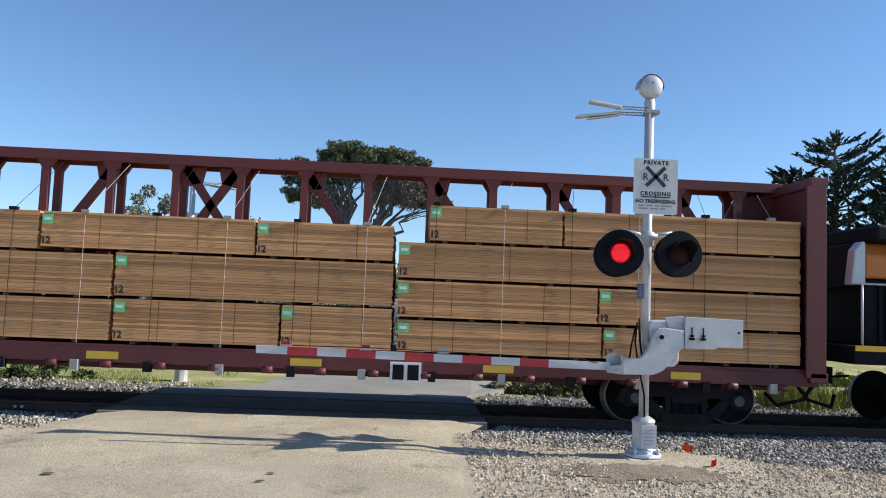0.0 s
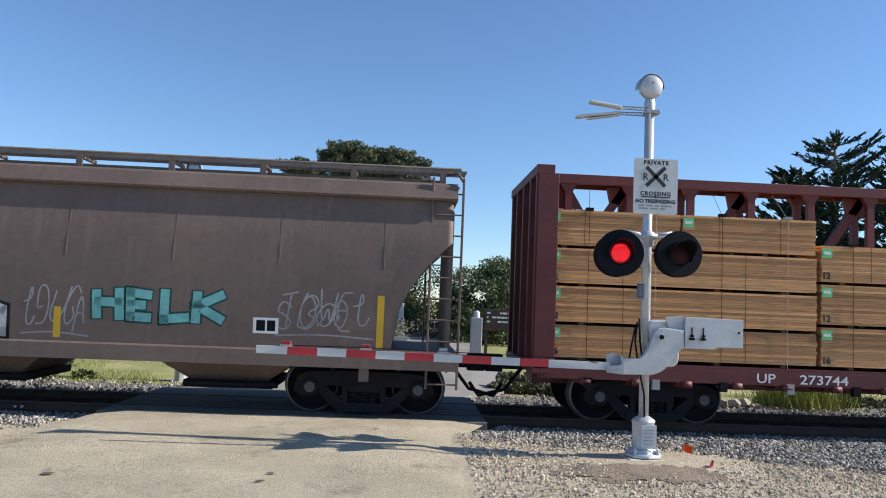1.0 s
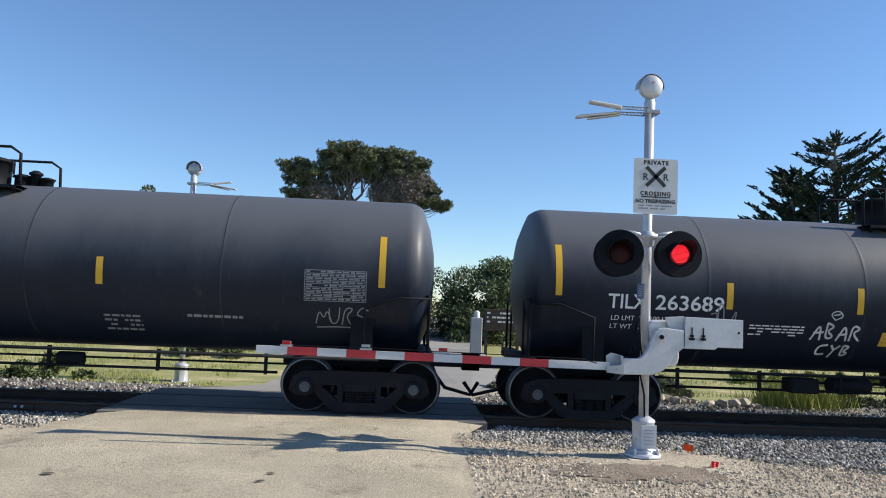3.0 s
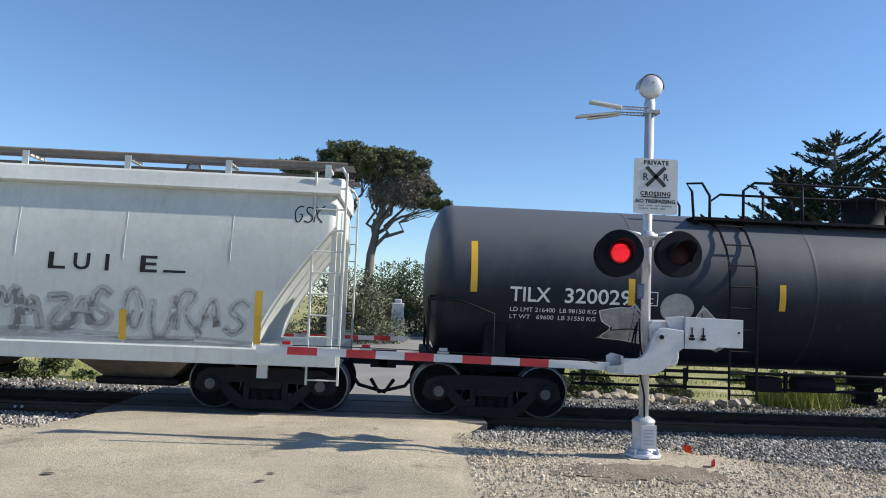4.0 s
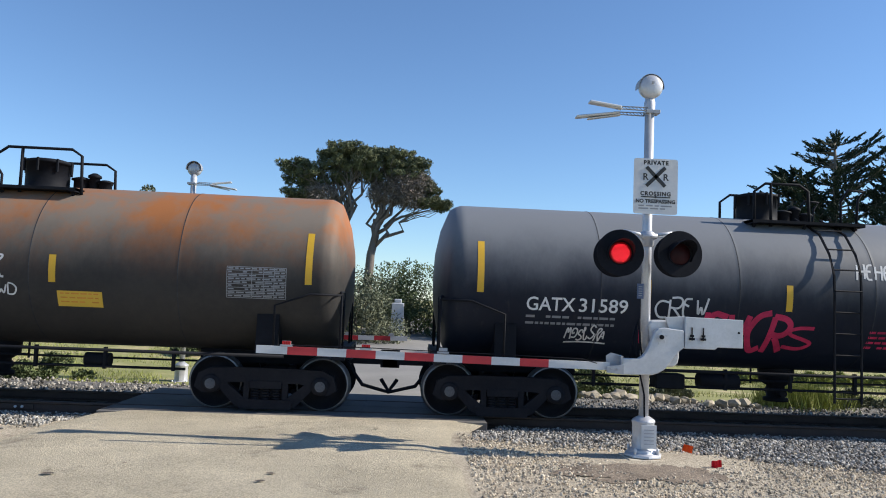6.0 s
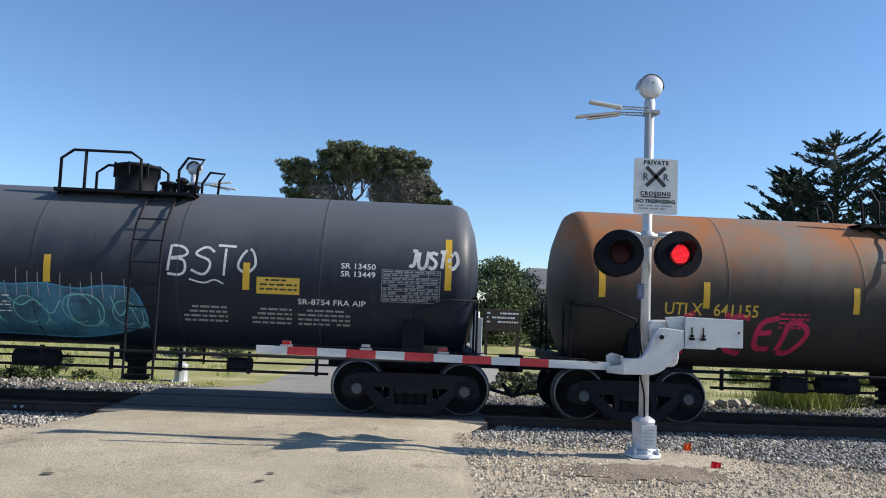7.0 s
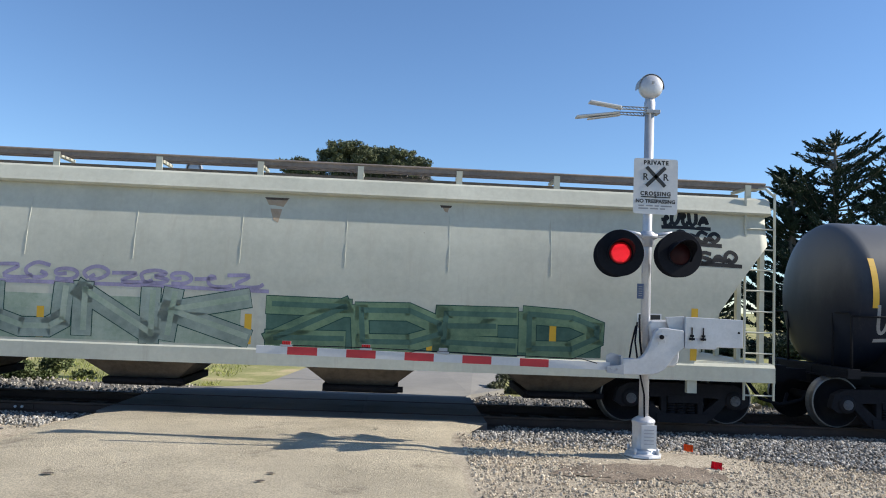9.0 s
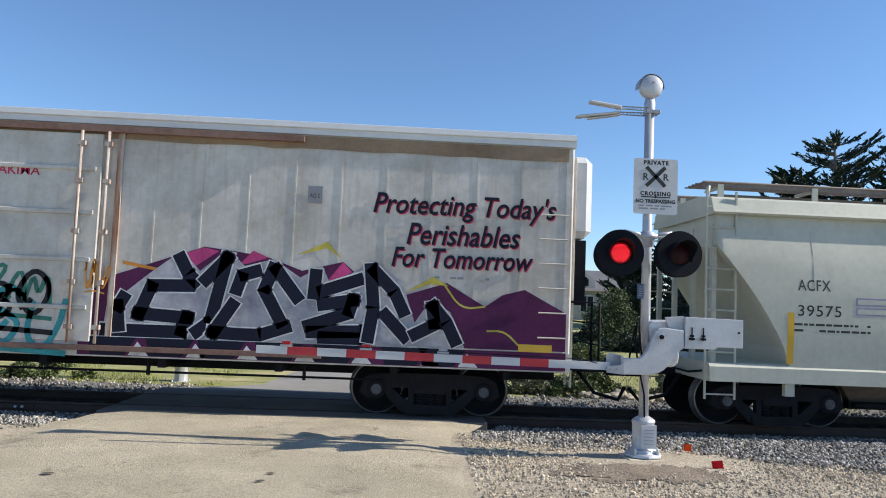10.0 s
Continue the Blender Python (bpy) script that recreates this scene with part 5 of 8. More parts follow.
def signal_head(sig, x, y, z, turn, lit, yaw=0):
    bm = B()
    mf = Matrix.Rotation(radians(90), 4, "X")
    lathe(bm, [(0.16, 0.0), (0.16, 0.012), (0.3, 0.012), (0.305, 0.004), (0.3, -0.008), (0.1, -0.008)], 40, mf, 0, False)
    head = part("signal_head", bm, "black", sig, "black round flasher head with visor", at=pose(x, y, z, 0, 0, turn + yaw))
    bm = B()
    lathe(bm, [(0.16, -0.009), (0.165, -0.1), (0.13, -0.2), (0.05, -0.23), (0.0, -0.23)], 28, mf)
    box(bm, (0, 0.12, -0.2), (0.12, 0.1, 0.1))
    part("lamp_housing", bm, "galv_grey", head, "grey cast lamp housing behind the black disc")
    bm = B()          # visor: a hood that runs out over the lens
    n, rings = 20, []
    for k in range(n + 1):
        a = radians(-35 + 250 * k / n)
        d = 0.06 + 0.24 * max(0.0, math.sin(a)) ** 0.7
        rings.append([bm.verts.new((r * math.cos(a), -q, r * math.sin(a))) for r, q in ((0.158, 0.012), (0.164, d), (0.172, d), (0.168, 0.012))])
    for u, w in zip(rings, rings[1:]):
        for i in range(4):
            bm.faces.new((u[i], u[(i + 1) % 4], w[(i + 1) % 4], w[i]))
    part("visor", bm, "black", head)
    bm = B()
    lathe(bm, [(0.15, -0.02), (0.158, 0.02), (0.148, 0.024), (0.14, -0.02)], 28, mf)
    part("lens_rim", bm, "black", head)
    b = part_of("lamp_board", BOARD, head, pose(0, 0.004, 0, 0, 0, 0 if lit else 180), "red LED lamp that flashes")
    BOARDS.append((b, (0, 0.004, 0), lit))
    return head


def lettered(s, x, z, size, parent, bold=0.0, mat="ink", lift=0.006, spacing=1.0):
    uv, fs = text_verts(s, size, bold, 0, spacing, "CENTER")
    return laid("lettering", uv, fs, x, z, lambda q: 0.0, mat, parent, lift)


def spar(bm, a, b, w, h):
    """A flat bar from a to b, w deep and h high."""
    a, b = Vector(a), Vector(b)
    d = (b - a).normalized()
    side = Vector((0, 1, 0))
    r = Matrix((d, side, d.cross(side))).transposed()
    box(bm, (a + b) / 2, ((b - a).length, w, h), r)


def crossing_signal(at, label, first):
    sig = thing("crossing_signal", at, label, "crossing signal", "crossing signals")
    H = 4.86
    bm = B()
    tube(bm, [(0, 0, 0.45), (0, 0, H - 0.05)], 0.063, 20)
    lathe(bm, [(0.072, H - 0.28), (0.075, H - 0.12), (0.063, H - 0.1)], 20)
    part("mast", bm, "galv", sig, "silver aluminium mast")
    bm = B()
    lathe(bm, [(0.25, 0.0), (0.25, 0.03), (0.19, 0.05), (0.19, 0.08), (0.15, 0.1), (0.15, 0.42), (0.16, 0.44), (0.16, 0.46), (0.1, 0.5), (0.065, 0.52)], 8)
    for k in range(4):
        a = radians(45 + 90 * k)
        tube(bm, [(0.21 * math.cos(a), 0.21 * math.sin(a), 0.03), (0.21 * math.cos(a), 0.21 * math.sin(a), 0.12)], 0.022, 6)
    base = part("base", bm, "galv", sig, "cast junction-box base bolted to the footing", bevel=0.006)
    bm = B()
    box(bm, (0.02, -0.165, 0.27), (0.2, 0.02, 0.3))
    for k in range(5):
        box(bm, (0.02, -0.178, 0.18 + 0.045 * k), (0.13, 0.008, 0.012), mi=1)
    part("cover_plate", bm, ["white", "galv_grey"], base)
    bm = B()
    box(bm, (0.02, -0.02, -0.035), (0.56, 0.5, 0.05))
    part("footing", bm, "pebble", sig, "low wooden footing board", bevel=0.01)
    bm = B()         # bell
    lathe(bm, [(0.0, -0.1), (0.1, -0.095), (0.155, -0.06), (0.165, 0.0), (0.155, 0.04), (0.12, 0.06), (0.05, 0.07), (0.0, 0.07)], 28, Matrix.Translation((0, -0.03, H + 0.085)) @ Matrix.Rotation(radians(90), 4, "X"))
    bell = part("bell", bm, "galv", sig, "round aluminium warning bell")
    bm = B()
    rings = []
    for k in range(19):
        a = radians(-8 + 196 * k / 18)
        rings.append([bm.verts.new((r * math.cos(a), y, H + 0.085 + r * math.sin(a))) for r, y in ((0.168, -0.07), (0.176, -0.07), (0.176, 0.09), (0.168, 0.09))])
    for u, w in zip(rings, rings[1:]):
        for i in range(4):
            bm.faces.new((u[i], u[(i + 1) % 4], w[(i + 1) % 4], w[i]))
    tube(bm, [(0, 0, H - 0.1), (0, 0, H)], 0.05, 12)
    box(bm, (0, -0.13, H + 0.12), (0.03, 0.02, 0.03))
    part("bell_hood", bm, "galv_grey", bell)
    bm = B()         # twin arms of the mast-top luminaire
    z = H - 0.26
    box(bm, (0.03, 0, z), (0.19, 0.16, 0.05))
    for y, dz in ((-0.06, 0.03), (0.06, -0.015)):
        for e in (-0.022, 0.022):
            spar(bm, (-0.05, y, z + dz + e), (-0.48, y, z + dz + e * 0.7), 0.03, 0.01)
        for k in range(8):
            spar(bm, (-0.07 - 0.05 * k, y, z + dz - 0.02), (-0.12 - 0.05 * k, y, z + dz + 0.02), 0.012, 0.008)
    fix = part("luminaire_bracket", bm, "galv_grey", sig, bevel=0.004)
    for a, b in (((-0.42, -0.06, z + 0.03), (-0.85, -0.06, z + 0.085)), ((-0.4, 0.06, z - 0.015), (-1.0, 0.06, z - 0.1))):
        bm = B()
        spar(bm, a, b, 0.13, 0.03)
        spar(bm, Vector(a) - Vector((-0.02, 0, 0.022)), Vector(b) - Vector((-0.16, 0, 0.02)), 0.09, 0.018)
        part("luminaire", bm, "white", fix, bevel=0.008)
    # sign
    sz = 3.57
    bm = B()
    w, h, r = 0.3, 0.375, 0.035
    out = []
    for cx, cz, a0 in ((w - r, h - r, 0), (-w + r, h - r, 90), (-w + r, -h + r, 180), (w - r, -h + r, 270)):
        for k in range(5):
            a = radians(a0 + 22.5 * k)
            out.append((cx + r * math.cos(a), cz + r * math.sin(a)))
    prism(bm, out, 0.0, 0.004)
    sign = part("sign", bm, "white", sig, "white private railroad crossing sign", at=pose(0.07, -0.1, sz, 0, 0, 0))
    lettered("PRIVATE", 0, 0.295, 0.075, sign, 0.004, spacing=1.25)
    bm = B()
    for a in (45, -45):
        box(bm, (0, -0.004, 0.13), (0.36, 0.006, 0.048), Matrix.Rotation(radians(a), 3, "Y"))
    part("crossbuck", bm, "ink", sign)
    lettered("R", -0.14, 0.085, 0.125, sign, 0.003)
    lettered("R", 0.135, 0.085, 0.125, sign, 0.003)
    lettered("CROSSING", 0, -0.125, 0.075, sign, 0.004, spacing=1.2)
    bm = B()
    box(bm, (0, -0.004, -0.145), (0.4, 0.006, 0.014))
    tube(bm, [(0, -0.012, -0.145), (0, 0.0, -0.145)], 0.016, 8)
    part("rule", bm, "ink", sign)
    lettered("NO TRESPASSING", 0, -0.225, 0.068, sign, 0.003)
    bars(-0.23, -0.255, 0.46, 0.075, 2, lambda q: 0.0, "faint", sign, 4, 0.6)
    for z in (sz + 0.2, sz - 0.2):
        bm = B()
        box(bm, (0.02, -0.05, z), (0.2, 0.09, 0.03))
        part("sign_bracket", bm, "galv_grey", sig)
    # lights: two heads each way on a cross arm
    zl = 2.68
    bm = B()
    for y, xa, xb in ((-0.1, -0.36, 0.3), (0.12, -0.3, 0.44)):        # curved conduits out to the heads
        tube(bm, [(xa, y * 1.2, zl + 0.27), (xa * 0.4, y, zl + 0.24), (-0.05, y * 0.6, zl + 0.18), (0.05, y * 0.6, zl + 0.18), (xb * 0.4, y, zl + 0.24), (xb, y * 1.2, zl + 0.27)], 0.024, 8)
        for x in (xa, xb):
            tube(bm, [(x, y * 1.2, zl + 0.27), (x * 1.12, y * 1.6, zl + 0.12), (x * 1.06, y * 1.8, zl - 0.16)], 0.022, 8)
    lathe(bm, [(0.068, zl + 0.08), (0.095, zl + 0.1), (0.095, zl + 0.17), (0.11, zl + 0.19), (0.11, zl + 0.26), (0.07, zl + 0.29)], 12)
    tube(bm, [(-0.1, -0.1, zl + 0.22), (0.1, -0.1, zl + 0.22)], 0.035, 8)
    part("cross_arm", bm, "galv", sig, "silver cross arm with cable conduits")
    for s in (-1, 1):
        lit = (s < 0) == first
        signal_head(sig, 0.34 if s > 0 else -0.447, -0.3, 2.65 + 0.008 * s, 0, lit, -6 if s < 0 else 3)
        signal_head(sig, 0.53 if s > 0 else -0.325, 0.34, 2.67 + 0.015 * s, 180, not lit, -14)
    # gate mechanism
    bm = B()
    prism(bm, [(0.02, 1.74), (0.06, 1.78), (0.28, 1.79), (0.37, 1.76), (0.43, 1.69), (0.44, 1.3), (0.42, 1.22), (0.37, 1.175), (0.26, 1.17), (0.06, 1.4)], -0.08, 0.2)
    mech = part("gate_mechanism", bm, "galv", sig, "grey cast gate-arm mechanism", bevel=0.02)
    bm = B()
    tube(bm, [(-0.12, -0.04, 1.75), (-0.16, -0.08, 1.5), (-0.12, -0.1, 1.2), (-0.02, -0.07, 0.8), (-0.01, -0.07, 0.5)], 0.012, 6)
    tube(bm, [(-0.1, -0.06, 1.8), (-0.1, -0.1, 1.5), (-0.06, -0.1, 1.25)], 0.014, 6)
    tube(bm, [(-0.14, -0.04, 1.7), (-0.2, -0.06, 1.45), (-0.24, -0.1, 1.25)], 0.012, 6)
    part("cable", bm, "black", sig, "black cable loops")
    bm = B()
    box(bm, (-0.1, -0.07, 2.16), (0.085, 0.012, 0.2), mi=0)
    for k in range(5):
        box(bm, (-0.1, -0.078, 2.1 + 0.03 * k), (0.05, 0.004, 0.01), mi=1)
    part("plaque", bm, ["plaque", "faint"], sig, "small blue sign plate")
    return sig


def gate(sig):
    """Lowered gate arm with its counterweight; lies in front of the mast."""
    y = -0.2
    bm = B()
    prism(bm, [(-0.37, 1.28), (-0.16, 1.28), (-0.1, 1.32), (-0.06, 1.37), (-0.02, 1.45), (0.01, 1.53), (0.05, 1.64), (0.1, 1.68), (0.2, 1.69), (0.33, 1.675), (0.43, 1.67), (0.44, 1.44), (0.39, 1.405), (0.34, 1.35), (0.29, 1.28), (0.24, 1.21), (0.17, 1.14), (0.1, 1.1), (0.02, 1.075), (-0.37, 1.07)], y - 0.05, y + 0.04)
    arm = part("gate_arm", bm, "galv", sig, "lowered gate arm, red and white striped", bevel=0.01)
    bm = B()
    prism(bm, [(0.22, 1.83), (0.47, 1.85), (0.47, 1.43), (0.36, 1.5), (0.26, 1.7)], y + 0.05, y + 0.09)
    prism(bm, [(0.46, 1.845), (1.23, 1.83), (1.23, 1.46), (0.89, 1.46), (0.86, 1.43), (0.45, 1.43)], y - 0.03, y + 0.045)
    weight = part("counterweight", bm, "galv", arm, bevel=0.006)
    for x in (0.54, 0.69):
        bm = B()
        tube(bm, [(x, y - 0.05, 1.54), (x, y - 0.05, 1.71)], 0.009, 6)
        box(bm, (x, y - 0.05, 1.56), (0.06, 0.04, 0.03))
        box(bm, (x, y - 0.05, 1.6), (0.04, 0.035, 0.03))
        part("weight_bolt", bm, "dark_steel", arm)
    bm = B()
    tube(bm, [(1.17, y - 0.035, 1.66), (1.17, y, 1.66)], 0.016, 8)
    part("weight_bolt", bm, "dark_steel", arm)
    bm = B()
    tube(bm, [(0.125, y - 0.08, 1.57), (0.125, y, 1.57)], 0.045, 12)
    for k in range(6):
        a = k * math.pi / 3 + 0.3
        tube(bm, [(0.125 + 0.08 * math.cos(a), y - 0.065, 1.57 + 0.08 * math.sin(a)), (0.125 + 0.08 * math.cos(a), y, 1.57 + 0.08 * math.sin(a))], 0.013, 6)
    tube(bm, [(0.125, y - 0.056, 1.57), (0.125, y, 1.57)], 0.06, 20)
    part("pivot", bm, "galv", arm)
    bm = B()
    tube(bm, [(0.125, y - 0.1, 1.57), (0.125, y - 0.07, 1.57)], 0.03, 10)
    part("pivot_nut", bm, "dark_steel", arm)
    bm = B()
    for dy in (-0.06, 0.05):
        prism(bm, [(-0.56, 1.1), (-0.56, 1.3), (-0.5, 1.34), (-0.36, 1.31), (-0.36, 1.07)] if dy > 0 else [(-0.58, 1.09), (-0.58, 1.17), (-0.36, 1.2), (-0.36, 1.07)], y + dy - 0.008, y + dy + 0.008)
    box(bm, (-0.38, y, 1.19), (0.03, 0.12, 0.23))
    for x in (-0.52, -0.44):
        tube(bm, [(x, y - 0.085, 1.14), (x, y + 0.07, 1.14)], 0.013, 6)
    part("arm_clamp", bm, "galv_grey", arm)
    # the boards of the arm, tip to root
    x, z = -5.075, 1.222
    slope = -0.008
    widths = [0.392, 0.378] + [0.369, 0.375] * 4 + [0.8]
    for i, w in enumerate(widths):
        bm = B()
        box(bm, (x + w / 2, y, z + slope * (x + w / 2 + 5.06) - 0.002 * i), (w, 0.035, 0.1), Matrix.Rotation(-math.atan(slope) * 1.0, 3, "Y"))
        part("arm_stripe", bm, "red" if i % 2 and i < 10 else "white", arm, "red reflective stripe" if i % 2 and i < 10 else "white reflective stripe")
        x += w
    bm = B()
    tube(bm, [(-4.7, y - 0.02, 1.285), (-3.7, y - 0.02, 1.29), (-2.7, y - 0.02, 1.275), (-0.9, y - 0.03, 1.25), (-0.7, y - 0.03, 1.2)], 0.006, 5)
    part("lamp_wire", bm, "black", arm)
    for x, lit, steady in ((-4.7, True, True), (-3.69, True, False), (-2.7, False, False)):
        gl = thing_lamp(arm, x, y, 1.27 - 0.008 * (x + 5.06), lit, steady)
    return arm


def thing_lamp(arm, x, y, z, lit, steady):
    bm = B()
    box(bm, (0, 0, 0.012), (0.15, 0.06, 0.025), mi=1)
    box(bm, (0, 0.012, 0.045), (0.11, 0.02, 0.05), mi=1)
    for k in range(5):
        box(bm, (-0.044 + 0.022 * k, -0.006, 0.045), (0.018, 0.022, 0.045), mi=0)
    b = part("gate_lamp", bm, ["lamp_on", "galv_grey"], arm, "small red lamp on the gate arm", at=pose(x, y, z, 0, 0, 0 if lit else 180))
    if not steady:
        BOARDS.append((b, (x, y, z), lit))
    return b


near_signal = crossing_signal(pose(3.21, 9.68, 0), "silver crossing signal with flashing red lights and lowered gate", True)
gate(near_signal)
far_signal = crossing_signal(pose(-5.0, 17.03, -0.2, 0, 0, 180), "silver crossing signal beyond the track, seen from behind", True)
gate(far_signal)


# ---- plants ----
def leaf_mesh(name, centres, radii, count, size, mat, seed, flat=0.6, droop=0.0, aspect=2.2):
    """Many small leaf blades filling soft clumps of uneven shape."""
    rs = np.random.RandomState(seed)
    centres, radii = np.asarray(centres, float), np.asarray(radii, float)
    if radii.ndim == 1:
        radii = np.stack([radii, radii, radii * flat], 1)
    w = (radii.prod(1)) ** 0.67
    idx = rs.choice(len(centres), count, p=w / w.sum())
    d = rs.normal(size=(count, 3))
    d /= np.linalg.norm(d, axis=1)[:, None]
    rad = rs.uniform(0.25, 1.0, count) ** 0.5 * rs.uniform(0.8, 1.12, count)
    pos = centres[idx] + d * rad[:, None] * radii[idx]
    a = rs.normal(size=(count, 3)) + d * 0.8
    a[:, 2] -= droop
    a /= np.linalg.norm(a, axis=1)[:, None]
    b = np.cross(a, rs.normal(size=(count, 3)))
    b /= np.linalg.norm(b, axis=1)[:, None]
    s = size * rs.uniform(0.5, 1.3, (count, 1))
    a, b = a * s * aspect / 2, b * s / 2
    v = np.stack([pos - a, pos + b, pos + a, pos - b], 1).reshape(-1, 3)
    f = (np.arange(count) * 4)[:, None] + np.arange(4)[None]
    me = bpy.data.meshes.new(name)
    me.from_pydata(v.tolist(), [], f.tolist())
    me.materials.append(M[mat])
    return me


def limb(bm, a, b, r0, r1, seed, bend=0.15, n=6):
    rnd = random.Random(seed)
    a, b = Vector(a), Vector(b)
    L = (b - a).length
    pts = []
    for k in range(n + 1):
        u = k / n
        j = Vector((rnd.uniform(-1, 1), rnd.uniform(-1, 1), rnd.uniform(-0.5, 0.8))) * bend * L * math.sin(math.pi * u) * 0.4
        pts.append(a.lerp(b, u) + j)
    tube(bm, pts, [r0 + (r1 - r0) * k / n for k in range(n + 1)], 7)
    return pts


def big_pine(x, y):
    tree = thing("pine_tree", pose(x, y, 0.8), "tall umbrella pine with dark flat crown and bare grey limbs", "tree")
    tops = [((-1.75, 0.3, 8.6), 0.75), ((-1.1, -0.2, 8.75), 0.8), ((-0.4, 0.2, 8.8), 0.8), ((0.25, 0, 8.6), 0.8), ((0.9, 0.3, 8.5), 0.8), ((1.6, -0.2, 8.6), 0.8), ((2.2, 0.2, 8.5), 0.8), ((2.75, 0, 8.2), 0.7),
            ((-1.6, 0, 8.0), 0.8), ((-0.8, 0.4, 8.1), 0.8), ((0.0, -0.2, 8.0), 0.7), ((0.9, 0, 7.8), 0.8), ((1.7, 0.3, 7.8), 0.8), ((2.5, -0.3, 7.7), 0.8), ((3.2, 0.2, 7.4), 0.7), ((-1.5, 0.2, 7.3), 0.6),
            ((-3.55, 0, 7.8), 0.65), ((-3.0, 0.3, 7.9), 0.7), ((-2.5, -0.2, 7.6), 0.7), ((-3.2, 0.2, 7.2), 0.7), ((-2.5, 0.1, 7.0), 0.6), ((-3.3, 0, 6.4), 0.7), ((-2.5, 0.3, 6.3), 0.7),
            ((0.5, 0, 8.75), 0.8), ((1.2, 0.3, 8.7), 0.8), ((0.2, -0.3, 8.2), 0.75), ((0.5, 0.2, 7.5), 0.6), ((-0.5, 0.3, 7.4), 0.55), ((1.9, -0.2, 8.1), 0.7), ((1.3, 0.2, 7.0), 0.5), ((3.6, 0.1, 6.9), 0.5), ((3.4, -0.2, 6.2), 0.5), ((4.2, 0.2, 6.2), 0.6)]
    bm = B()
    t1 = limb(bm, (-0.6, 0, -0.5), (-0.7, 0.1, 5.6), 0.34, 0.2, 1, 0.06)
    t2 = limb(bm, (0.3, 0.3, -0.5), (0.9, 0.2, 5.3), 0.3, 0.18, 2, 0.06)
    part("trunk", bm, "bark", tree, "grey leaning trunk")
    for i, (c, r) in enumerate(tops):
        bm = B()
        src = Vector((-0.7, 0.1, 5.4)) if c[0] < 0.3 else Vector((0.9, 0.2, 5.1))
        src = src + Vector((0, 0, -1.2 * (i % 3) / 2))
        pts = limb(bm, src, c, 0.11, 0.025, 10 + i, 0.3)
        for k in range(7):
            q = Vector(pts[3 + k % 3])
            limb(bm, q, Vector(c) + Vector((random.Random(i * 9 + k).uniform(-1, 1) * r, random.Random(i * 9 + k + 1).uniform(-1, 1) * r, random.Random(i * 9 + k + 2).uniform(-0.7, 0.4) * r)), 0.028, 0.008, i * 31 + k, 0.3, 4)
        part("limb", bm, "bark", tree)
    sub = []
    rnd = random.Random(8)
    for c, r in tops:
        for k in range(30):
            d = Vector((rnd.gauss(0, 1), rnd.gauss(0, 1), rnd.gauss(0, 0.7)))
            d = d.normalized() * rnd.uniform(0.35, 1.05) * r
            sub.append(((c[0] + d.x * 1.1, c[1] + d.y, c[2] + d.z * 0.65), rnd.uniform(0.12, 0.3)))
    part_of("crown", leaf_mesh("crown", [c for c, r in sub], [r for c, r in sub], 105000, 0.045, "pine", 5, 0.75, -0.3, 3.4), tree, label="dark green needle clumps")
    part_of("dry_twig", leaf_mesh("dry_twig", [(2.2, 0, 7.2), (3.0, 0, 7.2), (1.3, 0, 6.6), (-2.0, 0, 6.4), (2.6, 0, 6.5)], [1.1, 0.9, 1.0, 1.0, 1.0], 20000, 0.035, "twig", 6, 0.7, aspect=6), tree, label="bare grey twigs")
    return tree


def spray_mesh(name, sprays, count, size, mat, seed):
    """Narrow needle blades set close along tapering foliage sprays."""
    rs = np.random.RandomState(seed)
    p0, d0, ln = np.array([tuple(p) for p, d, l in sprays]), np.array([tuple(d) for p, d, l in sprays]), np.array([l for p, d, l in sprays])
    idx = rs.choice(len(sprays), count, p=ln / ln.sum())
    u = rs.rand(count) ** 0.9
    pos = p0[idx] + d0[idx] * (ln[idx] * u)[:, None] + rs.normal(size=(count, 3)) * (0.06 * (1.05 - u))[:, None]
    a = d0[idx] + rs.normal(size=(count, 3)) * 0.4
    a /= np.linalg.norm(a, axis=1)[:, None]
    b = np.cross(a, rs.normal(size=(count, 3)))
    b /= np.linalg.norm(b, axis=1)[:, None]
    sc = size * rs.uniform(0.6, 1.4, (count, 1))
    a, b = a * sc * 3.2, b * sc
    v = np.stack([pos - a, pos + b, pos + a, pos - b], 1).reshape(-1, 3)
    f = (np.arange(count) * 4)[:, None] + np.arange(4)[None]
    me = bpy.data.meshes.new(name)
    me.from_pydata(v.tolist(), [], f.tolist())
    me.materials.append(M[mat])
    return me


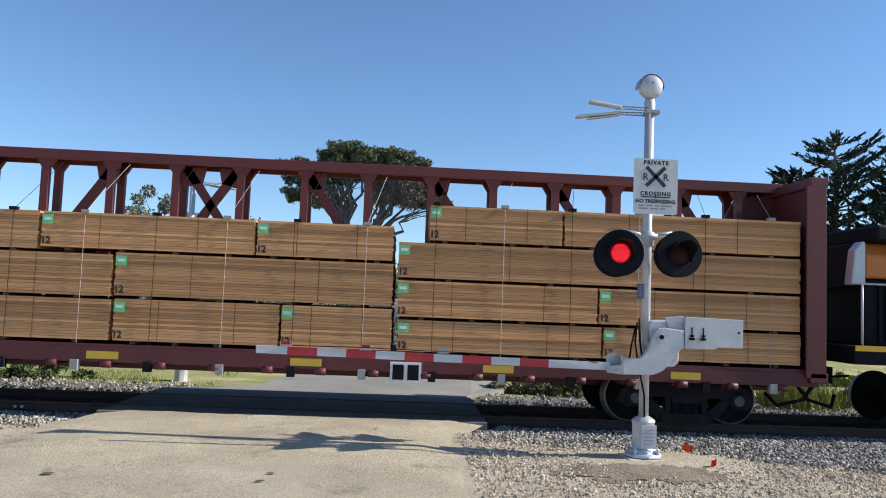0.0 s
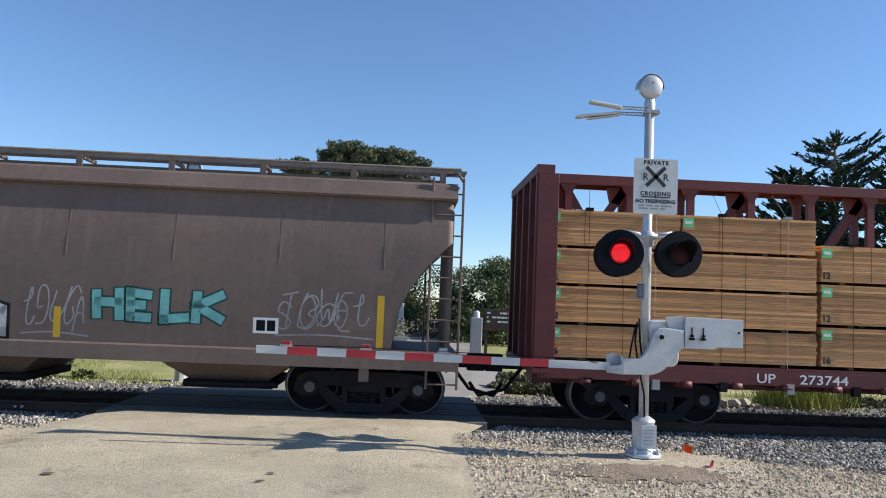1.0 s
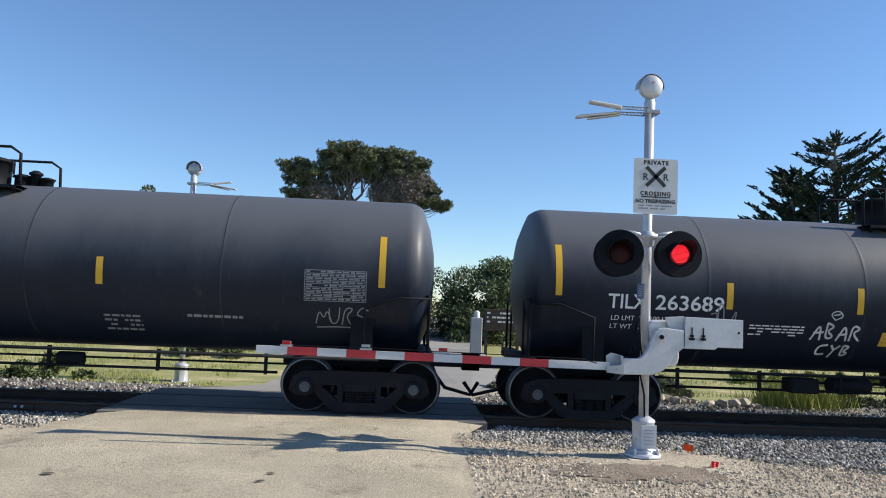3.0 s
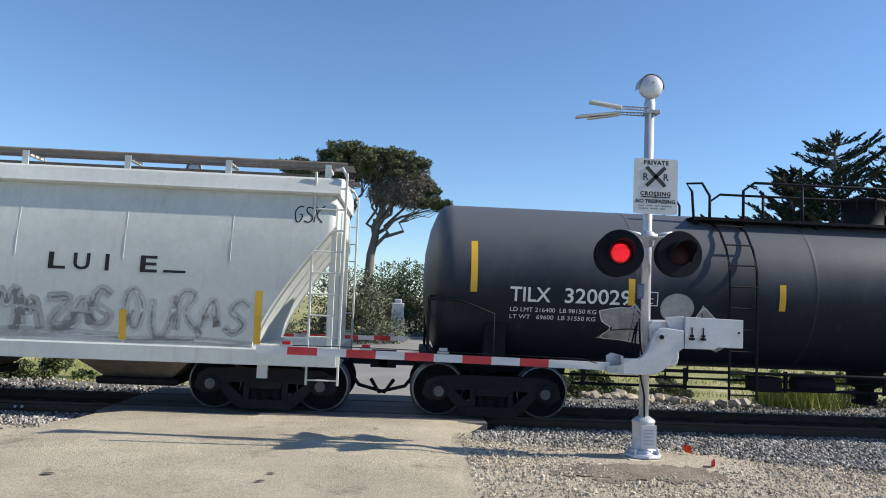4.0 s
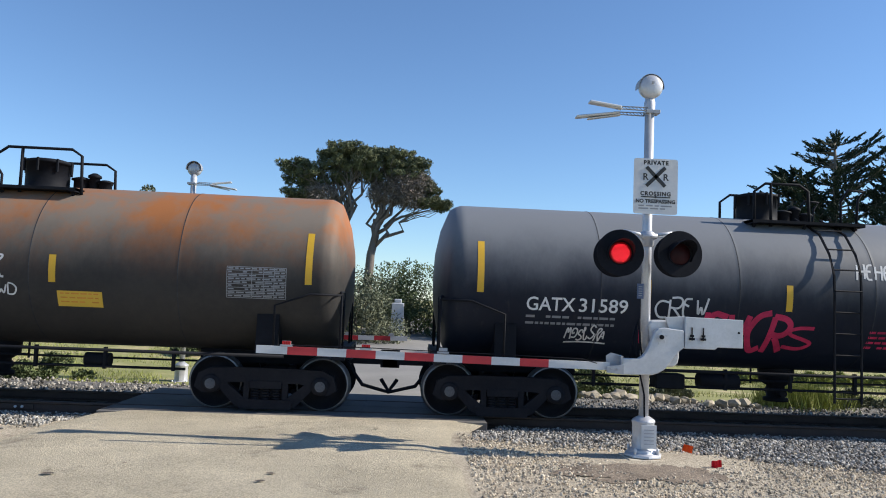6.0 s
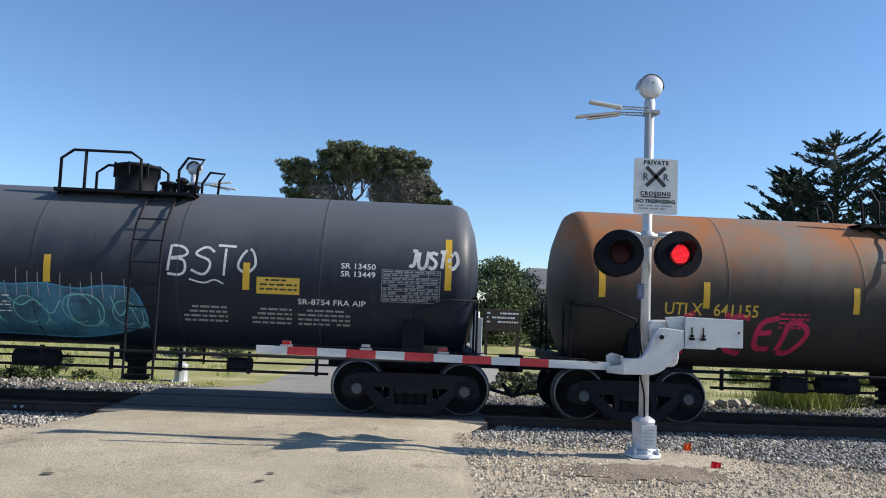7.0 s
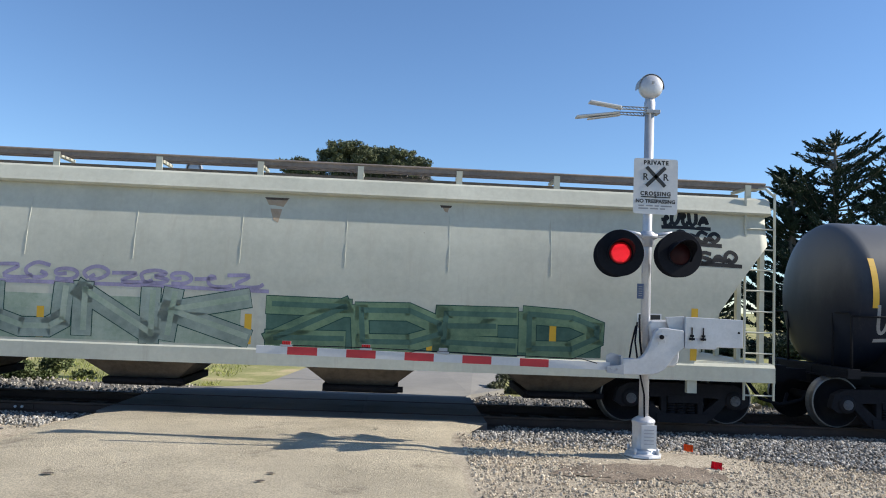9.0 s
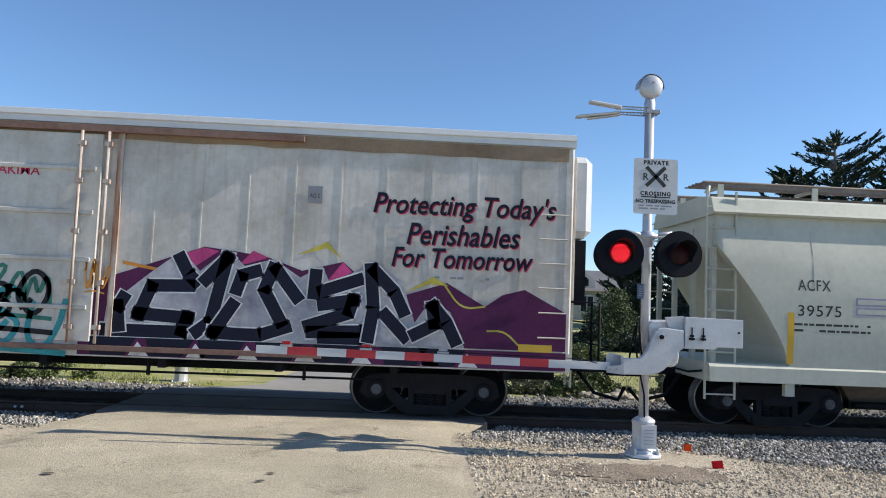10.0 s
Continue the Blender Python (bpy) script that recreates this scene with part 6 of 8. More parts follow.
def cypress(x, y, h, w, seed, label="dark green cypress with spiky upswept boughs"):
    tree = thing("cypress_tree", pose(x, y, 0.45), label, "tree", "cypress trees")
    rnd = random.Random(seed)
    bm = B()
    limb(bm, (0, 0, -0.5), (0, 0, h * 0.95), 0.4, 0.05, seed, 0.04, 8)
    part("trunk", bm, "bark", tree)
    bm = B()
    sprays = []          # start, direction, length
    for k in range(125):
        u = (k + rnd.random()) / 125
        z = h * (0.06 + 0.9 * u)
        a = rnd.uniform(0, 2 * math.pi)
        L = w * (1 - u) ** 0.6 * rnd.uniform(0.4, 1.2) + 0.35
        rise = L * rnd.uniform(0.1, 0.6)
        out = Vector((math.cos(a), math.sin(a), 0))
        at = lambda t: Vector((0, 0, z)) + out * L * t + Vector((0, 0, rise * t ** 1.7))
        tube(bm, [tuple(at(t)) for t in (0, 0.4, 0.75, 1.0)], [0.05, 0.035, 0.02, 0.006], 4)
        m = max(5, int(L * 5))
        for j in range(m):
            t = 0.2 + 0.8 * (j + rnd.random()) / m
            side = Vector((-out.y, out.x, 0)) * rnd.choice((-1, 1)) * rnd.uniform(0.3, 1.0)
            d = (out * 0.9 + side + Vector((0, 0, rnd.uniform(0.35, 1.0)))).normalized()
            sprays.append((at(t), d, rnd.uniform(0.3, 0.75) * (1.1 - 0.35 * t)))
        sprays.append((at(0.82), (out + Vector((0, 0, 0.75))).normalized(), rnd.uniform(0.45, 0.8)))
    part("bough", bm, "bark", tree, "upswept spiky boughs")
    part_of("crown", spray_mesh("crown", sprays, 70000, 0.026, "cypress", seed), tree, label="dense dark foliage sprays")
    return tree


def bush(name, x, y, z, w, d, h, mat, seed, label, n=6000, size=0.05, clumps=14, cat="bush"):
    ob = thing(name, pose(x, y, z), label, cat)
    rnd = random.Random(seed)
    cs, rr = [], []
    for k in range(clumps):
        u, v = rnd.uniform(-1, 1), rnd.uniform(-1, 1)
        t = rnd.random() * max(0.15, 1 - 0.5 * (u * u + v * v))
        cs.append((u * w * 0.42, v * d * 0.42, h * t * 0.85))
        q = rnd.uniform(0.16, 0.3) * min(w, h * 1.6)
        rr.append((q, q, q * 0.75))
    bm = B()
    for k in range(9):
        c = cs[k % len(cs)]
        limb(bm, (c[0] * 0.2, c[1] * 0.2, -0.1), c, 0.03 * h ** 0.5, 0.008, seed + k, 0.2, 4)
    part("stems", bm, "bark", ob)
    part_of("foliage", leaf_mesh("foliage", cs, rr, n, size, mat, seed), ob)
    return ob


def blades(name, pts, h, mat, seed, lean=0.35, w=0.012):
    """Upright grass blades at points."""
    rs = np.random.RandomState(seed)
    n = len(pts)
    p = np.asarray(pts, float)
    hh = h * rs.uniform(0.5, 1.2, (n, 1))
    a = rs.uniform(0, 2 * np.pi, n)
    side = np.stack([np.cos(a), np.sin(a), np.zeros(n)], 1) * w
    tip = np.concatenate([rs.normal(size=(n, 2)) * lean, np.ones((n, 1))], 1) * hh
    v = np.stack([p - side, p + side, p + tip * 0.55 + side * 0.6, p + tip], 1).reshape(-1, 3)
    f = (np.arange(n) * 4)[:, None] + np.arange(4)[None]
    me = bpy.data.meshes.new(name)
    me.from_pydata(v.tolist(), [], f.tolist())
    me.materials.append(M[mat])
    return new(name, me)


big_pine(-2.6, 38.0)
cypress(20.4, 34.0, 10.4, 4.9, 21)
cypress(18.6, 34.5, 8.6, 2.9, 23)
cypress(23.8, 33.0, 10.4, 4.8, 22)
cypress(26.5, 36.0, 10.6, 4.4, 24)
cypress(16.6, 43.0, 6.2, 2.6, 25, "small dark cypress further back")
cypress(14.5, 46.0, 5.4, 2.4, 26, "small dark cypress further back")


def scraggly(name, x, y, z, h, w, mat, seed, label, leaves=5000, clumps=16, size=0.06):
    """A slender tree: thin forked stems with loose leaf clumps and gaps."""
    ob = thing(name, pose(x, y, z), label, "tree", "slender trees")
    rnd = random.Random(seed)
    bm = B()
    tops = []
    for k in range(clumps):
        t = 0.35 + 0.65 * (k + rnd.random()) / clumps
        e = (rnd.uniform(-1, 1) * w * 0.5 * (1.15 - 0.6 * abs(t - 0.6)), rnd.uniform(-1, 1) * w * 0.5, h * t)
        tops.append(e)
        limb(bm, (0, 0, h * max(0, t - 0.35)), e, 0.035, 0.008, seed * 7 + k, 0.2, 5)
    limb(bm, (0, 0, -0.3), (0.1, 0, h * 0.8), 0.1, 0.03, seed, 0.06, 7)
    part("trunk", bm, "bark", ob)
    part_of("crown", leaf_mesh("crown", tops, [rnd.uniform(0.22, 0.42) * w * 0.5 + 0.12 for _ in tops], leaves, size, mat, seed, 0.9), ob)
    return ob


scraggly("slender_tree", -10.6, 30, 0.2, 5.7, 1.5, "olive", 31, "tall slender tree with grey-green leaves", 7000, 20)
scraggly("slender_tree", -12.3, 30, 0.2, 4.5, 2.0, "twig", 32, "thin half-bare tree with grey twigs", 1800, 18, 0.04)
scraggly("slender_tree", -13.6, 29, 0.2, 4.2, 2.2, "twig", 33, "thin half-bare tree with grey twigs", 1800, 18, 0.04)
scraggly("slender_tree", -11.2, 31, 0.2, 3.6, 2.0, "olive", 34, "thin half-bare tree with grey twigs", 4000, 18, 0.05)
# shrubs and trees seen between the cars
bush("tall_shrub", -5.4, 26, 0.15, 3.2, 2.2, 4.2, "olive", 41, "tall grey-green shrub, loose and feathery", 16000, 0.055, 30, "shrub")
bush("tall_shrub", -8.3, 27, 0.15, 3.4, 2.2, 3.0, "olive", 42, "tall grey-green shrub, loose and feathery", 13000, 0.055, 26, "shrub")
bush("tall_shrub", -1.9, 28, 0.2, 3.2, 2.0, 3.7, "olive", 43, "tall grey-green shrub, loose and feathery", 15000, 0.055, 28, "shrub")
bush("tall_shrub", 0.4, 32, 0.4, 3.6, 2.4, 4.0, "shrub", 44, "tall leafy green shrub", 15000, 0.06, 28, "shrub")
bush("broad_tree", 3.3, 30.5, 0.3, 3.4, 3.0, 4.9, "shrub", 45, "dense round-topped green tree", 26000, 0.07, 40, "tree")
bush("broad_tree", 5.2, 33, 0.4, 3.2, 3.0, 4.2, "cypress", 46, "dense dark green tree", 20000, 0.07, 36, "tree")
bush("broad_tree", -9.8, 45, 0.9, 5.0, 4.0, 6.1, "cypress", 47, "dark tree far behind", 20000, 0.1, 36, "tree")
bush("broad_tree", 18.2, 31, 0.4, 3.0, 3.0, 3.5, "shrub", 48, "light green bushy tree", 18000, 0.06, 34, "tree")
bush("broad_tree", 9.2, 32, 0.4, 2.6, 2.2, 2.5, "shrub", 49, "light green bushy tree", 14000, 0.055, 28, "tree")
bush("broad_tree", 13.0, 34, 0.5, 4.0, 3.0, 2.6, "cypress", 50, "dark green bushy tree", 14000, 0.07, 28, "tree")
for i, (x, w) in enumerate(((7.6, 4.0), (11.4, 4.0), (15.3, 4.0), (19.2, 4.0))):
    bush("hedge", x, 29.5, 0.3, w * 1.25, 1.6, 0.95, "cypress", 60 + i, "long clipped dark green hedge", 12000, 0.06, 34, "hedge")
for i, x in enumerate((10.6, 12.4, 14.2, 16.0)):
    bush("low_hedge", x, 21.2, -0.05, 2.3, 1.0, 0.42, "grass", 66 + i, "low sunlit yellow-green hedge", 6000, 0.04, 22, "hedge")
bush("round_shrub", 6.25, 25.5, 0.1, 1.2, 1.0, 0.75, "shrub", 70, "clipped round green shrub", 6000, 0.04, 16, "shrub")
bush("shrub", -7.7, 16.6, -0.1, 1.7, 0.9, 0.62, "shrub", 71, "bushy green shrub by the track", 6000, 0.035, 16, "shrub")
bush("shrub", -6.0, 23.0, 0.05, 2.4, 1.2, 0.6, "shrub", 72, "bushy green shrub on the lawn", 5000, 0.045, 16, "shrub")
bush("shrub", 3.4, 17.6, -0.1, 1.5, 1.0, 0.55, "olive", 73, "low grey-green shrub by the road", 6500, 0.035, 18, "shrub")
bush("shrub", 4.6, 17.9, -0.1, 1.7, 1.0, 0.6, "shrub", 74, "low leafy shrub by the road", 6500, 0.035, 18, "shrub")
bush("shrub", 6.2, 17.6, -0.1, 1.6, 1.0, 0.45, "olive", 75, "low grey-green shrub by the track", 5500, 0.035, 18, "shrub")
bush("shrub", 10.2, 16.3, -0.1, 1.7, 0.9, 0.42, "olive", 76, "low grey-green shrub by the track", 5500, 0.035, 18, "shrub")
bush("shrub", 12.0, 16.4, -0.1, 1.8, 0.9, 0.45, "olive", 77, "low grey-green shrub by the track", 5500, 0.035, 18, "shrub")
bush("shrub", 2.75, 17.2, -0.1, 1.5, 1.0, 0.5, "olive", 78, "low grey-green shrub by the road", 7500, 0.035, 20, "shrub")
bush("shrub", 3.9, 16.9, -0.1, 1.5, 0.8, 0.5, "shrub", 79, "low leafy shrub by the road", 6500, 0.035, 18, "shrub")
rs = np.random.RandomState(12)
tuft = thing("grass_tuft", pose(8.75, 16.0, -0.08), "bright yellow-green clump of long grass", "grass tuft")
pts = rs.normal(size=(3600, 2)) * (0.42, 0.24)
g = blades("blade_clump", [(a, b, 0) for a, b in pts], 0.5, "grass", 3, 0.3, 0.009)
g.parent = tuft
tagged(g, kind="stuff")
pts = []
for k in range(30000):
    x, y = rs.uniform(-16, 16), 16.3 + 9 * rs.rand() ** 1.5
    if -3.2 - 0.05 * y < x < 2.8 + 0.1 * (y - 16) or noise.noise(Vector((x * 0.5, y * 0.5, 2))) < -0.12 or (x > 2.6 and y < 17.4):
        continue
    pts.append((x, y, ground_z(x, y) - 0.06))
tagged(blades("lawn_grass", pts, 0.1, "grass", 4, 0.5, 0.009), "short green and straw-coloured lawn grass", "grass", kind="stuff")
# landscape rocks beyond the track
v0, f0 = ico()
for k in range(26):
    rr = np.random.RandomState(200 + k)
    x = 4.0 + 3.6 * k / 25 + rr.uniform(-0.12, 0.12)
    y = 16.3 - 0.25 * (x - 4) + rr.uniform(-0.25, 0.25)
    s = rr.uniform(0.09, 0.19) * (1.25 if 3 < k < 9 else 1)
    bm = B()
    vv = [bm.verts.new(tuple(q * (0.75 + 0.5 * rr.rand()) * (s, s * 0.8, s * 0.62))) for q in v0]
    for f in f0:
        bm.faces.new([vv[i] for i in f])
    bmesh.ops.subdivide_edges(bm, edges=bm.edges[:], cuts=1, smooth=0.6)
    ob = new("rock", finish("rock", bm, "rock"))
    ob.matrix_basis = pose(x, y, ground_z(x, y) + s * 0.25, 0, 0, rr.uniform(0, 360))
    tagged(ob, "tan landscape rock beside the track", "rock", "landscape rocks")
# utility pedestal, notice board, house
ped = thing("utility_pedestal", pose(2.35, 24, 0.05), "grey metal utility pedestal with a cap", "pedestal")
bm = B()
box(bm, (0, 0, 0.7), (0.36, 0.36, 1.4))
part("cabinet", bm, "galv_grey", ped, bevel=0.02)
bm = B()
lathe(bm, [(0.1, 1.4), (0.1, 1.56), (0.06, 1.62), (0, 1.63)], 12)
part("cap", bm, "white", ped)
board = thing("notice_board", pose(3.4, 25.5, 0.1), "dark wooden notice board on two posts", "sign")
bm = B()
box(bm, (0, 0, 1.25), (1.3, 0.06, 0.75))
panel = part("panel", bm, "tie", board, bevel=0.01)
bars(-0.55, 1.53, 1.1, 0.45, 3, lambda q: -0.03, "letter", panel, 5, 0.5)
for s in (-0.55, 0.55):
    bm = B()
    box(bm, (s, 0.05, 0.6), (0.1, 0.1, 1.4))
    part("post", bm, "tie", board)
white_ped = thing("white_pedestal", pose(-0.3, 30, 0.3), "white utility post on the lawn", "post")
bm = B()
box(bm, (0, 0, 0.75), (0.5, 0.4, 1.5))
part("cabinet", bm, "white", white_ped, bevel=0.02)
bm = B()
box(bm, (0, 0, 1.58), (0.3, 0.3, 0.16))
part("cap", bm, "white", white_ped, bevel=0.02)
house = thing("house", pose(13.0, 56, 1.2), "pale house with grey gabled roof and dormer", "house")
bm = B()
box(bm, (0, 0, 0.9), (7, 6, 2.2))
part("wall", bm, "wall_house", house)
bm = B()
prism(bm, [(-3.4, 1.95), (3.4, 1.95), (3.2, 2.1), (0, 3.6), (-3.2, 2.1)], -3.8, 3.8, plane="yz")
part("roof", bm, "roof_house", house, "grey shingle roof")
bm = B()
prism(bm, [(-0.8, 2.2), (0.8, 2.2), (0.8, 2.7), (0, 3.3), (-0.8, 2.7)], -3.0, -0.5)
dorm = part("dormer", bm, "wall_house", house)
bm = B()
box(bm, (0, -3.02, 2.55), (0.6, 0.06, 0.5))
part("window", bm, "glass", dorm)
for x in (-2.2, 0.2, 2.4):
    bm = B()
    box(bm, (x, -3.02, 1.0), (0.9, 0.08, 1.1))
    w = part("window", bm, "glass", house)
    bm = B()
    for dx, dz, sx, sz in ((0, 0.6, 1.1, 0.1), (0, -0.6, 1.1, 0.1), (-0.5, 0, 0.1, 1.2), (0.5, 0, 0.1, 1.2), (0, 0, 0.05, 1.1)):
        box(bm, (x + dx, -3.06, 1.0 + dz), (sx, 0.06, sz))
    part("frame", bm, "white", w)


# ---- the train, first car leading ----
locomotive(18.1, 10.6)
lum = centrebeam_car(-3.5, 10.5, -8.4, 8.3)
h1 = hopper_car(-23.05, 7.8, 6.33, "brown", "weathered brown covered hopper car with sprayed graffiti", (-4.05, 0.0, 4.05), "curve", -0.1, (-2.55, 0.25), (-6.4, -4.0, -0.12, 1.51, 6.56))
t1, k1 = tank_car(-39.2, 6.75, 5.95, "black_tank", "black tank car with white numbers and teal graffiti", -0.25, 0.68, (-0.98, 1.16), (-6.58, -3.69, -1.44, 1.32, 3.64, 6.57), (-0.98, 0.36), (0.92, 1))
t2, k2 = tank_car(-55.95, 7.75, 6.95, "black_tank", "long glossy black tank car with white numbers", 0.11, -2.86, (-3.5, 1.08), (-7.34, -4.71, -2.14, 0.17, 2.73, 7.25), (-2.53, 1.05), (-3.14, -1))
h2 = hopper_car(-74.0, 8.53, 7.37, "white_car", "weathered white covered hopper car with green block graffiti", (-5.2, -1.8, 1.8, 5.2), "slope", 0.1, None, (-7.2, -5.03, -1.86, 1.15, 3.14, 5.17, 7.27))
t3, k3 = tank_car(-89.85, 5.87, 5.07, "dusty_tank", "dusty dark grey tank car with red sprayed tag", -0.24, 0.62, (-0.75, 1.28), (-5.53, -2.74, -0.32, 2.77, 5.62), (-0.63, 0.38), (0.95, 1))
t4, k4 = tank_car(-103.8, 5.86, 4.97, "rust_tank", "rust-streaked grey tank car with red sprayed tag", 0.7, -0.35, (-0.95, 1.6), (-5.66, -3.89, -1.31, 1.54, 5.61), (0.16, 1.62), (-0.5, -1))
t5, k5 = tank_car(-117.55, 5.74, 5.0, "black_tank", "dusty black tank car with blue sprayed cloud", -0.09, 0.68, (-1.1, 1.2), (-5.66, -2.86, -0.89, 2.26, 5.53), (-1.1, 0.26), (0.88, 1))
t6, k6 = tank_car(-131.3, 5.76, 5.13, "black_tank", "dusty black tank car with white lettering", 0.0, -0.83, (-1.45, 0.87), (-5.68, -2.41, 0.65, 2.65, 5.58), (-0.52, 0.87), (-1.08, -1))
h3 = hopper_car(-147.4, 8.6, 7.23, "cream_car", "weathered cream covered hopper car with pale green graffiti", (-5.2, -1.8, 1.8, 5.2), "slope", -0.17, None, (-7.25, -5.1, -3.2, 0.02, 2.92, 4.9, 7.23))
rf = reefer_car(-167.6, 9.3, 7.07)


# ---- lettering and spray paint of each car ----
M["sp_wash"] = surface("thin_green_spray", (0.2, 0.28, 0.2), (0.42, 0.47, 0.39), 0.6, 0, 1.4, 9, 0.02)
M["sp_mist"] = surface("green_overspray", (0.1, 0.2, 0.16), (0.4, 0.46, 0.42), 0.6, 0, 1.8, 9, 0.02)
M["sp_leaf"] = surface("uneven_green_spray", (0.03, 0.15, 0.11), (0.12, 0.33, 0.25), 0.6, 0, 2.2, 14, 0.02)
M["sp_smoke"] = surface("smoky_grey_spray", (0.26, 0.27, 0.27), (0.5, 0.51, 0.5), 0.6, 0, 1.4, 9, 0.02)
def data_table(x, z, w, h, skin, parent, seed):
    """The white-ruled test table stencilled near a tank's end."""
    uv, fs = [], []

    def rect(a, b, c, d):
        i = len(uv)
        uv.extend([(a, b), (c, b), (c, d), (a, d)])
        fs.append((i, i + 1, i + 2, i + 3))
    n = 9
    for k in range(n + 1):
        rect(0, -h * k / n - 0.005, w, -h * k / n + 0.005)
    for u in (0, w * 0.42, w * 0.62, w * 0.8, w):
        rect(u - 0.005, -h, u + 0.005, 0)
    tagged(laid("test_table", uv, fs, x, z, skin, "faint", parent, 0.007, "white-ruled test table"), kind="stuff")
    bars(x + 0.02, z - 0.015, w - 0.04, h, n, skin, "faint", parent, seed, 0.5, lift=0.008)


# lumber car: reporting marks on the sill
sill = lambda z: -1.435
fitted("UP", -6.75, -6.44, 0.79, 0.94, sill, "letter", lum, 0.01)
fitted("273744", -6.02, -5.2, 0.79, 0.94, sill, "letter", lum, 0.01)
for x in (-4.4, -1.5, 1.7, 4.8, 7.9):
    plate(x, x + 0.5, 0.8, 0.92, sill, "ylabel", lum, "reflective_stripe", 0.004)
bars(-9.9, 3.72, 0.7, 0.2, 2, lambda z: -0.07, "letter", lum, 6, 0.6)
bm = B()
box(bm, (3.55, -1.45, 0.76), (0.5, 0.04, 0.32), mi=0)
box(bm, (3.43, -1.475, 0.76), (0.18, 0.012, 0.24), mi=1)
box(bm, (3.67, -1.475, 0.76), (0.18, 0.012, 0.24), mi=1)
part("placard_frame", bm, ["letter", "black"], lum, "white-framed placard holder")

# brown hopper
hs = hopper_skin
chunky_word("HELK", 2.04, 4.1, 1.4, 1.95, 0.14, hs, "sp_aqua", "sp_dkgreen", h1, 3, 0.06, "aqua block letters with dark outline")
wild(-1.15, 0.75, 1.13, 1.75, 4, hs, "sp_white", "sp_black", h1, 41, 0.15, 0.1, "white block graffiti with black outline")
strokes([[(0, 0.35), (0.45, 0.38)], [(0.0, 0.18), (0.4, 0.2)], [(0, 0.0), (0.42, 0.03)], [(0.62, 0.0), (0.68, 0.4)], [(0.85, 0.02), (0.8, 0.4)], [(1.0, 0.02), (0.98, 0.42)], [(1.25, 0.4), (1.42, -0.2)], [(1.2, 0.4), (1.6, 0.4)], [(1.3, 0.15), (1.55, 0.17)],
         [(1.75, -0.1), (1.98, 0.42), (2.1, -0.05)], [(1.85, 0.13), (2.1, 0.18)], [(2.1, 0.3), (2.6, 0.36)]], -2.3, 2.78, hs, "sp_purple", h1, 0.06, label="faded purple sprayed strokes")
for x, z, w, h, c, m, sd in ((-5.05, 1.35, 0.8, 0.35, 3, "sp_white", 1), (-4.05, 1.25, 1.4, 0.8, 6, "sp_lilac", 2), (0.95, 1.25, 1.0, 0.7, 5, "sp_grey", 3), (4.9, 1.35, 1.5, 0.6, 5, "sp_grey", 4), (-2.35, 1.3, 1.3, 0.5, 4, "sp_olive", 5), (-5.5, 1.5, 0.5, 0.3, 3, "sp_grey", 6)):
    scrawl(x, z, w, h, c, 0.025, hs, m, h1, sd)
spray_word("TOWE", 4.95, 6.1, 1.4, 2.0, 0.025, hs, "sp_grey", h1, 4, 0.1)
scrawl(-2.4, 1.62, 1.1, 0.38, 5, 0.07, hs, "sp_olive", h1, 91)
plate(4.55, 4.95, 1.3, 1.55, hs, "letter", h1)
plate(4.6, 4.74, 1.34, 1.51, hs, "black", h1, lift=0.012)
plate(4.77, 4.9, 1.34, 1.51, hs, "black", h1, lift=0.012)
# two sprayed blots with loops near the trailing end
for x, z, w, h, sd in ((-7.45, 2.5, 0.75, 0.7, 11), (-6.9, 2.3, 0.7, 0.6, 12), (-6.85, 1.35, 0.7, 0.75, 13)):
    scrawl(x, z, w, h, 4, 0.05, hs, "sp_white", h1, sd, 0.007)
    scrawl(x + 0.05, z + 0.05, w, h, 4, 0.03, hs, "sp_black", h1, sd + 20, 0.01)
plate(-6.75, -6.35, 1.32, 1.6, hs, "sp_blue", h1, "spray_fill")
lettering("TAZ", -4.75, 1.5, 0.3, hs, "sp_white", h1, -0.012, name="spray_tag")

# first tank car
fitted("TILX", -5.74, -5.1, 1.93, 2.16, k1, "letter", t1, 0.012)
fitted("263689", -4.94, -3.79, 1.93, 2.17, k1, "letter", t1, 0.012)
fitted("LD LMT  214100 LB   97100 KG", -5.67, -4.1, 1.73, 1.81, k1, "letter", t1)
fitted("LT WT   71900 LB   32600 KG", -5.67, -4.1, 1.59, 1.67, k1, "letter", t1)
bars(-3.3, 1.74, 0.95, 0.2, 4, k1, "letter", t1, 3)
strokes([[(0, 0.1), (0.12, 0.4), (0.16, 0.1)], [(0.02, 0.22), (0.2, 0.24)], [(0.24, 0.4), (0.24, 0.12), (0.4, 0.16), (0.25, 0.26), (0.38, 0.34), (0.24, 0.4)], [(0.45, 0.1), (0.56, 0.4), (0.62, 0.1)], [(0.46, 0.2), (0.62, 0.22)], [(0.68, 0.1), (0.68, 0.38), (0.84, 0.32), (0.7, 0.24), (0.86, 0.1)],
         [(0.36, 0.02), (0.2, 0.0), (0.2, -0.16), (0.36, -0.14)], [(0.42, 0.02), (0.5, -0.07), (0.58, 0.02)], [(0.5, -0.06), (0.46, -0.2)], [(0.64, 0.02), (0.64, -0.18), (0.78, -0.12), (0.66, -0.08), (0.76, 0.0), (0.64, 0.02)]], -2.2, 1.42, k1, "sp_white", t1, 0.035, label="white sprayed tag")
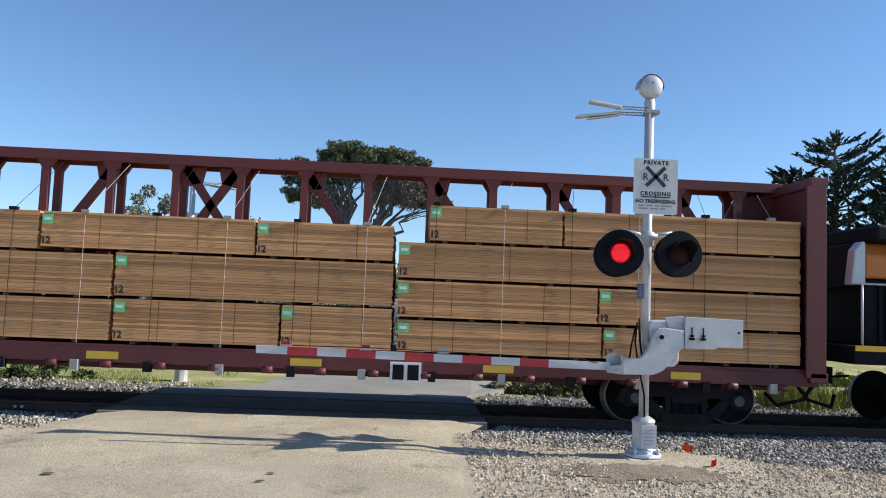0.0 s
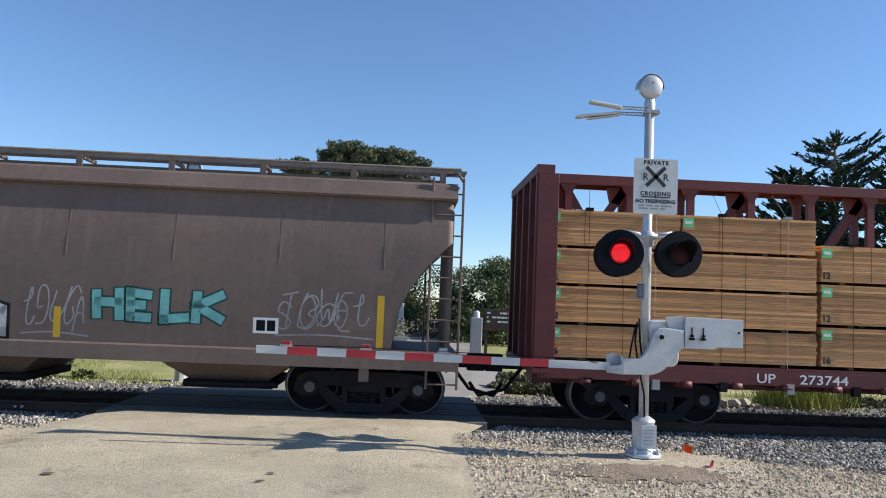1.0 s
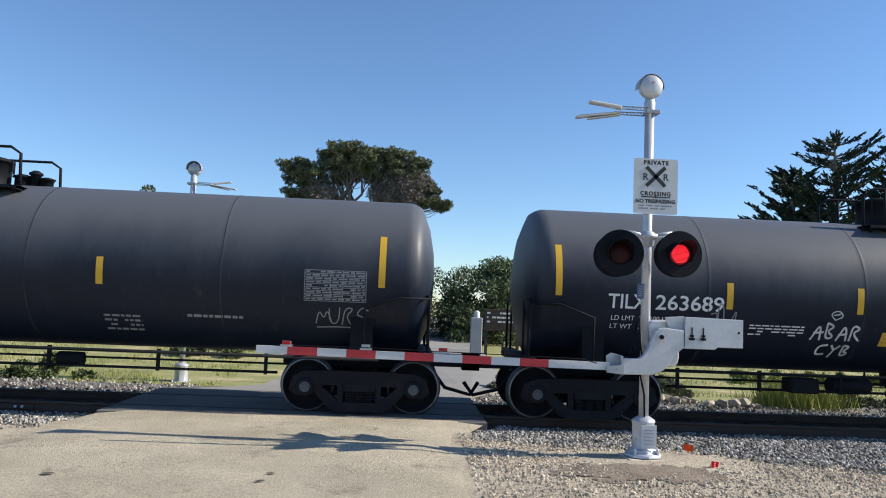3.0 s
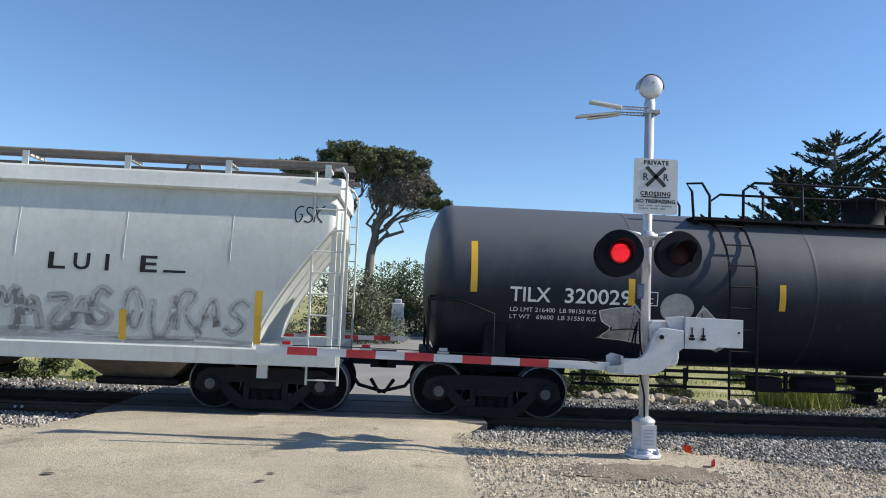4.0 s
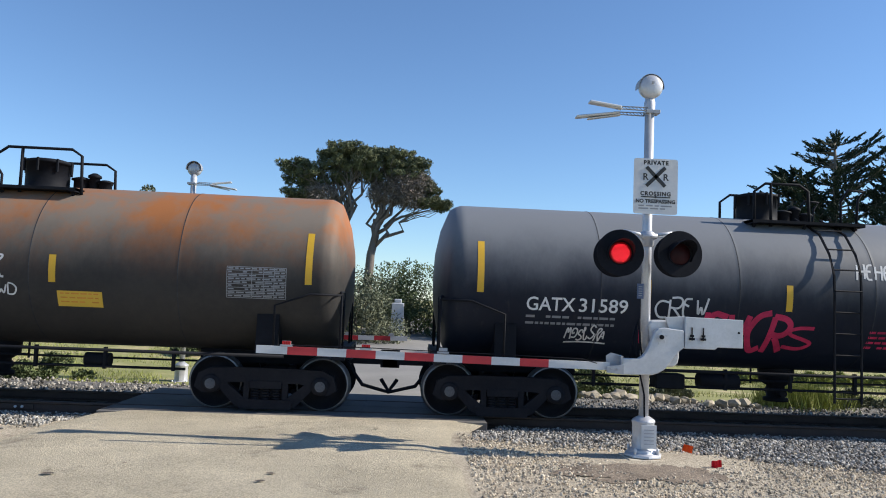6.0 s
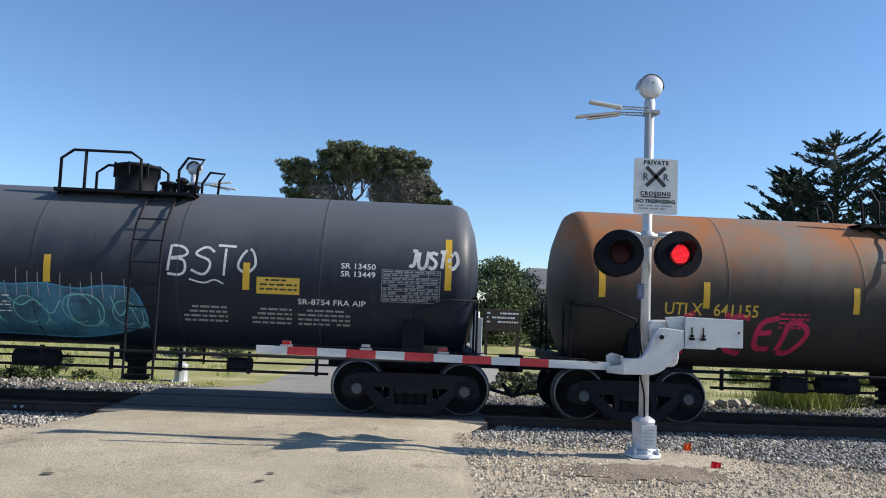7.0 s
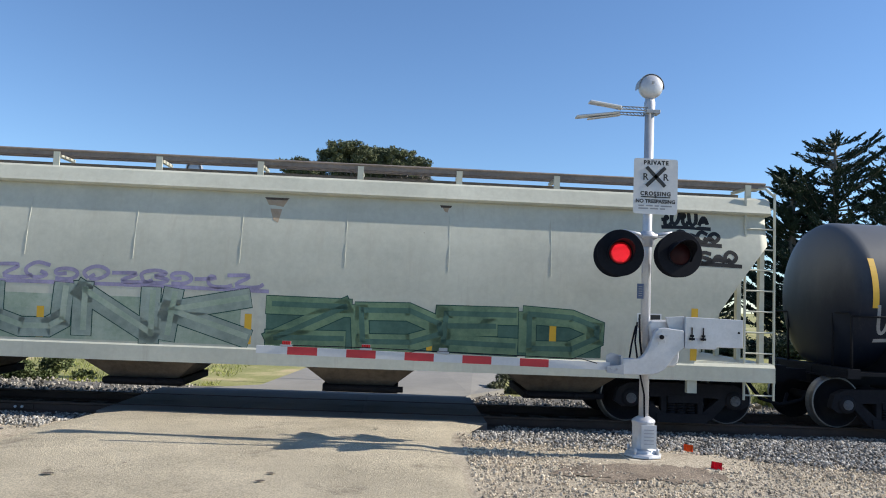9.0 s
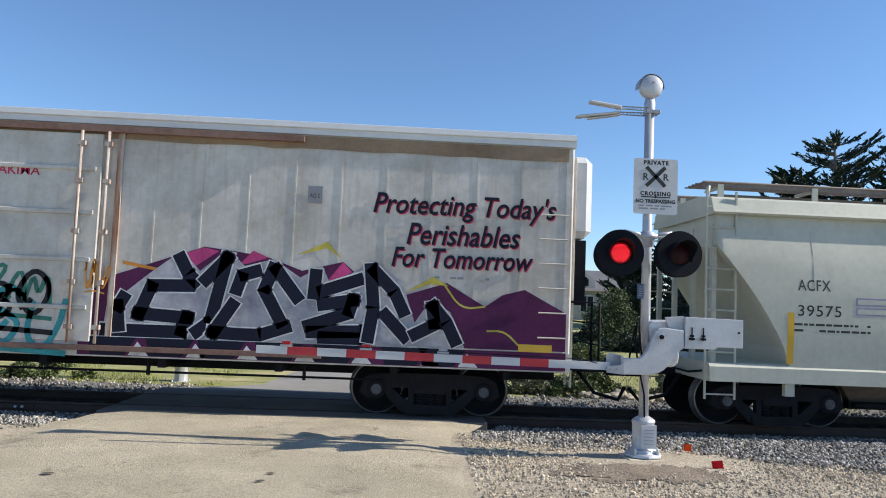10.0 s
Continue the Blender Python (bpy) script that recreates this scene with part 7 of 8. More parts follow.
strokes([[(0.0, 0.0), (-0.1, 0.1), (0.05, 0.17), (0.15, 0.06), (0.0, 0.0)], [(-0.04, 0.08), (0.08, 0.1)]], -1.85, 1.87, k1, "sp_white", t1, 0.02)
plate(-0.98, -0.34, 1.45, 1.69, k1, "ylabel", t1, label="yellow placard")
bars(-0.94, 1.66, 0.56, 0.2, 3, k1, "sp_orange", t1, 5, 0.4, lift=0.012)
plate(1.98, 2.62, 2.02, 2.37, k1, "ylabel", t1, label="yellow placard")
bars(2.02, 2.33, 0.56, 0.28, 4, k1, "sp_orange", t1, 6, 0.4, lift=0.012)
teal = []
for j, (u, w) in enumerate(((0, 0.7), (0.75, 0.9), (1.7, 0.7), (2.45, 1.0), (3.5, 0.8))):
    teal.append([(u, 0.35), (u + w * 0.1, 0.75), (u + w * 0.45, 0.8), (u + w * 0.5, 0.55), (u + w * 0.7, 0.82), (u + w, 0.7), (u + w * 0.95, 0.4)])
    teal.append([(u + w * 0.2, 0.55), (u + w * 0.5, 0.5), (u + w * 0.35, 0.3), (u + w * 0.6, 0.1), (u + w * 0.25, 0.0), (u + w * 0.1, 0.22), (u + w * 0.35, 0.3)])
    teal.append([(u + w * 0.65, 0.5), (u + w * 0.7, 0.15), (u + w * 0.9, 0.02), (u + w, 0.25)])
strokes(teal, 0.95, 1.18, k1, "sp_teal", t1, 0.035, label="teal sprayed outline loops")
scrawl(4.95, 1.45, 0.6, 0.35, 4, 0.025, k1, "sp_teal", t1, 8)
data_table(5.48, 2.37, 0.95, 0.55, k1, t1, 7)
bars(1.9, 1.72, 0.6, 0.35, 5, k1, "faint", t1, 9)
scrawl(-4.0, 1.4, 0.4, 0.55, 3, 0.02, k1, "faint", t1, 10)

# second tank car
fitted("TILX", -6.73, -6.07, 1.98, 2.21, k2, "letter", t2, 0.012)
fitted("320029", -5.82, -4.72, 1.98, 2.22, k2, "letter", t2, 0.012)
fitted("LD LMT 216400  LB 98150 KG", -6.72, -5.28, 1.81, 1.88, k2, "letter", t2)
fitted("LT WT   69600  LB 31550 KG", -6.72, -5.28, 1.69, 1.76, k2, "letter", t2)
strokes([[(0, 0), (0.24, 0), (0.24, 0.22), (0, 0.22), (0, 0)]], -4.51, 1.99, k2, "letter", t2, 0.015, smooth=False, name="lettering")
fitted("C", -4.42, -4.34, 2.02, 2.11, k2, "letter", t2)
# pale smoky shapes: a ball between two curling arms
M["sp_silver"] = surface("smoky_silver_spray", (0.16, 0.16, 0.165), (0.46, 0.46, 0.46), 0.6, 0, 2.6, 9, 0.02)
ring = [(0.28 * math.cos(a), 0.24 * math.sin(a)) for a in (2 * math.pi * i / 24 for i in range(25))]
shapes = [[(-5.23, 1.87), (-4.91, 1.94), (-4.69, 1.93), (-4.65, 2.04), (-4.46, 1.75), (-4.0, 1.72), (-3.9, 1.56), (-3.95, 1.41), (-4.42, 1.33), (-4.81, 1.4), (-5.22, 1.41), (-4.96, 1.59), (-5.18, 1.69)],
          [(-3.69, 1.62), (-3.49, 2.03), (-3.34, 1.87), (-3.09, 1.69), (-2.84, 1.6), (-2.78, 1.44), (-2.94, 1.36), (-3.06, 1.23), (-3.32, 1.36), (-3.56, 1.33), (-3.76, 1.4)], [(-4.25, 1.33), (-3.76, 1.42), (-3.65, 1.28), (-4.12, 1.23)],
          [(u - 3.93, v + 1.96) for u, v in ring[:-1]]]
for i, pts in enumerate(shapes):
    laid("spray_fill", pts, [tuple(range(len(pts)))], 0, 0, k2, "sp_silver", t2, 0.01 + 0.004 * i, "pale silver sprayed shape" if i == 0 else "")
    strokes([pts + [pts[0]]], 0, 0, k2, "sp_white" if i < 3 else "sp_grey", t2, 0.016, 0.03)
strokes([[(-5.0, 1.55), (-4.6, 1.6), (-4.3, 1.5)], [(-4.6, 1.9), (-4.4, 1.7), (-4.1, 1.62)], [(-3.4, 1.5), (-3.1, 1.52), (-2.9, 1.5)], [(-3.5, 1.9), (-3.45, 1.6)]], 0, 0, k2, "sp_black", t2, 0.02, 0.034)
bars(2.75, 1.5, 0.6, 0.3, 4, k2, "faint", t2, 12)
bars(4.1, 1.55, 0.9, 0.1, 1, k2, "faint", t2, 13)
data_table(6.0, 2.35, 1.0, 0.5, k2, t2, 14)
scrawl(6.2, 1.45, 0.8, 0.3, 4, 0.02, k2, "faint", t2, 15)

# white hopper
plate(-3.3, 2.25, 1.1, 1.9, hs, "sp_mist", h2, "spray_fill", 0.0, "thin green overspray")
chunky_word("ZOMETS", -3.4, 2.42, 1.07, 2.2, 0.37, hs, "sp_green", "sp_dkgreen", h2, 7, 0.05, "green sprayed block letters with dark outline", "sp_leaf", 1.0)
fitted("ACFX", -6.8, -6.06, 2.26, 2.46, hs, "ink", h2, 0.008, 1.1)
fitted("97634", -6.8, -5.62, 1.9, 2.1, hs, "ink", h2, 0.008, 1.2)
fitted("LD LMT  185200 LB", -6.8, -5.9, 1.72, 1.79, hs, "ink", h2)
fitted("LT WT    77800  NEW", -6.8, -5.75, 1.6, 1.67, hs, "ink", h2)
for x, z, w, h, c, m, wd, sd in ((-8.3, 2.5, 0.5, 0.5, 4, "sp_black", 0.025, 3), (-7.8, 2.65, 0.7, 0.4, 3, "sp_black", 0.04, 4), (-7.7, 2.4, 0.9, 0.22, 5, "sp_black", 0.04, 5),
                                 (-7.1, 1.3, 1.4, 0.3, 7, "sp_black", 0.025, 6), (-5.7, 1.35, 0.55, 0.7, 4, "sp_black", 0.03, 7), (-4.95, 1.4, 1.1, 0.5, 4, "sp_black", 0.02, 8), 
                                 (-6.9, 1.12, 1.6, 0.14, 6, "sp_black", 0.02, 16), (2.45, 1.6, 0.25, 0.5, 2, "sp_black", 0.035, 11), (2.75, 1.25, 2.3, 0.7, 6, "sp_smoke", 0.16, 12), (2.75, 1.25, 2.3, 0.7, 6, "sp_white", 0.03, 12), (5.2, 1.2, 1.9, 0.7, 5, "sp_smoke", 0.12, 13), (5.2, 1.2, 1.9, 0.7, 5, "sp_white", 0.03, 13)):
    scrawl(x, z, w, h, c, wd, hs, m, h2, 100 + sd)
for word, a, b, c, d, wd in (("ESFOR", -8.37, -7.4, 3.33, 3.51, 0.035), ("RAKO", -8.3, -7.4, 3.1, 3.27, 0.035), ("ZENERO", -7.86, -6.75, 2.48, 2.68, 0.04), ("RALLS", -4.27, -3.59, 1.74, 2.1, 0.045), ("ZEE", -3.8, -3.38, 1.4, 1.62, 0.028),
                             ("BDC", -4.78, -3.95, 1.42, 1.86, 0.018), ("2UL", 2.4, 2.68, 1.55, 2.02, 0.03), ("GSK", 7.73, 8.2, 3.1, 3.38, 0.022)):
    spray_word(word, a, b, c, d, wd, hs, "sp_black", h2, len(word) + int(a * 10), 0.12)
for ch, x in (("L", 3.98), ("U", 4.36), ("I", 4.85), ("E", 5.4)):
    fitted(ch, x, x + (0.045 if ch == "I" else 0.24), 2.2, 2.45, hs, "sp_black", h2, 0.02, name="spray_tag")
plate(5.75, 6.1, 2.2, 2.24, hs, "sp_black", h2, "spray_tag")

# grey tank car with red tag
fitted("GATX", -4.75, -3.95, 1.84, 2.06, k3, "letter", t3, 0.012)
fitted("31589", -3.87, -3.06, 1.84, 2.06, k3, "letter", t3, 0.012)
bars(-4.75, 1.76, 1.5, 0.22, 2, k3, "faint", t3, 20, 0.45)
scrawl(-4.05, 1.35, 0.68, 0.25, 7, 0.025, k3, "sp_white", t3, 21)
spray_word("CREW", -2.6, -1.74, 1.79, 2.15, 0.035, k3, "sp_white", t3, 22, 0.1, 0.12)
spray_word("WE", -2.8, -2.2, 1.28, 1.58, 0.07, k3, "sp_red", t3, 23, 0.1, 0.08)
spray_word("NEWCR", -2.08, -0.3, 1.28, 1.9, 0.1, k3, "sp_red", t3, 24, 0.1, 0.09, label="pink-red sprayed tag")
spray_word("S", -0.3, 0.2, 1.3, 1.72, 0.06, k3, "sp_red", t3, 25)
bars(-2.8, 1.72, 0.9, 0.14, 3, k3, "faint", t3, 26)
spray_word("HEHER", 0.86, 1.62, 2.56, 2.82, 0.035, k3, "sp_white", t3, 27, 0.1)
spray_word("GOS", 1.62, 2.12, 2.42, 2.62, 0.028, k3, "sp_white", t3, 28, 0, 0.08, -0.4)
bars(1.15, 1.7, 0.7, 0.35, 4, k3, "sp_red", t3, 29)
bars(2.4, 1.7, 0.8, 0.28, 3, k3, "sp_red", t3, 30)
fitted("FRA AIP", 2.85, 3.45, 1.83, 1.92, k3, "letter", t3)
data_table(3.5, 1.98, 0.95, 0.5, k3, t3, 31)
spray_word("ENE", 3.55, 4.8, 1.14, 1.5, 0.075, k3, "sp_olive", t3, 32, 0.15, 0.08, label="yellow-green sprayed tag")
spray_word("CROE", 4.6, 5.15, 1.83, 2.13, 0.028, k3, "sp_white", t3, 33, 0.05, 0.1)

# rusty tank car
fitted("UTLX", -4.58, -3.95, 1.86, 2.06, k4, "ylabel", t4, 0.008)
fitted("641155", -3.75, -2.99, 1.86, 2.06, k4, "ylabel", t4, 0.008)
spray_word("CWEED", -4.46, -2.1, 1.2, 1.85, 0.09, k4, "sp_red", t4, 40, 0.08, 0.09, 0.03, "red sprayed tag")
scrawl(0.0, 2.1, 0.75, 0.45, 5, 0.035, k4, "sp_white", t4, 41)
spray_word("WD", 0.68, 0.98, 1.75, 1.94, 0.025, k4, "sp_white", t4, 42)
plate(1.61, 2.32, 1.6, 1.85, k4, "ylabel", t4, label="yellow placard")
bars(1.66, 1.82, 0.6, 0.2, 3, k4, "sp_orange", t4, 43, 0.4, lift=0.012)
bars(-2.6, 1.95, 0.5, 0.3, 4, k4, "sp_red", t4, 44)
data_table(4.3, 2.35, 0.95, 0.5, k4, t4, 45)

# the two like tank cars
for car, skin, num, gx in ((t5, k5, "221955", 0.0), (t6, k6, "221953", 0.0)):
    fitted("GATX", -4.86, -4.14, 1.98, 2.2, skin, "letter", car, 0.012)
    fitted(num, -3.94, -2.96, 1.98, 2.2, skin, "letter", car, 0.012)
    a, b = ("217300 LB   98550 KG", "68700 LB   31150 KG") if num == "221955" else ("217400 LB   98600 KG", "68600 LB   31100 KG")
    fitted("LD  LMT   " + a, -4.78, -3.1, 1.75, 1.82, skin, "letter", car)
    fitted("LT  WT      " + b, -4.78, -3.1, 1.61, 1.68, skin, "letter", car)
    fitted("SR 13450", 3.78, 4.34, 2.39, 2.48, skin, "letter", car, 0.008)
    fitted("SR 13449", 3.78, 4.34, 2.26, 2.35, skin, "letter", car, 0.008)
    fitted("SR-8754 FRA AIP", 3.1, 4.2, 1.78, 1.87, skin, "letter", car)
    data_table(4.45, 2.4, 0.95, 0.52, skin, car, 52)
    for x, w in ((1.25, 0.7), (2.35, 0.65), (3.1, 0.85)):
        bars(x, 1.7, w, 0.3, 4, skin, "faint", car, 53)
    bars(-2.35, 1.75, 0.85, 0.3, 6, skin, "letter", car, 54, 0.42, lift=0.016)
    plate(5.0, 5.6, 0.98, 1.16, skin, "faint", car)
plate(2.43, 3.12, 1.93, 2.2, k5, "ylabel", t5, label="yellow placard")
bars(2.48, 2.17, 0.6, 0.22, 3, k5, "ink", t5, 55, 0.5, lift=0.012)
rnd = random.Random(9)
M["sp_cloud"] = surface("sprayed_blue_cloud", (0.008, 0.035, 0.06), (0.045, 0.2, 0.33), 0.6, 0, 1.6, 6, 0.02)
cloud = [(-3.18, 1.51), (-3.13, 1.79), (-2.95, 1.94), (-2.72, 1.98), (-2.44, 1.92), (-1.97, 1.98), (-1.5, 1.91), (-0.94, 1.98), (-0.46, 1.87), (0.0, 1.97), (0.48, 1.94), (0.63, 1.61), (0.66, 1.32), (0.07, 1.17), (-0.58, 1.07), (-1.39, 1.11), (-2.07, 1.12), (-2.76, 1.13), (-3.05, 1.27)]
laid("spray_fill", cloud, [tuple(range(len(cloud)))], 0, 0, k5, "sp_cloud", t5, 0.01, "teal-blue sprayed cloud")
strokes([cloud + [cloud[0]]], 0, 0, k5, "sp_blue", t5, 0.025, 0.012)
strokes([[(-3.0, 1.75), (-2.85, 1.85), (-2.75, 1.7), (-2.6, 1.85), (-2.45, 1.75), (-2.75, 1.45), (-3.0, 1.7)], [(-1.55, 1.75), (-1.35, 1.55), (-1.1, 1.75), (-0.9, 1.4), (-0.7, 1.7)], [(0.1, 1.8), (0.2, 1.4), (0.4, 1.7), (0.5, 1.35)], [(-0.55, 1.78), (-0.2, 1.82), (0.0, 1.6), (-0.1, 1.3), (-0.5, 1.28), (-0.62, 1.55), (-0.55, 1.78)]], 0, 0, k5, "sp_aqua", t5, 0.02, 0.016)
loops = []
for u, v, r in ((0.35, 0.28, 0.14), (1.0, 0.3, 0.2), (1.75, 0.25, 0.22), (2.55, 0.3, 0.24), (3.3, 0.25, 0.2)):
    loops.append([(u + r * math.cos(a), v + r * math.sin(a)) for a in (0.3 + 0.45 * i for i in range(12))])
    loops += [[(u + r * 1.4, 0.02), (u + r * 1.4, 0.3)], [(u + r * 1.4, 0.12), (u + r * 1.75, 0.0)], [(u + r * 1.4, 0.12), (u + r * 1.05, 0.0)]]
strokes(loops, -3.0, 1.28, k5, "sp_aqua", t5, 0.014, 0.014)
drips = [[(-2.9 + 0.17 * i, 1.75), (-2.9 + 0.17 * i + rnd.uniform(-0.03, 0.03), 1.9 + rnd.uniform(0.05, 0.3))] for i in range(20)]
tagged(strokes(drips, 0, 0, k5, "sp_grey", t5, 0.012, 0.012, "spray_drip"), kind="stuff")
spray_word("BSTO", 1.0, 2.42, 2.2, 2.66, 0.04, k5, "sp_white", t5, 57, 0.1, 0.1, label="white sprayed tag")
strokes([[(1.35, 2.12), (1.6, 2.05), (1.75, 2.14), (1.9, 2.06)]], 0, 0, k5, "sp_white", t5, 0.025)
spray_word("JUSTO", 4.86, 5.66, 2.44, 2.74, 0.055, k5, "sp_white", t5, 58, 0.1)
scrawl(-5.6, 1.6, 1.1, 0.45, 5, 0.06, k6, "sp_grey", t6, 59)
spray_word("JETCOS", -0.5, 0.7, 1.55, 1.95, 0.02, k6, "sp_white", t6, 60, 0.2, 0.1)
strokes([[(-0.55, 1.75), (-0.5, 1.5), (-0.2, 1.6), (0.0, 2.0), (0.2, 2.03)]], 0, 0, k6, "sp_white", t6, 0.018)
spray_word("OUB", -2.1, -1.65, 1.82, 2.0, 0.018, k6, "sp_grey", t6, 61)
scrawl(-3.05, 1.53, 0.35, 0.26, 2, 0.018, k6, "sp_grey", t6, 62)
scrawl(1.2, 1.75, 0.5, 0.25, 3, 0.02, k6, "sp_grey", t6, 63)

# cream hopper
M["sp_sage"] = surface("pale_sage_spray", (0.17, 0.22, 0.19), (0.34, 0.4, 0.35), 0.6, 0, 1.8, 9, 0.02)
M["sp_moss"] = surface("mossy_green_spray", (0.06, 0.13, 0.08), (0.2, 0.3, 0.17), 0.6, 0, 1.8, 9, 0.02)
M["sp_deep"] = surface("deep_green_spray", (0.025, 0.08, 0.06), (0.08, 0.17, 0.13), 0.6, 0, 1.8, 9, 0.02)


plate(-5.35, -0.1, 1.1, 1.8, hs, "sp_wash", h3, "spray_fill", 0.0, "thin pale green sprayed wash")
plate(0.3, 5.7, 1.1, 1.7, hs, "sp_deep", h3, "spray_fill", 0.0)
chunky_word("NUNK", -5.4, -0.02, 1.08, 2.02, 0.3, hs, "sp_sage", "sp_dkgreen", h3, 71, 0.03, "pale sage block graffiti with dark contour", "sp_wash", 1.0)
chunky_word("ZDED", 0.26, 5.75, 1.08, 1.9, 0.28, hs, "sp_moss", "sp_dkgreen", h3, 76, 0.03, "mossy green block graffiti with dark contour", "sp_deep", 1.0)
scrawl(-4.4, 2.0, 4.5, 0.24, 10, 0.06, hs, "sp_lilac", h3, 73)
fitted("ACFX", -7.13, -6.58, 2.34, 2.52, hs, "ink", h3, 0.008, 1.1)
fitted("39575", -7.13, -6.4, 1.92, 2.1, hs, "ink", h3, 0.008, 1.1)
bars(-7.2, 1.8, 1.3, 0.2, 2, hs, "ink", h3, 74, 0.45)
for z in (2.12, 1.96):
    plate(-6.15, -4.5 if z < 2 else -4.95, z, z + 0.13, hs, "sp_lilac", h3, "trade_mark")
    plate(-6.12, -4.53 if z < 2 else -4.98, z + 0.025, z + 0.105, hs, "cream_car", h3, "trade_mark", 0.012)
for z, a, w, sd in ((3.33, 6.7, 0.8, 75), (3.05, 6.74, 0.92, 79), (2.72, 6.82, 1.15, 77)):
    scrawl(a, z, w, 0.2, 5, 0.065, hs, "sp_black", h3, sd)
plate(6.28, 6.68, 1.58, 1.86, hs, "letter", h3, "stencil", 0.004)
for a, b, c, d in ((6.3, 6.46, 1.72, 1.84), (6.49, 6.66, 1.72, 1.84), (6.3, 6.66, 1.62, 1.69)):
    plate(a, b, c, d, hs, "ink", h3, "stencil", 0.012)
M["rust_run"] = surface("rust_run", (0.3, 0.2, 0.12), (0.44, 0.36, 0.27), 0.8, 0, 2.0, 12, 0.03)
for x, w, d in ((0.34, 0.2, 0.42), (-4.8, 0.14, 0.2), (3.1, 0.1, 0.12)):     # rust that has run down from the roof joints
    laid("rust_stain", [(-w, 0), (w, 0), (w * 0.5, -d * 0.4), (w * 0.25, -d), (-w * 0.15, -d * 0.9), (-w * 0.55, -d * 0.35)], [tuple(range(6))], x, 3.5, hs, "rust_run", h3, 0.004)
    laid("rust_stain", [(-w, 0), (w, 0), (w * 0.8, -0.04), (-w * 0.8, -0.04)], [(0, 1, 2, 3)], x, 3.5, hs, "tie", h3, 0.01)

# refrigerated boxcar
side = lambda z: -1.508
for m, off, lift, fat in (("sp_red", 0.022, 0.02, 0.0), ("sp_navy", 0.0, 0.06, 0.014)):
    fitted("Protecting Today's", 6.02 + off, 9.0 + off, 3.22 - off, 3.66 - off, side, m, rf, fat, 1.0, lift, "slogan", "dark blue slogan with red shadow", 0.0, 0.25)
    fitted("Perishables", 6.58 + off, 8.42 + off, 2.83 - off, 3.17 - off, side, m, rf, fat, 1.0, lift, "slogan", "", 0.0, 0.25)
    fitted("For Tomorrow", 6.35 + off, 8.64 + off, 2.46 - off, 2.77 - off, side, m, rf, fat, 1.0, lift, "slogan", "", 0.0, 0.25)
bars(7.05, 2.32, 0.9, 0.05, 1, side, "faint", rf, 80, 0.8, lift=0.018)
fitted("YAKIMA", -0.05, 0.73, 3.66, 3.8, lambda z: -1.568, "sp_red", rf, 0.008)
fitted("AQ 2", 4.98, 5.14, 3.5, 3.58, side, "ink", rf, lift=0.03)
plate(4.95, 5.18, 3.42, 3.7, side, "faint", rf, lift=0.02)

M["stain"] = surface("brown_grime", (0.2, 0.13, 0.08), (0.36, 0.26, 0.17), 0.8, 0, 0.8, 9, 0.05)
rnd = random.Random(31)
edge = [(-9.2 + 0.4 * i, 4.3 + rnd.uniform(-0.015, 0.015)) for i in range(47)]
laid("grime_band", [(u, 4.52) for u, v in edge] + edge, [(i, i + 1, 48 + i, 47 + i) for i in range(46)], 0, 0, side, "stain", rf, 0.014, "brown grime under the roof edge")
over = lambda z: -1.508 if z > 1.17 else -1.548      # the side, then the proud sill below it


def poly(pts, m, lift, label="", name="spray_fill"):
    laid(name, pts, [tuple(range(len(pts)))], 0, 0, over, m, rf, lift, label)


# plum background, pink and yellow peaks, then the blue-black letters on white
poly([(1.45, 1.63), (1.83, 2.08), (2.83, 2.45), (3.36, 2.64), (3.75, 2.6), (4.36, 2.52), (4.92, 2.32), (5.57, 2.49), (5.86, 2.25), (6.6, 2.0), (7.26, 2.22), (7.89, 1.86), (8.17, 2.06), (8.53, 2.16), (9.22, 1.8), (9.22, 1.18), (1.5, 1.18)], "sp_plum", 0.017, "dark plum sprayed background")
poly([(1.5, 1.16), (9.22, 1.16), (9.22, 0.87), (1.5, 0.87)], "sp_plum", 0.006)
for m, pts in (("sp_pink", [(2.83, 2.44), (3.36, 2.63), (3.59, 2.58), (3.12, 2.24)]), ("sp_pink", [(3.93, 2.39), (4.13, 2.61), (4.38, 2.51), (4.03, 2.39)]), ("sp_pink", [(5.24, 2.05), (5.57, 2.49), (5.72, 2.33), (5.37, 2.14)]),
               ("sp_yellow", [(4.82, 2.57), (5.31, 2.81), (5.54, 2.54), (5.31, 2.7)]), ("sp_yellow", [(6.6, 2.05), (7.03, 2.31), (7.29, 2.17), (6.98, 2.19)]), ("sp_orange", [(2.08, 2.37), (2.82, 2.24), (2.79, 2.2), (2.1, 2.31)])):
    poly(pts, m, 0.02)
M["sp_haze"] = surface("pale_violet_spray", (0.22, 0.21, 0.25), (0.52, 0.52, 0.55), 0.6, 0, 1.4, 9, 0.02)
poly([(1.89, 1.64), (2.17, 1.87), (2.5, 2.16), (3.01, 2.57), (3.31, 2.25), (3.73, 2.62), (4.01, 2.36), (4.47, 2.49), (4.9, 2.21), (5.24, 2.42), (5.4, 2.09), (6.03, 2.53), (6.53, 2.22), (6.76, 1.56), (7.02, 1.96), (7.33, 1.75), (7.58, 1.18), (1.85, 1.18)], "sp_haze", 0.022, "pale violet haze between sprayed letters")
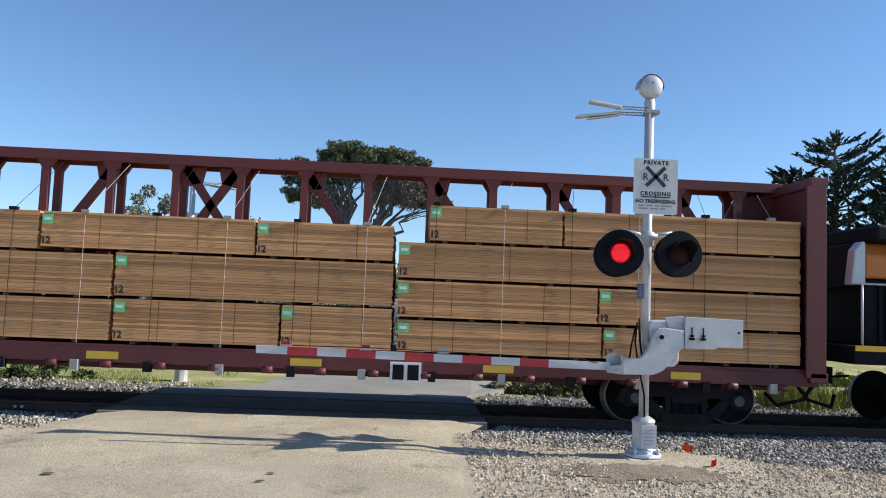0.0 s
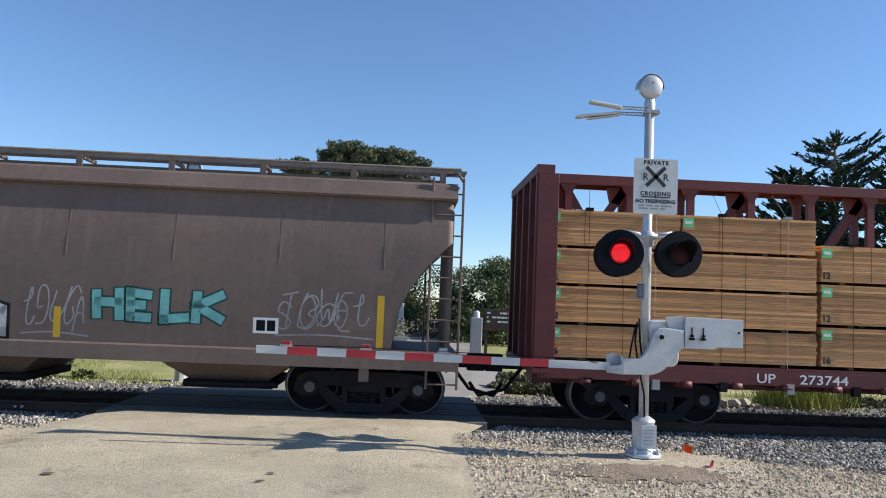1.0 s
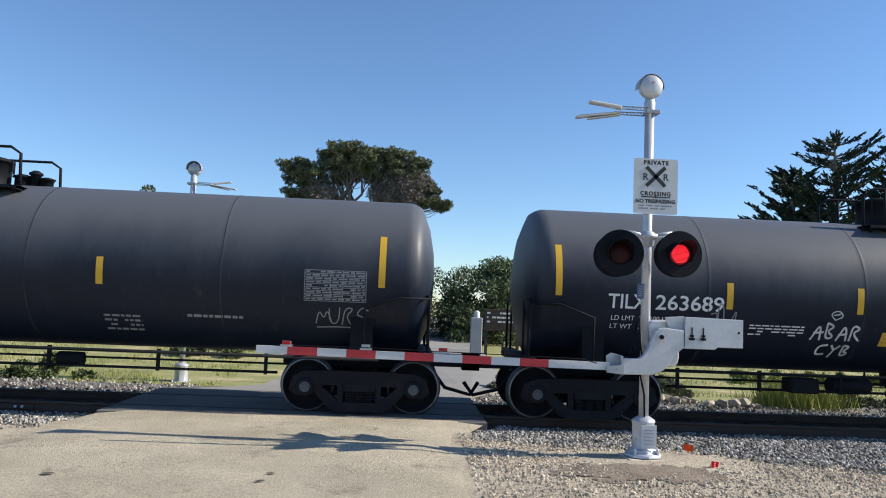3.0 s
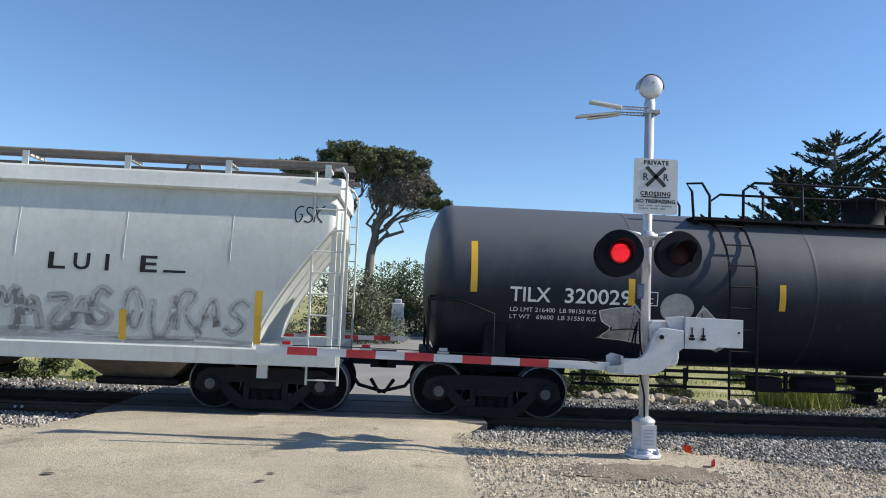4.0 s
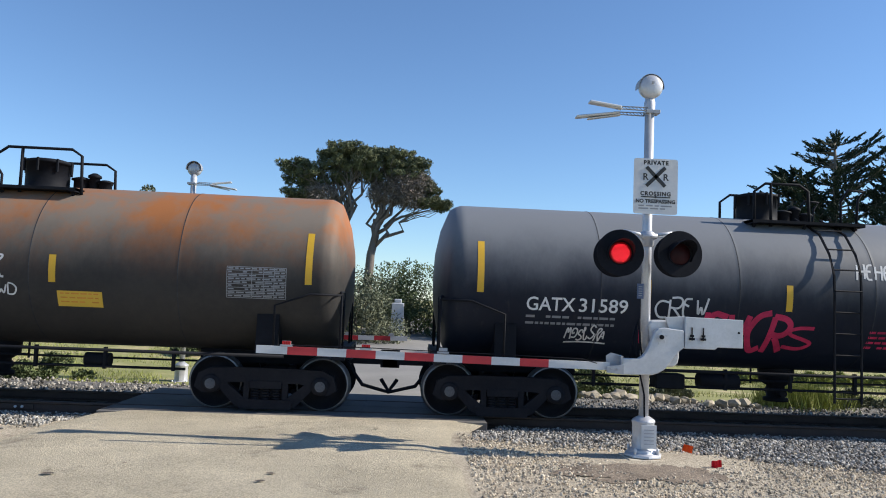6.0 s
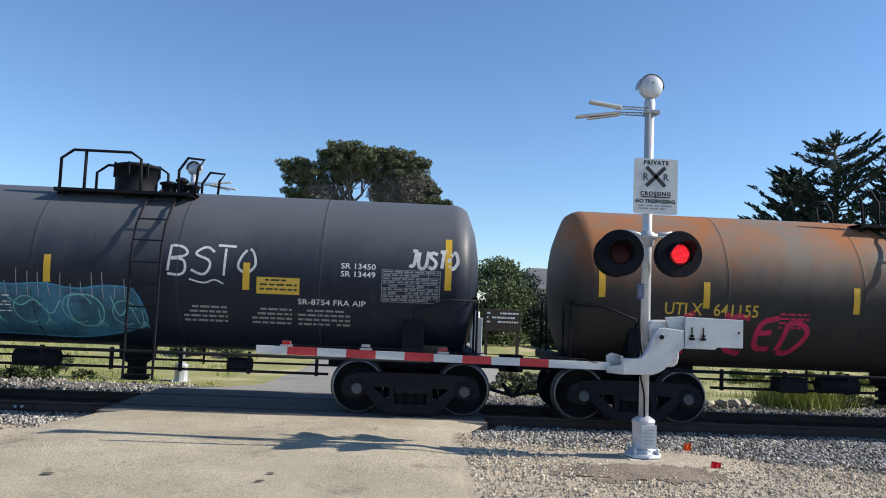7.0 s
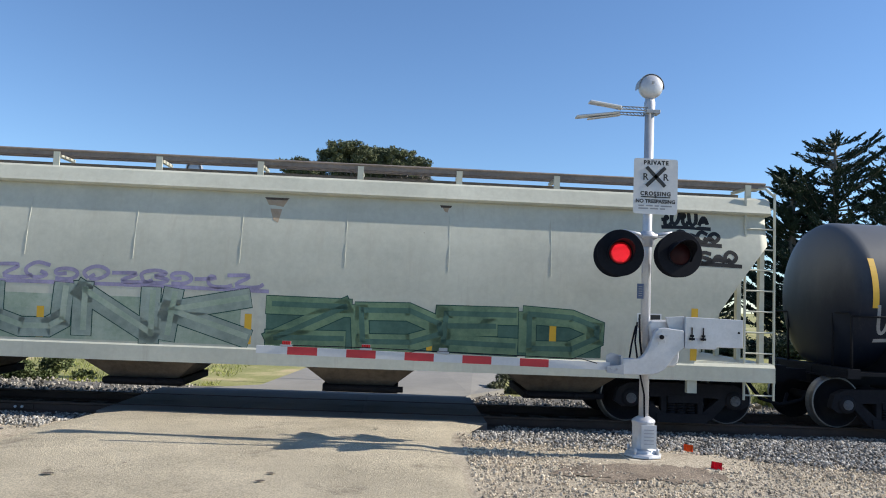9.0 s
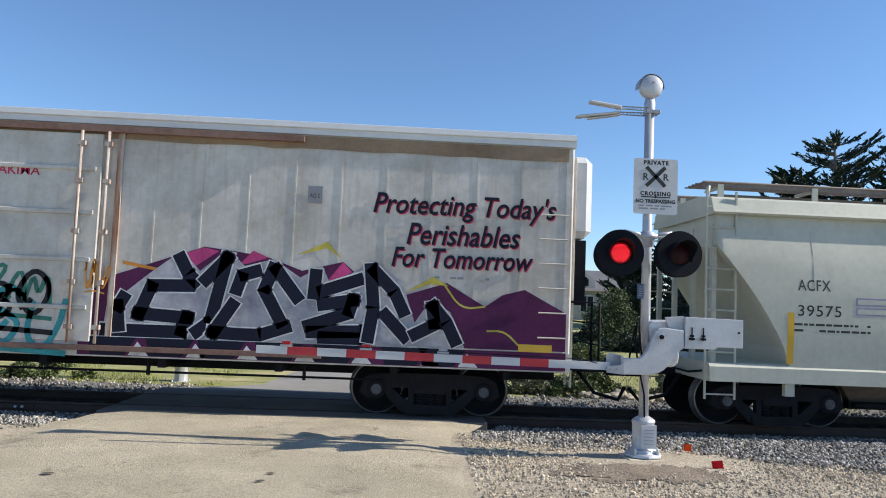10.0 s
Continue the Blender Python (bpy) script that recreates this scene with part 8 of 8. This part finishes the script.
letters = [[[(3.19, 2.01), (2.57, 1.99), (2.4, 1.54), (3.15, 1.5), (3.08, 1.18), (1.87, 1.09)], [(2.98, 2.47), (3.13, 2.2), (3.28, 2.06)]],
           [[(2.05, 1.69), (2.1, 1.3)], [(2.16, 1.81), (2.06, 1.62)]],
           [[(3.39, 2.09), (3.73, 2.47), (3.52, 1.45), (3.29, 1.12)]],
           [[(4.23, 2.29), (3.98, 2.21), (3.9, 1.95)], [(3.87, 1.76), (3.58, 1.29), (3.95, 1.19), (4.31, 1.27), (4.74, 1.42)], [(4.48, 2.37), (4.34, 1.99), (4.64, 1.47)], [(4.5, 2.35), (4.88, 1.87)]],
           [[(5.86, 2.22), (5.24, 2.0)], [(5.25, 1.79), (5.76, 1.88), (5.7, 1.67), (5.04, 1.44)], [(5.09, 1.35), (5.99, 1.39), (5.98, 1.24), (5.28, 1.21)], [(5.15, 2.3), (5.13, 1.93)]],
           [[(6.02, 2.43), (6.09, 1.78), (6.02, 1.24)], [(6.06, 2.39), (6.41, 2.05), (6.58, 1.71)], [(6.26, 1.69), (6.63, 1.31)]],
           [[(7.03, 1.86), (7.27, 1.59), (7.43, 1.22)], [(7.03, 1.86), (7.08, 1.54), (6.74, 1.36)]]]
for i, path in enumerate(letters):
    path = [[(u, max(v, 1.27)) for u, v in ln] for ln in path]
    laid("spray_outline", *hard_ribbon(path, 0.25), 0, 0, side, "sp_white", rf, 0.026 + 0.016 * i, "white outline of a sprayed letter" if i == 0 else "")
    laid("spray_letter", *hard_ribbon(path, 0.2), 0, 0, side, "sp_navy", rf, 0.034 + 0.016 * i, "blue-black angular sprayed letter" if i == 0 else "")
for u in (2.0, 2.9, 3.7, 4.6, 5.5, 6.6, 7.2):     # the painting runs on over the sill
    poly([(u - 0.35, 1.16), (u + 0.4, 1.16), (u + 0.22, 0.88), (u - 0.3, 0.88)], "sp_navy", 0.01, "", "spray_letter")
    poly([(u + 0.42, 1.1), (u + 0.6, 0.88), (u + 0.28, 0.88)], "sp_white", 0.01)
strokes([[(7.23, 2.17), (7.5, 1.81), (7.89, 1.86)], [(7.93, 1.47), (8.22, 1.48), (8.45, 1.26)]], 0, 0, side, "sp_yellow", rf, 0.03, 0.021)
plate(8.45, 9.0, 1.12, 1.28, side, "ylabel", rf, lift=0.03, label="yellow placard")
plate(2.1, 2.6, 0.98, 1.12, side, "ylabel", rf, lift=0.06)
for x, z, w, h, m, sd in ((-1.5, 1.0, 2.7, 0.9, "sp_teal", 81), (-1.4, 1.3, 2.4, 0.8, "sp_black", 82), (-0.8, 1.5, 1.8, 0.7, "sp_green", 83), (1.55, 1.9, 0.3, 0.5, "sp_orange", 84)):
    scrawl(x, z, w, h, 5, 0.015 + 0.028 * w, lambda q: -1.57, m, rf, sd, 0.01)

# ---- small things by the crossing ----
FLAGS = []


def marker_flag(x, y, h, mat, label, seed):
    ob = thing("marker_flag", pose(x, y, -0.06), label, "marker flag", "marker flags")
    bm = B()
    tube(bm, [(0, 0, -0.05), (0.01, 0, h)], 0.003, 5)
    part("wire", bm, "wire", ob)
    bm = B()
    n = 6
    a = [bm.verts.new((0.13 * i / n, 0.012 * math.sin(i * 1.6), 0.0)) for i in range(n + 1)]
    b = [bm.verts.new((0.13 * i / n, 0.014 * math.sin(i * 1.6 + 0.5), -0.095)) for i in range(n + 1)]
    for i in range(n):
        bm.faces.new((a[i], a[i + 1], b[i + 1], b[i])).smooth = True
    bmesh.ops.solidify(bm, geom=bm.faces[:], thickness=0.002)
    f = part("flag", bm, mat, ob, "small plastic flag fluttering in the wind", at=pose(0.01, 0, h))
    FLAGS.append((f, (0.01, 0, h), seed))


marker_flag(3.87, 10.0, 0.17, "flag_o", "small orange marker flag on a wire", 1)
marker_flag(3.9, 9.15, 0.12, "flag_r", "small pink-red marker flag on a wire", 2)
for x, y, w, sd in ((-1.4, 7.72, 0.055, 1), (-3.55, 7.78, 0.07, 2), (-1.35, 8.05, 0.05, 3), (-3.0, 8.35, 0.03, 4), (-0.35, 11.0, 0.05, 5)):
    rnd = random.Random(sd)
    bm = B()
    pts = [(x + w * (0.8 + 0.4 * rnd.random()) * math.cos(a), y + w * 0.55 * (0.7 + 0.6 * rnd.random()) * math.sin(a)) for a in (2 * math.pi * i / 11 for i in range(11))]
    bm.faces.new([bm.verts.new((px, py, 0.019)) for px, py in pts])
    tagged(part("tar_patch", bm, "tie"), "dark tar spot on the asphalt", "tar spot", "tar spots", "structure")


# ---- what moves ----
def motions():
    for car, x0, sets in CARS:
        walk(car, [(0.5 * k, pose(x0 + SPEED * 0.5 * k, TRACK_Y, 0)) for k in range(21)])
        enter, leave = max(0.0, (-24 - x0) / SPEED), min(10.0, (24 - x0) / SPEED)
        for w, dx in sets:
            rows = [(0.0, pose(dx, 0, 0))] if enter > 0.04 else []
            f0, f1 = math.ceil(enter * FPS), math.floor(leave * FPS)
            for f in range(f0, f1 + 1):
                rows.append((f / FPS, pose(dx, 0, 0) @ Matrix.Rotation(((f - f0) * SPEED / FPS / WHEEL_R) % (2 * math.pi), 4, "Y")))
            if f1 < 10 * FPS - 1:
                rows.append((10.0, rows[-1][1]))
            walk(w, rows)
    for f, place, seed in FLAGS:
        rnd = random.Random(seed)
        rows, a = [], 10.0
        for k in range(51):
            a = max(-55, min(55, a + rnd.uniform(-32, 32)))
            rows.append((0.2 * k, pose(*place, rnd.uniform(-12, 12), rnd.uniform(-10, 16), a)))
        walk(f, rows)
    # lamps flash by added half-turns between lit and dark faces; emission stays constant
    for b, place, lit in BOARDS:
        a = 0 if lit else 180
        rows = [(0.0, pose(*place, 0, 0, a))]
        for t in SWITCH:
            f = round(t * FPS)
            d = 180 if a == 0 else -180
            rows += [((f + k) / FPS, pose(*place, 0, 0, a + d * k / 3)) for k in range(4)]
            a += d
        rows.append((10.0, pose(*place, 0, 0, a)))
        walk(b, rows)


motions()
